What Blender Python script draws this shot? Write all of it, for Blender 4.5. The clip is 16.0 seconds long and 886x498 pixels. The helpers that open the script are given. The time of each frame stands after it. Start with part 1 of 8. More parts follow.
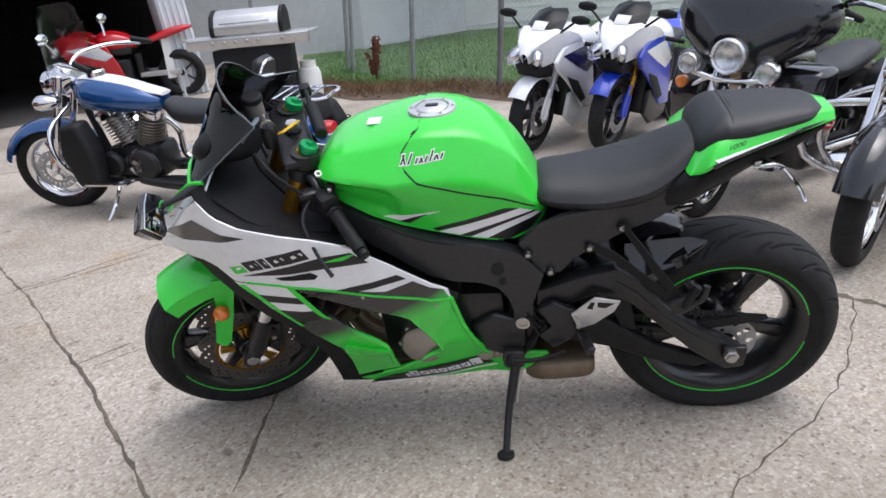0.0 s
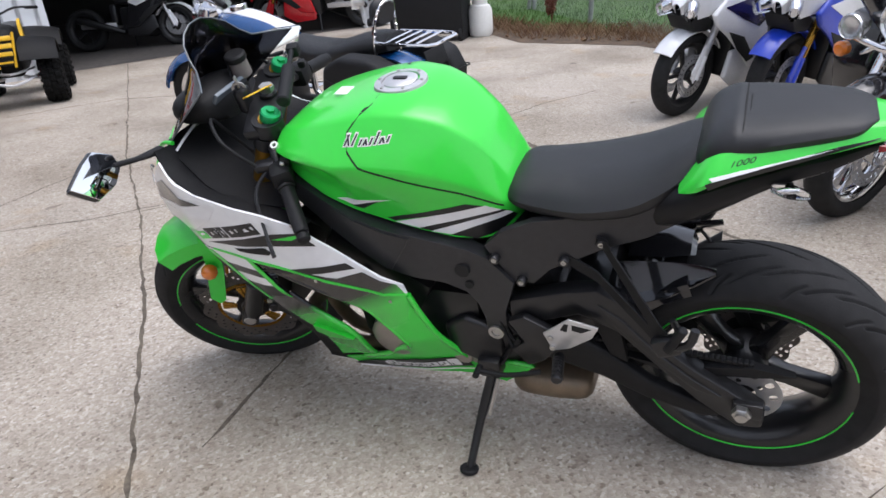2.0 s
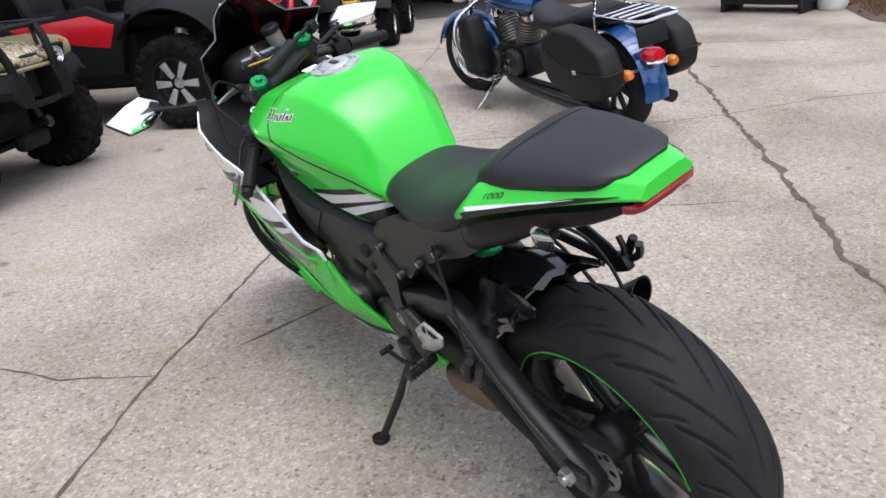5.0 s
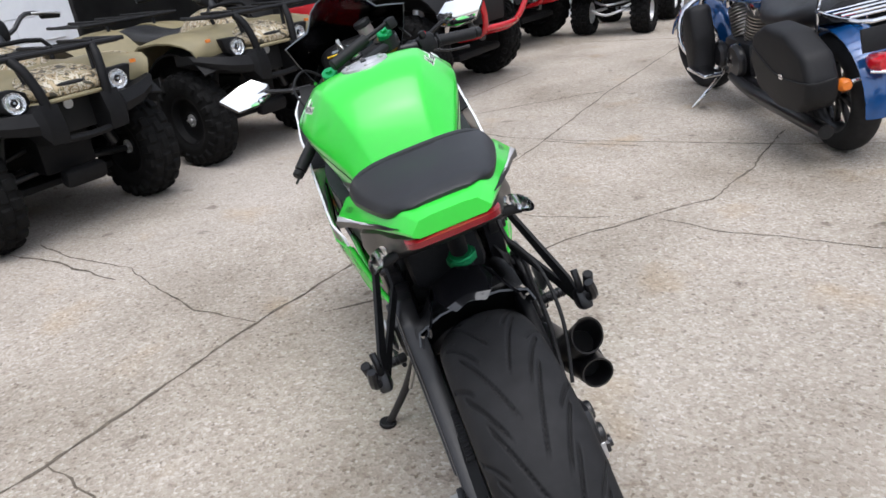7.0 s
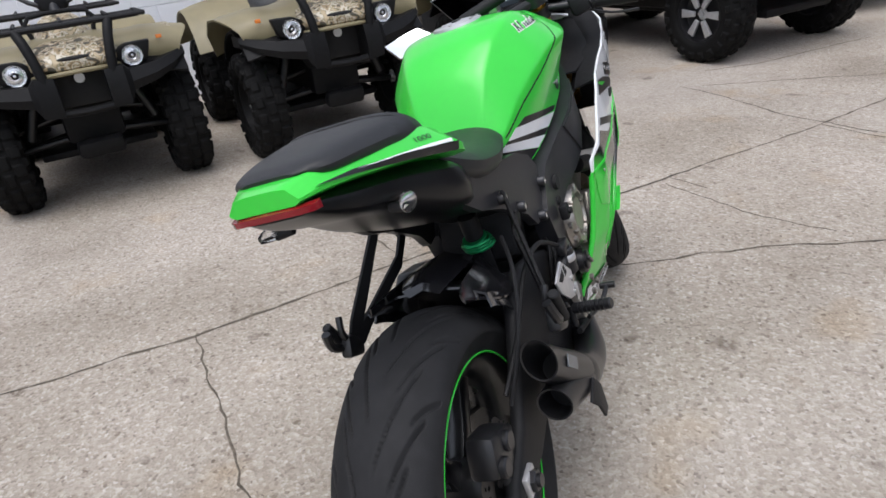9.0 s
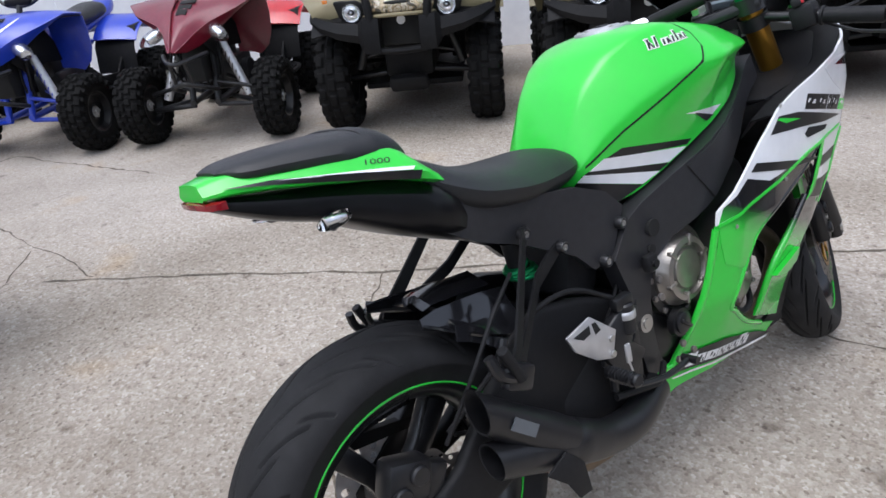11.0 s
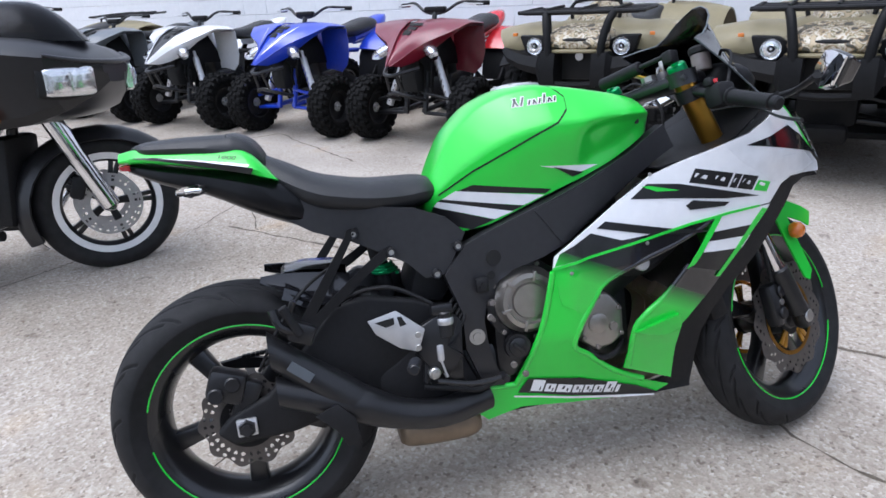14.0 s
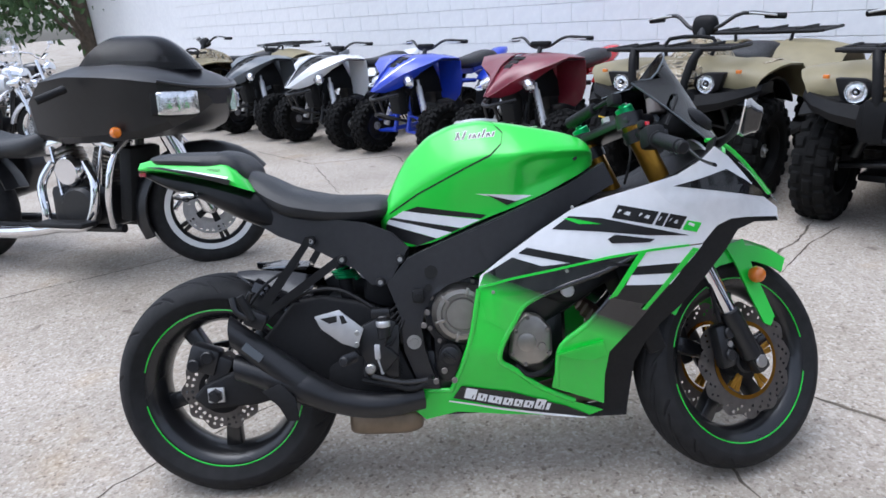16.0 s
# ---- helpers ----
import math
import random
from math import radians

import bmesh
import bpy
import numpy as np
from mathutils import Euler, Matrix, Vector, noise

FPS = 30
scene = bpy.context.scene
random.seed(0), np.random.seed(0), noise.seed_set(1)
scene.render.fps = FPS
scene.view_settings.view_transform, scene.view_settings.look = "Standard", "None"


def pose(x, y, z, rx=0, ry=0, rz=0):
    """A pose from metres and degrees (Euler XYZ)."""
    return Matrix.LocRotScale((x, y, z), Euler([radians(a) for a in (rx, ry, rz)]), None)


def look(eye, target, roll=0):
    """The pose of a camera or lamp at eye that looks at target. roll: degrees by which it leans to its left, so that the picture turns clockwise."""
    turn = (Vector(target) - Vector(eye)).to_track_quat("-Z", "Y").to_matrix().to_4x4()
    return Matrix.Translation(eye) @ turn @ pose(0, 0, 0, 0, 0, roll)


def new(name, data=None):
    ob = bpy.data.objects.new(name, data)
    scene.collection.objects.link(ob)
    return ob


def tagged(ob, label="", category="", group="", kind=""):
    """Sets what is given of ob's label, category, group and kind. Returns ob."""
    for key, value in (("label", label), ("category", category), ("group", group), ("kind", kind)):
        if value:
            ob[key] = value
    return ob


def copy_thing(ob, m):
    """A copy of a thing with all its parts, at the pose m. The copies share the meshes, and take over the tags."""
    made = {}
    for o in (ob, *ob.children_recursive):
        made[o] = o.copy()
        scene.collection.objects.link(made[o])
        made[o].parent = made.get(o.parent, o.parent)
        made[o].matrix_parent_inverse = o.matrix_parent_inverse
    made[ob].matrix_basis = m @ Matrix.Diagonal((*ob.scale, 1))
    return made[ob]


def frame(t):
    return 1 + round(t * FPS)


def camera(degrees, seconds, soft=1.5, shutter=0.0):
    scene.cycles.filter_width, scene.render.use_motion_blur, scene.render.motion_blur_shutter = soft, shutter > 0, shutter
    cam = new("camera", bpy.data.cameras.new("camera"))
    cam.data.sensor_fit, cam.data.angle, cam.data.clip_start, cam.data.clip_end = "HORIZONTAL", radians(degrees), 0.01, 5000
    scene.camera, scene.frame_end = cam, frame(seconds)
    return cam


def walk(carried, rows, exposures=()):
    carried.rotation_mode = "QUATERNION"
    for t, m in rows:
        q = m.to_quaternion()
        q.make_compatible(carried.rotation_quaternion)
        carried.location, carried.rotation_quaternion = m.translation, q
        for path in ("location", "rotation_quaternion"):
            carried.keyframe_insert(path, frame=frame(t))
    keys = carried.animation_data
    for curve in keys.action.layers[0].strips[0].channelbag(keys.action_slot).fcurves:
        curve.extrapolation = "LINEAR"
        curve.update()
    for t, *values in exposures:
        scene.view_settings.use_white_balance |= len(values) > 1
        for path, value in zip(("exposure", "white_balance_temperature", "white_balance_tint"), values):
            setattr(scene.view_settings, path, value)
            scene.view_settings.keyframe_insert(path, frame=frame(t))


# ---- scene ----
cam = camera(65.4, 16.0, soft=1.6)
PATH = [
    (0, (0.183, 0.261, 1.239), (0.048, 2.124, 0.525), -5.3),
    (0.5, (0.347, 0.299, 1.233), (0.072, 2.137, 0.493), -5.0),
    (1, (0.468, 0.354, 1.233), (0.046, 2.152, 0.465), -5.2),
    (1.5, (0.569, 0.486, 1.231), (0.003, 2.237, 0.449), -5.0),
    (2, (0.668, 0.579, 1.241), (0.004, 2.273, 0.411), -5.0),
    (2.5, (0.838, 0.644, 1.246), (0.036, 2.276, 0.413), -4.7),
    (3, (0.971, 0.717, 1.241), (0.029, 2.269, 0.402), -4.6),
    (3.2, (1.016, 0.762, 1.228), (0.019, 2.277, 0.385), -4.6),
    (5.3, (1.527, 1.216, 1.232), (0.027, 2.224, 0.375), -5.5),
    (5.5, (1.542, 1.272, 1.238), (0.008, 2.224, 0.376), -5.3),
    (6, (1.629, 1.406, 1.242), (-0.018, 2.198, 0.43), -6.5),
    (6.5, (1.748, 1.554, 1.239), (0.001, 2.133, 0.456), -6.9),
    (7, (1.767, 1.72, 1.214), (-0.017, 2.111, 0.397), -7.1),
    (7.5, (1.767, 1.891, 1.223), (-0.044, 2.084, 0.397), -7.5),
    (8, (1.806, 2.075, 1.215), (-0.029, 1.998, 0.422), -7.6),
    (8.5, (1.794, 2.215, 1.201), (0.0, 1.878, 0.383), -7.9),
    (9, (1.689, 2.344, 1.187), (-0.038, 1.821, 0.326), -7.4),
    (9.5, (1.597, 2.452, 1.177), (-0.045, 1.735, 0.288), -7.4),
    (10, (1.497, 2.578, 1.189), (-0.007, 1.615, 0.29), -5.7),
    (10.2, (1.457, 2.622, 1.193), (0.022, 1.564, 0.287), -6.1),
    (12.3, (1.115, 3.168, 1.266), (0.248, 1.554, 0.463), -4.2),
    (12.5, (1.072, 3.205, 1.258), (0.234, 1.573, 0.462), -4.4),
    (13, (0.929, 3.297, 1.243), (0.17, 1.628, 0.442), -4.0),
    (13.5, (0.814, 3.396, 1.25), (0.164, 1.682, 0.45), -4.1),
    (14, (0.711, 3.554, 1.253), (0.226, 1.771, 0.488), -4.2),
    (14.5, (0.596, 3.643, 1.243), (0.18, 1.843, 0.476), -4.4),
    (15, (0.465, 3.677, 1.245), (0.131, 1.857, 0.487), -4.0),
    (15.5, (0.353, 3.731, 1.26), (0.153, 1.867, 0.562), -4.7),
    (16, (0.231, 3.838, 1.264), (0.179, 1.952, 0.601), -4.2),
]
EXPOSURES = [(0.0, 0.78, 6200, 13), (3.0, 0.82, 6200, 13), (5.5, 0.83, 6250, 12), (7.0, 0.84, 6250, 11), (8.0, 0.71, 6270, 11), (9.0, 0.62, 6270, 12), (12.5, 0.82, 5780, 12), (14.0, 0.90, 5750, 12), (16.0, 0.87, 5760, 11)]
walk(cam, [(t, look(eye, target, roll)) for t, eye, target, roll in PATH], EXPOSURES)

# ---- light: overcast sky, broad soft sun ----
SUN_EL, SUN_AZ = 73.0, 95.0
world = bpy.data.worlds.new("overcast_sky")
scene.world = world
world.use_nodes = True
wn = world.node_tree
wn.nodes.clear()
w_out = wn.nodes.new("ShaderNodeOutputWorld")
w_bg = wn.nodes.new("ShaderNodeBackground")
w_sky = wn.nodes.new("ShaderNodeTexSky")
w_sky.sky_type = "NISHITA"
w_sky.sun_disc = False
w_sky.sun_elevation = radians(SUN_EL)
w_sky.sun_rotation = radians(SUN_AZ)
w_sky.air_density, w_sky.dust_density, w_sky.ozone_density = 1.0, 3.0, 1.0
w_hsv = wn.nodes.new("ShaderNodeHueSaturation")
w_hsv.inputs["Saturation"].default_value = 0.42
w_bg.inputs["Strength"].default_value = 0.148
wn.links.new(w_sky.outputs[0], w_hsv.inputs["Color"])
wn.links.new(w_hsv.outputs[0], w_bg.inputs["Color"])
wn.links.new(w_bg.outputs[0], w_out.inputs["Surface"])
sun_data = bpy.data.lights.new("sun", "SUN")
sun_data.energy, sun_data.angle, sun_data.color = 0.68, radians(55), (1.0, 0.985, 0.97)
sun = new("sun", sun_data)
sun.matrix_world = look((0, 0, 20), (math.sin(radians(SUN_AZ)) * -math.cos(radians(SUN_EL)) * 20,
                                    math.cos(radians(SUN_AZ)) * -math.cos(radians(SUN_EL)) * 20,
                                    20 - math.sin(radians(SUN_EL)) * 20))

from mathutils.geometry import tessellate_polygon


# ---- materials ----
def material(name, colour, rough=0.5, metal=0.0, vary=0.12, grain=40.0, bump=0.0, bump_scale=None, coat=0.0,
             second=None, patch=3.0, spec=0.5, obj=True):
    """Base colour with two scales of variation, roughness wear and fine relief, in metres of the object's own space."""
    m = bpy.data.materials.new(name)
    m.use_nodes = True
    nt = m.node_tree
    b = nt.nodes["Principled BSDF"]
    b.inputs["Roughness"].default_value = rough
    b.inputs["Metallic"].default_value = metal
    b.inputs["Specular IOR Level"].default_value = spec
    b.inputs["Coat Weight"].default_value = coat
    b.inputs["Coat Roughness"].default_value = 0.06
    tc = nt.nodes.new("ShaderNodeTexCoord")
    co = tc.outputs["Object"]
    fine = nt.nodes.new("ShaderNodeTexNoise")
    fine.inputs["Scale"].default_value, fine.inputs["Detail"].default_value = grain, 4
    wide = nt.nodes.new("ShaderNodeTexNoise")
    wide.inputs["Scale"].default_value, wide.inputs["Detail"].default_value = patch, 3
    nt.links.new(co, fine.inputs["Vector"])
    nt.links.new(co, wide.inputs["Vector"])
    add = nt.nodes.new("ShaderNodeMath")
    add.operation = "ADD"
    nt.links.new(fine.outputs["Fac"], add.inputs[0])
    nt.links.new(wide.outputs["Fac"], add.inputs[1])
    ramp = nt.nodes.new("ShaderNodeMapRange")
    ramp.inputs["From Min"].default_value, ramp.inputs["From Max"].default_value = 0.7, 1.3
    nt.links.new(add.outputs[0], ramp.inputs["Value"])
    mix = nt.nodes.new("ShaderNodeMix")
    mix.data_type = "RGBA"
    c2 = second if second else tuple(c * (1 - vary) for c in colour)
    c1 = colour if second else tuple(min(1, c * (1 + vary)) for c in colour)
    mix.inputs["A"].default_value = (*c2, 1)
    mix.inputs["B"].default_value = (*c1, 1)
    nt.links.new(ramp.outputs[0], mix.inputs["Factor"])
    nt.links.new(mix.outputs["Result"], b.inputs["Base Color"])
    rr = nt.nodes.new("ShaderNodeMapRange")
    rr.inputs["To Min"].default_value, rr.inputs["To Max"].default_value = max(0.02, rough * 0.82), min(1, rough * 1.18)
    nt.links.new(wide.outputs["Fac"], rr.inputs["Value"])
    nt.links.new(rr.outputs[0], b.inputs["Roughness"])
    if bump:
        bn = nt.nodes.new("ShaderNodeTexNoise")
        bn.inputs["Scale"].default_value, bn.inputs["Detail"].default_value = bump_scale or grain * 4, 3
        nt.links.new(co, bn.inputs["Vector"])
        bp = nt.nodes.new("ShaderNodeBump")
        bp.inputs["Strength"].default_value, bp.inputs["Distance"].default_value = bump, 0.002
        nt.links.new(bn.outputs["Fac"], bp.inputs["Height"])
        nt.links.new(bp.outputs[0], b.inputs["Normal"])
    return m


def glass(name, colour, rough=0.02):
    m = bpy.data.materials.new(name)
    m.use_nodes = True
    b = m.node_tree.nodes["Principled BSDF"]
    b.inputs["Base Color"].default_value = (*colour, 1)
    b.inputs["Transmission Weight"].default_value = 1.0
    b.inputs["Roughness"].default_value = rough
    b.inputs["IOR"].default_value = 1.25
    return m


GREEN = material("lime_paint", (0.042, 0.66, 0.050), 0.30, vary=0.04, coat=0.55, grain=9, patch=2, spec=0.4)
WHITE = material("pearl_white_paint", (0.86, 0.87, 0.89), 0.25, vary=0.04, coat=0.8)
SILVER = material("silver_paint", (0.79, 0.80, 0.82), 0.3, 0.05, vary=0.06, coat=0.6)
GLOSSBLACK = material("gloss_black", (0.012, 0.012, 0.014), 0.12, vary=0.2, coat=0.6)
SATIN = material("satin_black_paint", (0.0120, 0.0120, 0.0133), 0.34, vary=0.25, grain=60)
MATTE = material("matte_black_plastic", (0.0105, 0.0105, 0.0115), 0.58, vary=0.25, grain=90, bump=0.25, bump_scale=500)
RUBBER = material("tyre_rubber", (0.0155, 0.0155, 0.0163), 0.72, vary=0.35, grain=30, bump=0.2, bump_scale=300)
DUSTRUBBER = material("dusty_tyre_rubber", (0.0075, 0.0074, 0.0073), 0.75, vary=0.4, grain=18, bump=0.3, bump_scale=250)
MOULDED = material("moulded_black_plastic", (0.0075, 0.0075, 0.0080), 0.55, vary=0.3, grain=40, bump=0.25, bump_scale=400)
VINYL = material("black_seat_vinyl", (0.0135, 0.0140, 0.0155), 0.44, vary=0.15, grain=70, bump=0.35, bump_scale=650)
RIMBLACK = material("black_wheel_enamel", (0.010, 0.010, 0.011), 0.28, vary=0.3, grain=25, coat=0.3)
GLOSSPLASTIC = material("polished_black_plastic", (0.009, 0.009, 0.010), 0.30, vary=0.3, grain=12, patch=6, spec=0.22)
FRAMEBLACK = material("satin_frame_black", (0.0208, 0.0208, 0.0232), 0.40, vary=0.2, grain=60, bump=0.1, bump_scale=700)
DARKSTEEL = material("black_oxide_bolt", (0.045, 0.045, 0.048), 0.32, 0.7, vary=0.2)
STEEL = material("brushed_steel", (0.50, 0.49, 0.47), 0.33, 0.9, vary=0.15)
CHROME = material("chrome", (0.82, 0.82, 0.84), 0.07, 1.0, vary=0.05)
DISCSTEEL = material("worn_disc_steel", (0.22, 0.20, 0.185), 0.38, 0.55, vary=0.2)
ALU = material("cast_aluminium", (0.62, 0.62, 0.63), 0.42, 0.7, vary=0.1, bump=0.2)
GREYCAST = material("bronze_grey_cast_cover", (0.34, 0.315, 0.285), 0.33, 0.75, vary=0.12, bump=0.25)
BROWNPIPE = material("heat_tinted_steel", (0.26, 0.20, 0.14), 0.5, 0.6, vary=0.25, grain=20)
GOLD = material("gold_anodised", (0.42, 0.22, 0.03), 0.28, 0.9, vary=0.1)
CAPGREEN = material("green_anodised", (0.02, 0.40, 0.13), 0.3, 0.6, vary=0.1)
ORANGE = material("amber_lens", (0.75, 0.20, 0.02), 0.15, vary=0.15, coat=0.8)
LAMPSILVER = material("lamp_reflector", (0.93, 0.94, 0.96), 0.16, 0.85, vary=0.25, grain=60, bump=0.5, bump_scale=120)
REDLENS = material("red_lens", (0.26, 0.004, 0.012), 0.22, vary=0.2, coat=0.35)
POLISHED = material("polished_alloy", (0.90, 0.90, 0.91), 0.25, 0.3, vary=0.05)
BRIGHTRED = material("bright_red_lens", (0.60, 0.01, 0.02), 0.15, vary=0.2, coat=0.9)
CHARCOAL = material("satin_charcoal_paint", (0.013, 0.013, 0.0145), 0.36, vary=0.15, grain=30)
REDPAINT = material("red_paint", (0.55, 0.012, 0.02), 0.25, vary=0.12, coat=0.6)
YELLOW = material("yellow_plastic", (0.80, 0.48, 0.02), 0.4, vary=0.08)
for m, spec in ((MATTE, .28), (RUBBER, .28), (DUSTRUBBER, .12), (MOULDED, .18)):
    m.node_tree.nodes["Principled BSDF"].inputs["Specular IOR Level"].default_value = spec
# dark joints; also near-black solids standing in for shade in holes and vents
DARKGAP = material("dark_seam_and_gap_shade", (0.008, 0.008, 0.008), 0.8, vary=0.2)
SMOKE = glass("smoked_screen", (0.028, 0.028, 0.032), 0.03)
CLEAR = glass("clear_lens", (0.9, 0.92, 0.95), 0.05)
MIRROR = material("mirror_glass", (0.93, 0.94, 0.95), 0.02, 1.0, vary=0.01)
BLUEPAINT = material("deep_blue_paint", (0.007, 0.070, 0.235), 0.2, 0.2, vary=0.12, coat=0.9)
RACEBLUE = material("racing_blue_plastic", (0.015, 0.05, 0.50), 0.3, vary=0.1, coat=0.5)
NAVY = material("dark_violet_blue_paint", (0.022, 0.018, 0.075), 0.22, vary=0.1, coat=0.8)
TAN = material("desert_tan_plastic", (0.235, 0.200, 0.112), 0.48, vary=0.10, grain=12)
MAROON = material("maroon_plastic", (0.17, 0.008, 0.022), 0.3, vary=0.15, coat=0.5)
GREYPLASTIC = material("slate_grey_plastic", (0.10, 0.115, 0.13), 0.35, vary=0.1, coat=0.4)
PAPER = material("paper_tag", (0.78, 0.78, 0.75), 0.7, vary=0.05)
SCREENGREY = material("display_grey", (0.16, 0.19, 0.22), 0.15, vary=0.1)


def camo_material():
    m = material("camouflage_print", (0.36, 0.29, 0.18), 0.45)
    nt = m.node_tree
    b = nt.nodes["Principled BSDF"]
    tc = nt.nodes.new("ShaderNodeTexCoord")
    no = nt.nodes.new("ShaderNodeTexNoise")
    no.inputs["Scale"].default_value, no.inputs["Detail"].default_value, no.inputs["Distortion"].default_value = 17, 5, 1.6
    nt.links.new(tc.outputs["Object"], no.inputs["Vector"])
    r = nt.nodes.new("ShaderNodeValToRGB")
    r.color_ramp.interpolation = "CONSTANT"
    e = r.color_ramp.elements
    e[0].position, e[0].color = 0.0, (0.05, 0.045, 0.03, 1)
    e[1].position, e[1].color = 0.42, (0.30, 0.22, 0.12, 1)
    for p, c in ((0.49, (0.55, 0.50, 0.40, 1)), (0.55, (0.14, 0.12, 0.05, 1)), (0.60, (0.42, 0.33, 0.2, 1))):
        k = e.new(p)
        k.color = c
    nt.links.new(no.outputs["Fac"], r.inputs[0])
    nt.links.new(r.outputs[0], b.inputs["Base Color"])
    return m


CAMO = camo_material()


def fade_material(name, top, bottom, axis_from, axis_to):
    """Two paints that fade into each other along the bike's own height and length."""
    m = material(name, bottom, 0.22, coat=0.9)
    nt = m.node_tree
    b = nt.nodes["Principled BSDF"]
    tc = nt.nodes.new("ShaderNodeTexCoord")
    sp = nt.nodes.new("ShaderNodeSeparateXYZ")
    nt.links.new(tc.outputs["Object"], sp.inputs[0])
    sl = nt.nodes.new("ShaderNodeMath")
    sl.operation = "MULTIPLY_ADD"
    sl.inputs[1].default_value, sl.inputs[2].default_value = 0.45, 0.0
    nt.links.new(sp.outputs["X"], sl.inputs[0])
    ad = nt.nodes.new("ShaderNodeMath")
    ad.operation = "ADD"
    nt.links.new(sp.outputs["Z"], ad.inputs[0])
    nt.links.new(sl.outputs[0], ad.inputs[1])
    mr = nt.nodes.new("ShaderNodeMapRange")
    mr.inputs["From Min"].default_value, mr.inputs["From Max"].default_value = axis_from, axis_to
    nt.links.new(ad.outputs[0], mr.inputs["Value"])
    mx = nt.nodes.new("ShaderNodeMix")
    mx.data_type = "RGBA"
    mx.inputs["A"].default_value, mx.inputs["B"].default_value = (*bottom, 1), (*top, 1)
    nt.links.new(mr.outputs[0], mx.inputs["Factor"])
    nt.links.new(mx.outputs["Result"], b.inputs["Base Color"])
    return m


FADE = fade_material("black_to_lime_fade", (0.010, 0.010, 0.012), (0.042, 0.66, 0.050), 0.568, 0.625)


# ---- shapes ----
def V(*a):
    return Vector(a)


def box(sx, sy, sz, at=(0, 0, 0), bevel=0.0, turn=(0, 0, 0), taper=1.0, seg=2):
    bm = bmesh.new()
    bmesh.ops.create_cube(bm, size=1)
    for v in bm.verts:
        k = taper if v.co.z > 0 else 1.0
        v.co = Vector((v.co.x * sx * k, v.co.y * sy * k, v.co.z * sz))
    if bevel:
        bmesh.ops.bevel(bm, geom=bm.edges[:], offset=min(bevel, 0.45 * min(sx, sy, sz)), segments=seg, profile=0.5, affect="EDGES")
    bmesh.ops.transform(bm, matrix=pose(*at, *turn), verts=bm.verts)
    return bm


def join(*bms):
    out = bmesh.new()
    for b in bms:
        me = bpy.data.meshes.new("tmp")
        b.to_mesh(me)
        out.from_mesh(me)
        bpy.data.meshes.remove(me)
        b.free()
    return out


def moved(bm, m):
    bmesh.ops.transform(bm, matrix=m, verts=bm.verts)
    return bm


def smooth_path(pts, n):
    """Catmull-Rom through pts, n steps a span."""
    p = [Vector(q) for q in pts]
    if len(p) < 3 or n < 2:
        return p
    out = []
    for i in range(len(p) - 1):
        a, b, c, d = p[max(i - 1, 0)], p[i], p[i + 1], p[min(i + 2, len(p) - 1)]
        for k in range(n):
            t = k / n
            out.append(0.5 * (2 * b + (c - a) * t + (2 * a - 5 * b + 4 * c - d) * t * t + (3 * b - a - 3 * c + d) * t ** 3))
    return out + [p[-1]]


def tube(pts, r, seg=10, steps=5, flat=1.0):
    """A round bar along a path; r may be a list along the given points."""
    path = smooth_path(pts, steps)
    n = len(path)
    rs = r if isinstance(r, (list, tuple)) else [r] * len(pts)
    bm = bmesh.new()
    up, rings = Vector((0, 0, 1)), []
    for i, p in enumerate(path):
        d = (path[min(i + 1, n - 1)] - path[max(i - 1, 0)]).normalized()
        if abs(d.dot(up)) > 0.97:
            up = Vector((1, 0, 0))
        s = d.cross(up).normalized()
        up = s.cross(d).normalized()
        f = i / (n - 1) * (len(rs) - 1)
        j = min(int(f), len(rs) - 2) if len(rs) > 1 else 0
        rad = rs[j] + (rs[min(j + 1, len(rs) - 1)] - rs[j]) * (f - j)
        rings.append([bm.verts.new(p + (s * math.cos(a) + up * math.sin(a) * flat) * rad)
                      for a in (2 * math.pi * k / seg for k in range(seg))])
    for a, b in zip(rings, rings[1:]):
        for k in range(seg):
            bm.faces.new((a[k], a[(k + 1) % seg], b[(k + 1) % seg], b[k]))
    bm.faces.new(rings[0][::-1])
    bm.faces.new(rings[-1])
    bmesh.ops.recalc_face_normals(bm, faces=bm.faces)
    return bm


def lathe(profile, seg=48, at=(0, 0, 0), turn=(0, 0, 0), closed=False):
    """Profile of (radius, y) turned round the y axis."""
    bm = bmesh.new()
    rings = []
    for r, y in profile:
        if r < 1e-6:
            rings.append([bm.verts.new((0, y, 0))])
        else:
            rings.append([bm.verts.new((r * math.cos(a), y, r * math.sin(a))) for a in (2 * math.pi * k / seg for k in range(seg))])
    pairs = list(zip(rings, rings[1:])) + ([(rings[-1], rings[0])] if closed else [])
    for a, b in pairs:
        for k in range(seg):
            q = (k + 1) % seg
            if len(a) == 1 and len(b) == 1:
                continue
            if len(a) == 1:
                bm.faces.new((a[0], b[q], b[k]))
            elif len(b) == 1:
                bm.faces.new((a[k], a[q], b[0]))
            else:
                bm.faces.new((a[k], a[q], b[q], b[k]))
    bmesh.ops.recalc_face_normals(bm, faces=bm.faces)
    bmesh.ops.transform(bm, matrix=pose(*at, *turn), verts=bm.verts)
    return bm


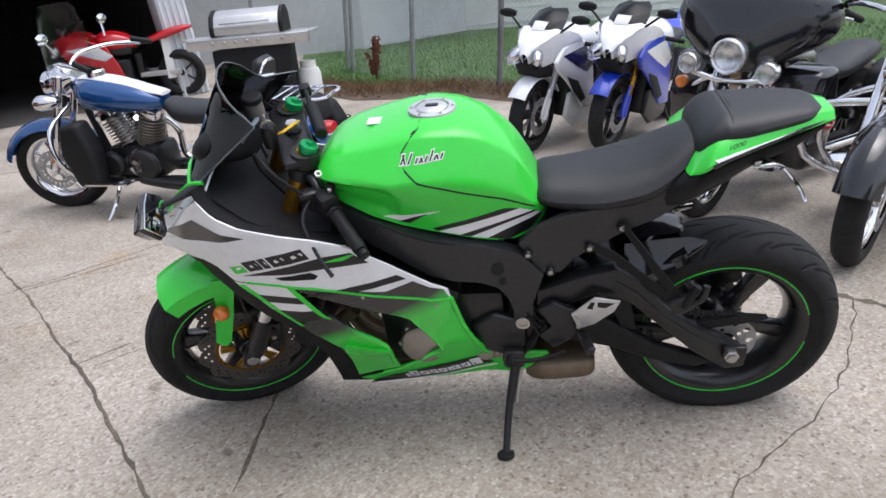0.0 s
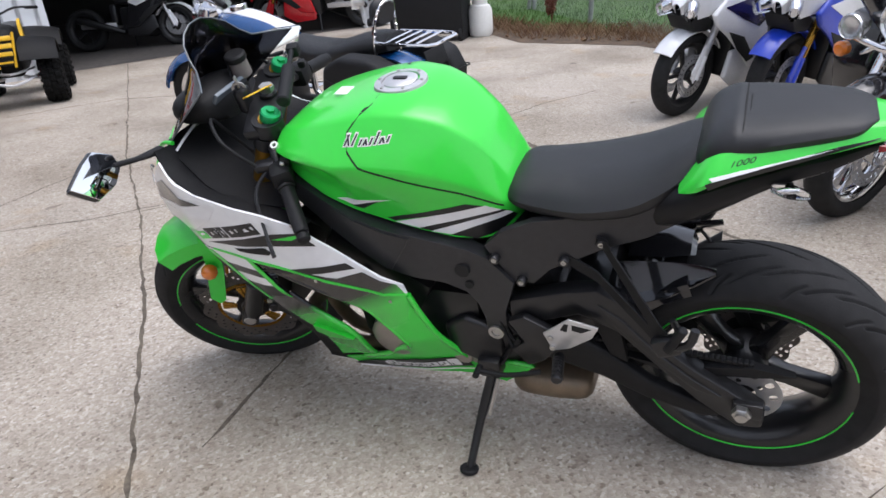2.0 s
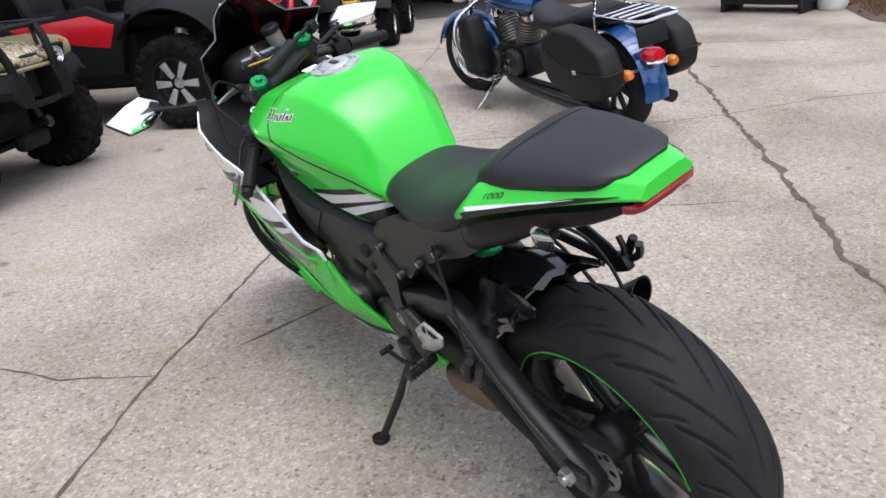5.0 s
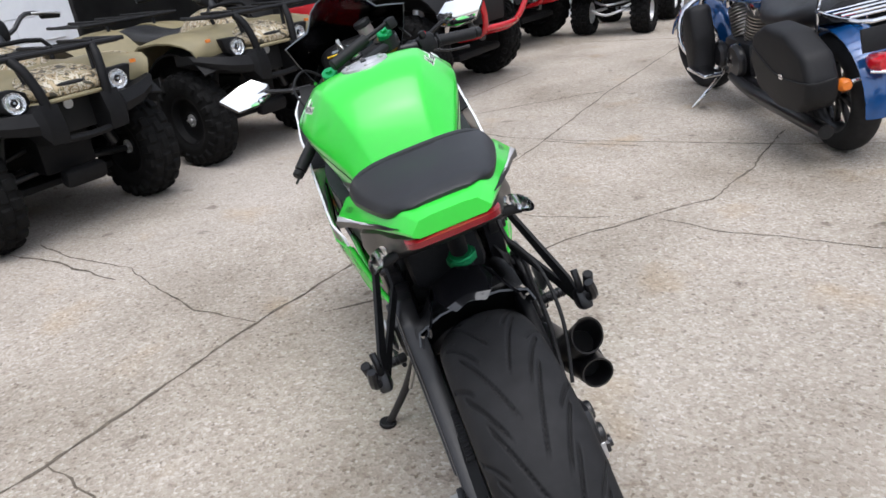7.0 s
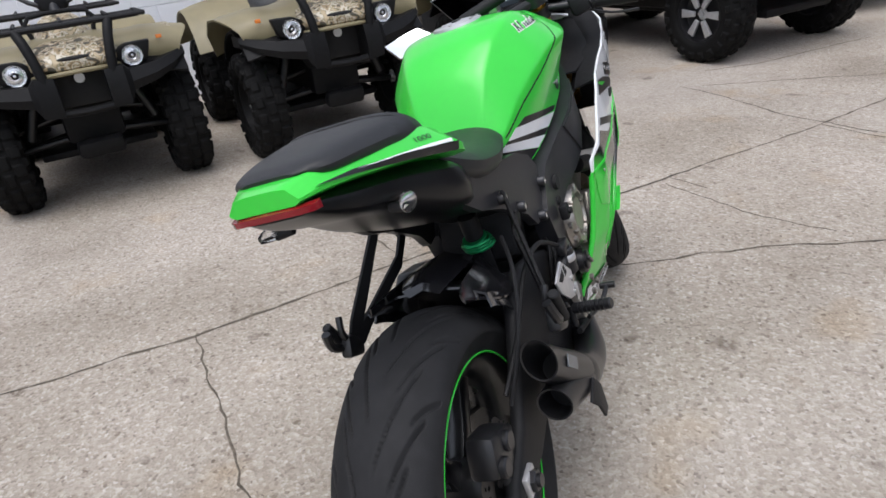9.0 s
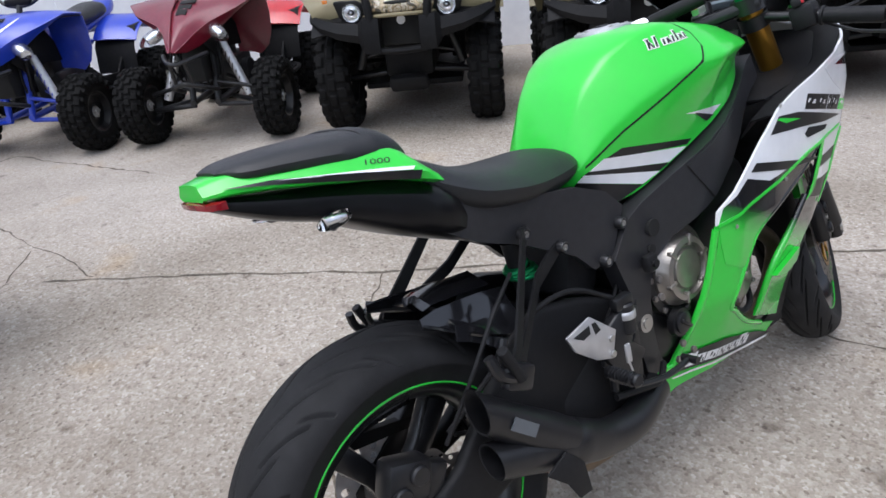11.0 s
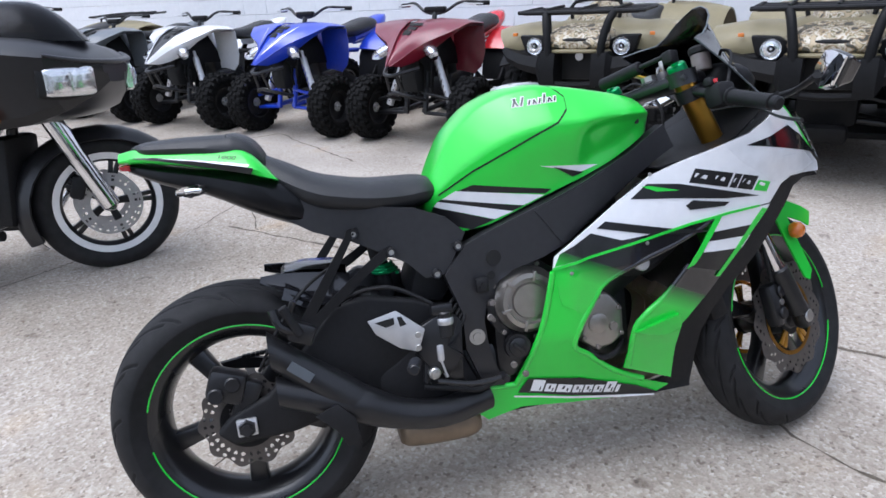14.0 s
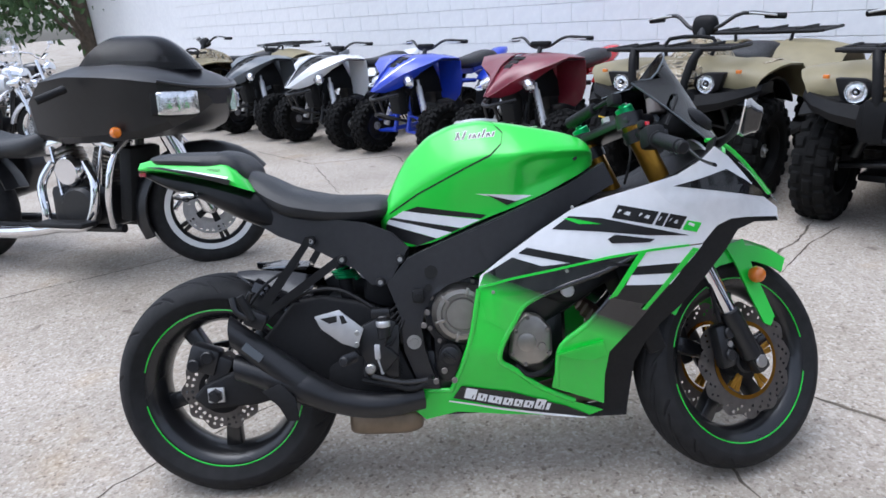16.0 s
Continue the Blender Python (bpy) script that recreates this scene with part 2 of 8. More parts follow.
def cyl(r, a, b, seg=20, r2=None, bevel=0.0):
    """A solid round bar from a to b."""
    a, b = Vector(a), Vector(b)
    L = (b - a).length
    r2 = r if r2 is None else r2
    e = min(bevel, 0.3 * L)
    prof = [(0, 0), (r - e, 0), (r, e), (r2, L - e), (r2 - e, L), (0, L)] if e else [(0, 0), (r, 0), (r2, L), (0, L)]
    bm = lathe(prof, seg)
    q = Vector((0, 1, 0)).rotation_difference((b - a).normalized())
    bmesh.ops.transform(bm, matrix=Matrix.Translation(a) @ q.to_matrix().to_4x4(), verts=bm.verts)
    return bm


def prism(poly, y0, y1, bevel=0.004, seg=2):
    """An outline in (x, z) given a thickness along y."""
    bm = bmesh.new()
    f = bm.faces.new([bm.verts.new((x, y0, z)) for x, z in poly])
    ex = bmesh.ops.extrude_face_region(bm, geom=[f])
    for v in ex["geom"]:
        if isinstance(v, bmesh.types.BMVert):
            v.co.y = y1
    bmesh.ops.recalc_face_normals(bm, faces=bm.faces)
    if bevel:
        bmesh.ops.bevel(bm, geom=bm.edges[:], offset=bevel, segments=seg, profile=0.5, affect="EDGES", clamp_overlap=True)
    return bm


def loft(rings, closed=True, caps=True):
    """Skin over rings of points, each with the same count."""
    bm = bmesh.new()
    vs = [[bm.verts.new(p) for p in r] for r in rings]
    n = len(vs[0])
    for a, b in zip(vs, vs[1:]):
        for k in range(n if closed else n - 1):
            bm.faces.new((a[k], a[(k + 1) % n], b[(k + 1) % n], b[k]))
    if caps and closed:
        bm.faces.new(vs[0][::-1])
        bm.faces.new(vs[-1])
    bmesh.ops.recalc_face_normals(bm, faces=bm.faces)
    return bm


def body(stations, n=20, steps=4):
    """A closed rounded body along x. Stations: x, half width, z low, z high, squareness, lean-in of the top."""
    st = np.array(stations, float)
    fine = []
    for i in range(len(st) - 1):
        a, b, c, d = st[max(i - 1, 0)], st[i], st[i + 1], st[min(i + 2, len(st) - 1)]
        for k in range(steps):
            t = k / steps
            fine.append(0.5 * (2 * b + (c - a) * t + (2 * a - 5 * b + 4 * c - d) * t * t + (3 * b - a - 3 * c + d) * t ** 3))
    fine.append(st[-1])
    rings = []
    for x, w, z0, z1, sq, inn in fine:
        ring = []
        for k in range(n):
            a = 2 * math.pi * k / n
            ca, sa = math.cos(a), math.sin(a)
            e = 2 / max(sq, 0.5)
            u = math.copysign(abs(ca) ** e, ca)
            h = math.copysign(abs(sa) ** e, sa)
            z = (z0 + z1) / 2 + (z1 - z0) / 2 * h
            ring.append((x, max(w, 0.002) * u * (1 - inn * max(0, h)), z))
        rings.append(ring)
    return loft(rings)


def sheet(poly, wf, side=1, off=0.0, thick=0.004, step=0.02):
    """An outline in (x, z) laid on the surface y = side * (wf(x, z) + off), with a thickness inwards."""
    bm = bmesh.new()
    vs = [bm.verts.new((x, 0, z)) for x, z in poly]
    for tri in tessellate_polygon([[Vector((x, z, 0)) for x, z in poly]]):
        bm.faces.new([vs[k] for k in tri])
    for ax, i in ((Vector((1, 0, 0)), 0), (Vector((0, 0, 1)), 1)):
        lo, hi = min(p[i] for p in poly), max(p[i] for p in poly)
        k = math.ceil(lo / step)
        while k * step < hi:
            bmesh.ops.bisect_plane(bm, geom=bm.verts[:] + bm.edges[:] + bm.faces[:], plane_co=ax * (k * step), plane_no=ax, dist=1e-5)
            k += 1
    bmesh.ops.remove_doubles(bm, verts=bm.verts, dist=1e-5)
    outer = list(bm.faces)
    inner = {}
    for v in list(bm.verts):
        w = wf(v.co.x, v.co.z) + off
        inner[v] = bm.verts.new((v.co.x, side * (w - thick), v.co.z))
        v.co.y = side * w
    rim = [e for e in bm.edges if len(e.link_faces) == 1]
    for fc in outer:
        bm.faces.new([inner[v] for v in reversed(fc.verts)])
    for e in rim:
        a, b = e.verts
        try:
            bm.faces.new((a, b, inner[b], inner[a]))
        except ValueError:
            pass
    bmesh.ops.recalc_face_normals(bm, faces=bm.faces)
    return bm


def lerp_table(xs, ys):
    return lambda x: float(np.interp(x, xs, ys))


def finish(name, bm, mat, crisp=38):
    me = bpy.data.meshes.new(name)
    bm.to_mesh(me)
    bm.free()
    me.polygons.foreach_set("use_smooth", [True] * len(me.polygons))
    me.set_sharp_from_angle(angle=radians(crisp))
    me.materials.append(mat)
    return new(name, me)


def part(name, bm, mat, parent, label="", crisp=38):
    """A bmesh as ONE mesh object under a thing or a part."""
    ob = finish(name, bm, mat, crisp)
    ob.parent = parent
    return tagged(ob, label)


def thing(name, label, category, m=None, group="", kind=""):
    """An Empty at the base of a thing that parents its parts."""
    ob = new(name)
    ob.empty_display_size = 0.1
    if m is not None:
        ob.matrix_world = m
    return tagged(ob, label, category, group, kind)


def single(name, bm, mat, label, category, m=None, group="", kind="", crisp=38):
    ob = finish(name, bm, mat, crisp)
    if m is not None:
        ob.matrix_world = m
    return tagged(ob, label, category, group, kind)


def lettering(text, size, slant=0.0):
    """Flat outlines of a text in (x, z), centred; as a bmesh."""
    cu = bpy.data.curves.new("text", "FONT")
    cu.body, cu.size, cu.shear, cu.align_x, cu.align_y = text, size, slant, "CENTER", "CENTER"
    ob = bpy.data.objects.new("text", cu)
    scene.collection.objects.link(ob)
    me = ob.evaluated_get(bpy.context.evaluated_depsgraph_get()).to_mesh()
    bm = bmesh.new()
    bm.from_mesh(me)
    bpy.data.objects.remove(ob)
    for v in bm.verts:
        v.co = Vector((v.co.x, 0, v.co.y))
    return bm


def moto_tyre(R, half, rim, name, mat, parent, m, groove=None, na=300, nb=40):
    """A round-crowned tyre; groove(angle, u) gives the depth of the tread's cuts."""
    verts, faces = [], []
    depth = R - rim
    for i in range(na):
        a = 2 * math.pi * i / na
        for j in range(nb):
            u = -1 + 2 * j / (nb - 1)
            th = u * 1.95
            y = half * math.sin(th) / 1.0 if abs(th) < math.pi / 2 else math.copysign(half * (1 - 0.55 * (abs(th) - math.pi / 2)), u)
            r = R - depth * 0.62 * (1 - math.cos(min(abs(th), math.pi / 2))) - (depth * 0.38) * max(0, (abs(th) - math.pi / 2) / (1.95 - math.pi / 2))
            if groove and abs(u) < 0.8:
                r -= groove(a, u)
            verts.append((r * math.cos(a), y, r * math.sin(a)))
    for i in range(na):
        k = (i + 1) % na
        for j in range(nb - 1):
            faces.append((i * nb + j, i * nb + j + 1, k * nb + j + 1, k * nb + j))
    me = bpy.data.meshes.new(name)
    me.from_pydata(verts, [], faces)
    me.polygons.foreach_set("use_smooth", [True] * len(me.polygons))
    me.materials.append(mat)
    ob = new(name, me)
    ob.parent = parent
    ob.matrix_basis = m
    return ob


def disc(r0, r1, thick, waves=0, holes=(), na=180, y=0.0):
    """A brake disc with a wavy rim and drilled holes; holes: (ring radius, count, hole radius)."""
    bm = bmesh.new()
    nr = max(4, int((r1 - r0) / 0.0028))
    grid = []
    for i in range(na):
        a = 2 * math.pi * i / na
        out = r1 + (0.006 * math.cos(waves * a) if waves else 0)
        grid.append([bm.verts.new(((r0 + (out - r0) * j / nr) * math.cos(a), y, (r0 + (out - r0) * j / nr) * math.sin(a))) for j in range(nr + 1)])
    for i in range(na):
        k = (i + 1) % na
        for j in range(nr):
            q = (grid[i][j], grid[i][j + 1], grid[k][j + 1], grid[k][j])
            c = sum((v.co for v in q), Vector()) / 4
            rr, aa = math.hypot(c.x, c.z), math.atan2(c.z, c.x)
            cut = False
            for hr, hn, hs, *phase in holes:
                step = 2 * math.pi / hn
                da = (aa + step * (.5 + sum(phase))) % step - step / 2
                if math.hypot(rr - hr, da * hr) < hs:
                    cut = True
            if not cut:
                bm.faces.new(q)
    bmesh.ops.solidify(bm, geom=bm.faces[:], thickness=thick)
    bmesh.ops.delete(bm, geom=[v for v in bm.verts if not v.link_faces], context="VERTS")
    bmesh.ops.recalc_face_normals(bm, faces=bm.faces)
    return bm


def rim_body(R, half, seg=72):
    """The barrel of a cast wheel."""
    return lathe([(R, half), (R + 0.008, half), (R + 0.008, half - 0.006), (R - 0.012, half - 0.014), (R - 0.025, half * 0.35), (R - 0.032, 0),
                  (R - 0.025, -half * 0.35), (R - 0.012, -half + 0.014), (R + 0.008, -half + 0.006), (R + 0.008, -half), (R, -half),
                  (R - 0.022, -half + 0.012), (R - 0.038, -half * 0.35), (R - 0.042, 0), (R - 0.038, half * 0.35), (R - 0.022, half - 0.012)], seg, closed=True)


def bolt_set(name, spots, r, h, s, mat, parent, seg=10):
    """Each bolt head as a part of its own."""
    for x, y, z in spots:
        part(name, cyl(r, (x, y, z), (x, y + s * h, z), seg, bevel=.001), mat, parent)


def bolts(spots, r, h, axis_y=1, seg=8):
    return join(*[cyl(r, (x, y, z), (x, y + axis_y * h, z), seg, bevel=0.001) for x, y, z in spots])

# ---- ground ----
def concrete_material():
    m = bpy.data.materials.new("exposed_aggregate_concrete")
    m.use_nodes = True
    nt = m.node_tree
    b = nt.nodes["Principled BSDF"]
    b.inputs["Roughness"].default_value = 0.88
    tc = nt.nodes.new("ShaderNodeTexCoord")
    co = tc.outputs["Object"]

    def tex(kind, scale, detail=4):
        n = nt.nodes.new(kind)
        n.inputs["Scale"].default_value = scale
        if kind == "ShaderNodeTexNoise":
            n.inputs["Detail"].default_value = detail
        nt.links.new(co, n.inputs["Vector"])
        return n

    def ramp(src, stops):
        r = nt.nodes.new("ShaderNodeValToRGB")
        e = r.color_ramp.elements
        for i, (p, c) in enumerate(stops):
            k = e[i] if i < 2 else e.new(p)
            k.position, k.color = p, (*c, 1)
        nt.links.new(src, r.inputs[0])
        return r.outputs[0]

    def mix(kind, a, bb, fac):
        n = nt.nodes.new("ShaderNodeMix")
        n.data_type, n.blend_type = "RGBA", kind
        if isinstance(fac, float):
            n.inputs["Factor"].default_value = fac
        else:
            nt.links.new(fac, n.inputs["Factor"])
        nt.links.new(a, n.inputs["A"])
        nt.links.new(bb, n.inputs["B"])
        return n.outputs["Result"]

    pebble = tex("ShaderNodeTexVoronoi", 105)
    pebble2 = tex("ShaderNodeTexVoronoi", 48)
    stones = ramp(pebble.outputs["Color"], [(0.05, (0.15, 0.122, 0.096)), (0.22, (0.335, 0.293, 0.246)), (0.55, (0.405, 0.363, 0.310)), (0.78, (0.485, 0.450, 0.400)), (0.97, (0.62, 0.595, 0.56))])
    big = ramp(pebble2.outputs["Color"], [(0.12, (0.232, 0.194, 0.155)), (0.35, (0.387, 0.353, 0.314)), (0.8, (0.404, 0.370, 0.331)), (0.95, (0.516, 0.490, 0.456))])
    col = mix("MIX", stones, big, 0.25)
    fine = tex("ShaderNodeTexVoronoi", 250)
    grit = ramp(fine.outputs["Color"], [(0.10, (0.42, 0.38, 0.34)), (0.32, (0.98, 0.97, 0.95)), (0.75, (1.05, 1.04, 1.02)), (0.97, (1.55, 1.55, 1.52))])
    col = mix("MULTIPLY", col, grit, 0.34)
    stain = tex("ShaderNodeTexNoise", 1.1, 6)
    col = mix("MULTIPLY", col, ramp(stain.outputs["Fac"], [(0.30, (0.74, 0.72, 0.69)), (0.50, (0.96, 0.95, 0.93)), (0.68, (1.07, 1.06, 1.05))]), 1.0)
    film = tex("ShaderNodeTexNoise", 0.28, 4)
    paste = ramp(tex("ShaderNodeTexNoise", 260, 2).outputs["Fac"], [(0.3, (0.344, 0.314, 0.280)), (0.7, (0.447, 0.417, 0.383))])
    smooth = ramp(film.outputs["Fac"], [(0.50, (0, 0, 0)), (0.72, (0.55, 0.55, 0.55))])
    col = mix("MIX", col, paste, smooth)
    spots = tex("ShaderNodeTexNoise", 7.5, 3)
    col = mix("MULTIPLY", col, ramp(spots.outputs["Fac"], [(0.27, (0.45, 0.42, 0.40)), (0.34, (1, 1, 1))]), 0.75)
    tone = tex("ShaderNodeTexNoise", 0.55, 5)
    col = mix("MULTIPLY", col, ramp(tone.outputs["Fac"], [(0.34, (0.86, 0.84, 0.81)), (0.50, (0.99, 0.98, 0.97)), (0.66, (1.06, 1.055, 1.05))]), 1.0)
    rust = tex("ShaderNodeTexNoise", 2.3, 3)
    col = mix("MULTIPLY", col, ramp(rust.outputs["Fac"], [(0.60, (1, 1, 1)), (0.74, (0.97, 0.86, 0.70))]), 0.8)
    nt.links.new(col, b.inputs["Base Color"])
    bp = nt.nodes.new("ShaderNodeBump")
    bp.inputs["Strength"].default_value, bp.inputs["Distance"].default_value = 0.45, 0.003
    nt.links.new(pebble.outputs["Distance"], bp.inputs["Height"])
    nt.links.new(bp.outputs[0], b.inputs["Normal"])
    return m


CONCRETE = concrete_material()
DIRT = material("dark_crack_dirt", (0.115, 0.095, 0.072), 0.95, vary=0.5, grain=60, patch=8, bump=0.6)
EARTH = material("bare_earth", (0.15, 0.105, 0.07), 0.95, second=(0.07, 0.05, 0.035), grain=25, patch=5, bump=0.8, bump_scale=60)
LAWN = material("lawn", (0.075, 0.16, 0.03), 0.9, second=(0.04, 0.09, 0.02), grain=60, patch=2, bump=0.8, bump_scale=120)
GRASSBLADE = material("grass_blades", (0.085, 0.19, 0.035), 0.7, second=(0.05, 0.11, 0.02), grain=4, patch=1.5)
DRYGRASS = material("dry_stems", (0.25, 0.17, 0.09), 0.85, second=(0.13, 0.06, 0.03), grain=9, patch=3)

g = bmesh.new()
bmesh.ops.create_grid(g, x_segments=40, y_segments=40, size=160)
ground = single("ground", g, CONCRETE, "worn exposed-aggregate concrete yard with joints and cracks", "ground", kind="structure")

rng = random.Random(5)


def ribbon(line, w, rough, z=0.0025):
    """A jagged open crack or joint filled with dirt, along a line on the ground."""
    pts = []
    for (x0, y0), (x1, y1) in zip(line, line[1:]):
        n = max(2, int(math.hypot(x1 - x0, y1 - y0) / 0.04))
        pts += [(x0 + (x1 - x0) * k / n, y0 + (y1 - y0) * k / n) for k in range(n)]
    pts.append(line[-1])
    bm = bmesh.new()
    rows = []
    wander = 0.0
    for i, (x, y) in enumerate(pts):
        a, b = pts[max(i - 1, 0)], pts[min(i + 1, len(pts) - 1)]
        d = Vector((b[0] - a[0], b[1] - a[1])).normalized()
        s = Vector((-d.y, d.x))
        wander = 0.7 * wander + rng.uniform(-rough, rough)
        h = w * rng.uniform(0.25, 1.45) * (0.4 if i in (0, len(pts) - 1) else 1)
        c = Vector((x, y)) + s * wander
        rows.append([bm.verts.new((*(c + s * h), z * 0.5)), bm.verts.new((*c, z)), bm.verts.new((*(c - s * h), z * 0.5))])
    for a, b in zip(rows, rows[1:]):
        bm.faces.new((a[0], a[1], b[1], b[0]))
        bm.faces.new((a[1], a[2], b[2], b[1]))
    return bm


JOINTS = [
    ([(0.9, -0.2), (0.40, 0.36), (-0.05, 0.93), (-0.60, 1.50), (-0.86, 1.83), (-1.42, 2.51), (-2.30, 3.46), (-3.10, 4.25), (-4.45, 5.75), (-6.5, 8.0)], 0.0065, 0.006),
    ([(-3.1, 8.05), (-2.04, 6.62), (-1.5, 5.97), (-0.82, 5.22), (-0.22, 4.6), (0.22, 4.1), (0.6, 3.65), (0.89, 3.4), (1.6, 2.62), (3.4, 0.6)], 0.017, 0.014),
    ([(-3.11, 2.66), (-2.9, 2.83), (-2.35, 3.15), (-2.0, 3.48), (-1.6, 3.95), (-1.12, 4.54), (-0.8, 4.99), (-0.44, 5.75), (-0.1, 6.2)], 0.005, 0.006),
    ([(-0.56, 1.75), (-0.55, 2.05), (-0.57, 2.33), (-0.66, 2.6), (-0.72, 2.88), (-0.76, 3.2), (-0.80, 3.55), (-1.05, 3.95), (-1.5, 4.5)], 0.006, 0.008),
    ([(-0.7, 3.25), (-0.5, 3.36), (-0.18, 3.66), (0.05, 3.89)], 0.003, 0.008),
    ([(-3.1, 2.8), (-3.12, 3.48), (-3.12, 4.2)], 0.003, 0.006),
    ([(-2.0, 0.42), (-1.75, 0.6), (-1.4, 0.95), (-1.17, 1.06), (-0.82, 1.26), (-0.59, 1.5)], 0.004, 0.008),
    ([(-0.02, 0.91), (0.17, 1.06), (0.38, 1.24), (0.6, 1.42), (0.77, 1.72), (1.18, 2.06), (1.35, 2.31), (1.54, 2.68)], 0.003, 0.010),
    ([(-1.35, 2.5), (-1.0, 2.81), (-0.84, 3.07)], 0.0025, 0.008),
    ([(-1.43, 2.52), (-1.27, 2.66)], 0.004, 0.006),
    ([(-2.14, 3.3), (-1.96, 3.45), (-1.69, 3.72)], 0.004, 0.006),
    ([(-5.4, 5.2), (-4.75, 5.93), (-4.1, 6.08), (-2.3, 7.15), (-1.4, 7.65)], 0.010, 0.008),
    ([(0.86, -1.08), (0.80, -0.57), (0.74, -0.06)], 0.004, 0.010),
    ([(0.84, -0.6), (1.09, -0.22)], 0.003, 0.008),
    ([(3.4, -4.6), (2.4, -3.5), (1.85, -3.2), (1.2, -2.35), (0.45, -2.45), (0.02, -1.16)], 0.006, 0.012),
    ([(1.14, -2.2), (0.84, -1.2)], 0.004, 0.012),
    ([(2.6, 0.56), (1.73, 0.03), (1.2, -0.3)], 0.005, 0.006),
    ([(-1.30, 0.9), (-1.64, 0.59), (-1.94, 0.27)], 0.006, 0.010),
    ([(-3.5, 2.85), (-3.62, 3.2), (-4.3, 4.1)], 0.005, 0.008),
]
for line, w, rough in JOINTS:
    part("crack", ribbon(line, w, rough), DIRT, ground)

# ---- lawn and verge behind the fence ----
lawn_edge = [(-2.1, 9.75), (-1.35, 8.75), (-0.7, 8.55), (0.05, 8.3), (0.55, 7.7), (2.5, 7.3), (9, 6.6)]
bm = bmesh.new()
bm.faces.new([bm.verts.new((x, y + 0.55, 0.035)) for x, y in lawn_edge] + [bm.verts.new(p) for p in ((40, 20, 0.035), (40, 90, 0.035), (-20, 90, 0.035), (-2.6, 11.2, 0.035))])
lawn = single("lawn", bm, LAWN, "short green grass behind the fence", "lawn", kind="structure")
bm = bmesh.new()
r1 = [bm.verts.new((x, y, 0.004)) for x, y in lawn_edge]
r2 = [bm.verts.new((x + rng.uniform(-.05, .05), y + 0.28 + rng.uniform(-.1, .1), 0.05)) for x, y in lawn_edge]
r3 = [bm.verts.new((x, y + 0.9, 0.045)) for x, y in lawn_edge]
for a, b in ((r1, r2), (r2, r3)):
    for k in range(len(a) - 1):
        bm.faces.new((a[k], a[k + 1], b[k + 1], b[k]))
single("verge", bm, EARTH, "strip of bare earth along the concrete's edge", "soil", kind="structure")


def blades(count, region, h0, h1, w, lean):
    verts, faces = [], []
    for _ in range(count):
        x, y, z = region()
        a, h = rng.uniform(0, 6.283), rng.uniform(h0, h1)
        dx, dy = math.cos(a), math.sin(a)
        lx, ly = rng.uniform(-lean, lean) * h, rng.uniform(-lean, lean) * h
        k = len(verts)
        verts += [(x - dx * w, y - dy * w, z), (x + dx * w, y + dy * w, z), (x + dx * w * 0.6 + lx * 0.5, y + dy * w * 0.6 + ly * 0.5, z + h * 0.6),
                  (x + lx, y + ly, z + h)]
        faces += [(k, k + 1, k + 2), (k, k + 2, k + 3)]
    me = bpy.data.meshes.new("blades")
    me.from_pydata(verts, [], faces)
    return me


def on_lawn():
    t = rng.random() ** 1.6
    x = rng.uniform(-3.2, 7)
    e = float(np.interp(x, [p[0] for p in lawn_edge], [p[1] for p in lawn_edge]))
    return x, e + 0.7 + t * 9, 0.035


def on_verge():
    x = rng.uniform(-2.4, 4)
    e = float(np.interp(x, [p[0] for p in lawn_edge], [p[1] for p in lawn_edge]))
    return x, e + rng.uniform(0.12, 0.8), 0.03


me = blades(26000, on_lawn, 0.03, 0.10, 0.004, 0.6)
me.materials.append(GRASSBLADE)
tagged(new("grass", me), "short green grass blades with gaps", "grass", kind="stuff")
me = blades(7000, on_verge, 0.03, 0.16, 0.003, 0.9)
me.materials.append(DRYGRASS)
tagged(new("dry_weeds", me), "dry brown weeds on bare earth", "weeds", kind="stuff")
bms = []
for k in range(120):
    x, y, z = on_verge()
    b = bmesh.new()
    bmesh.ops.create_icosphere(b, subdivisions=1, radius=rng.uniform(0.01, 0.035))
    for v in b.verts:
        v.co = v.co * rng.uniform(0.7, 1.2)
        v.co.z *= 0.5
    bms.append(moved(b, pose(x, y - 0.1, 0.035)))
single("leaf_litter", join(*bms), DRYGRASS, "dead leaves and clods on the verge", "litter", kind="stuff")

# dock plant with rust-brown seed stalks
dock = thing("dock_plant", "tall rust-brown dried dock weed with seed heads", "plant", pose(-1.25, 10.2, 0.03))
DOCK = material("rust_seed_heads", (0.16, 0.05, 0.03), 0.9, vary=0.4, grain=30)
for k in range(4):
    a = k * 1.7
    top = (0.10 * math.cos(a), 0.1 * math.sin(a), 0.62 - 0.1 * (k % 3))
    part("stem", tube([(0, 0, 0), (top[0] * .4, top[1] * .4, .3), top], 0.007, 6, 3), DOCK, dock)
    heads = []
    for j in range(70):
        s = rng.uniform(0.25, 1)
        b = bmesh.new()
        bmesh.ops.create_icosphere(b, subdivisions=1, radius=rng.uniform(0.010, 0.022))
        heads.append(moved(b, pose(top[0] * s + rng.uniform(-.03, .03), top[1] * s + rng.uniform(-.03, .03), top[2] * s)))
    part("seed_head", join(*heads), DOCK, dock)

# ---- fence ----
GALV = material("galvanised_steel", (0.34, 0.35, 0.35), 0.5, 0.6, vary=0.2, grain=15)
TILT = V(0.075, 0, 1)


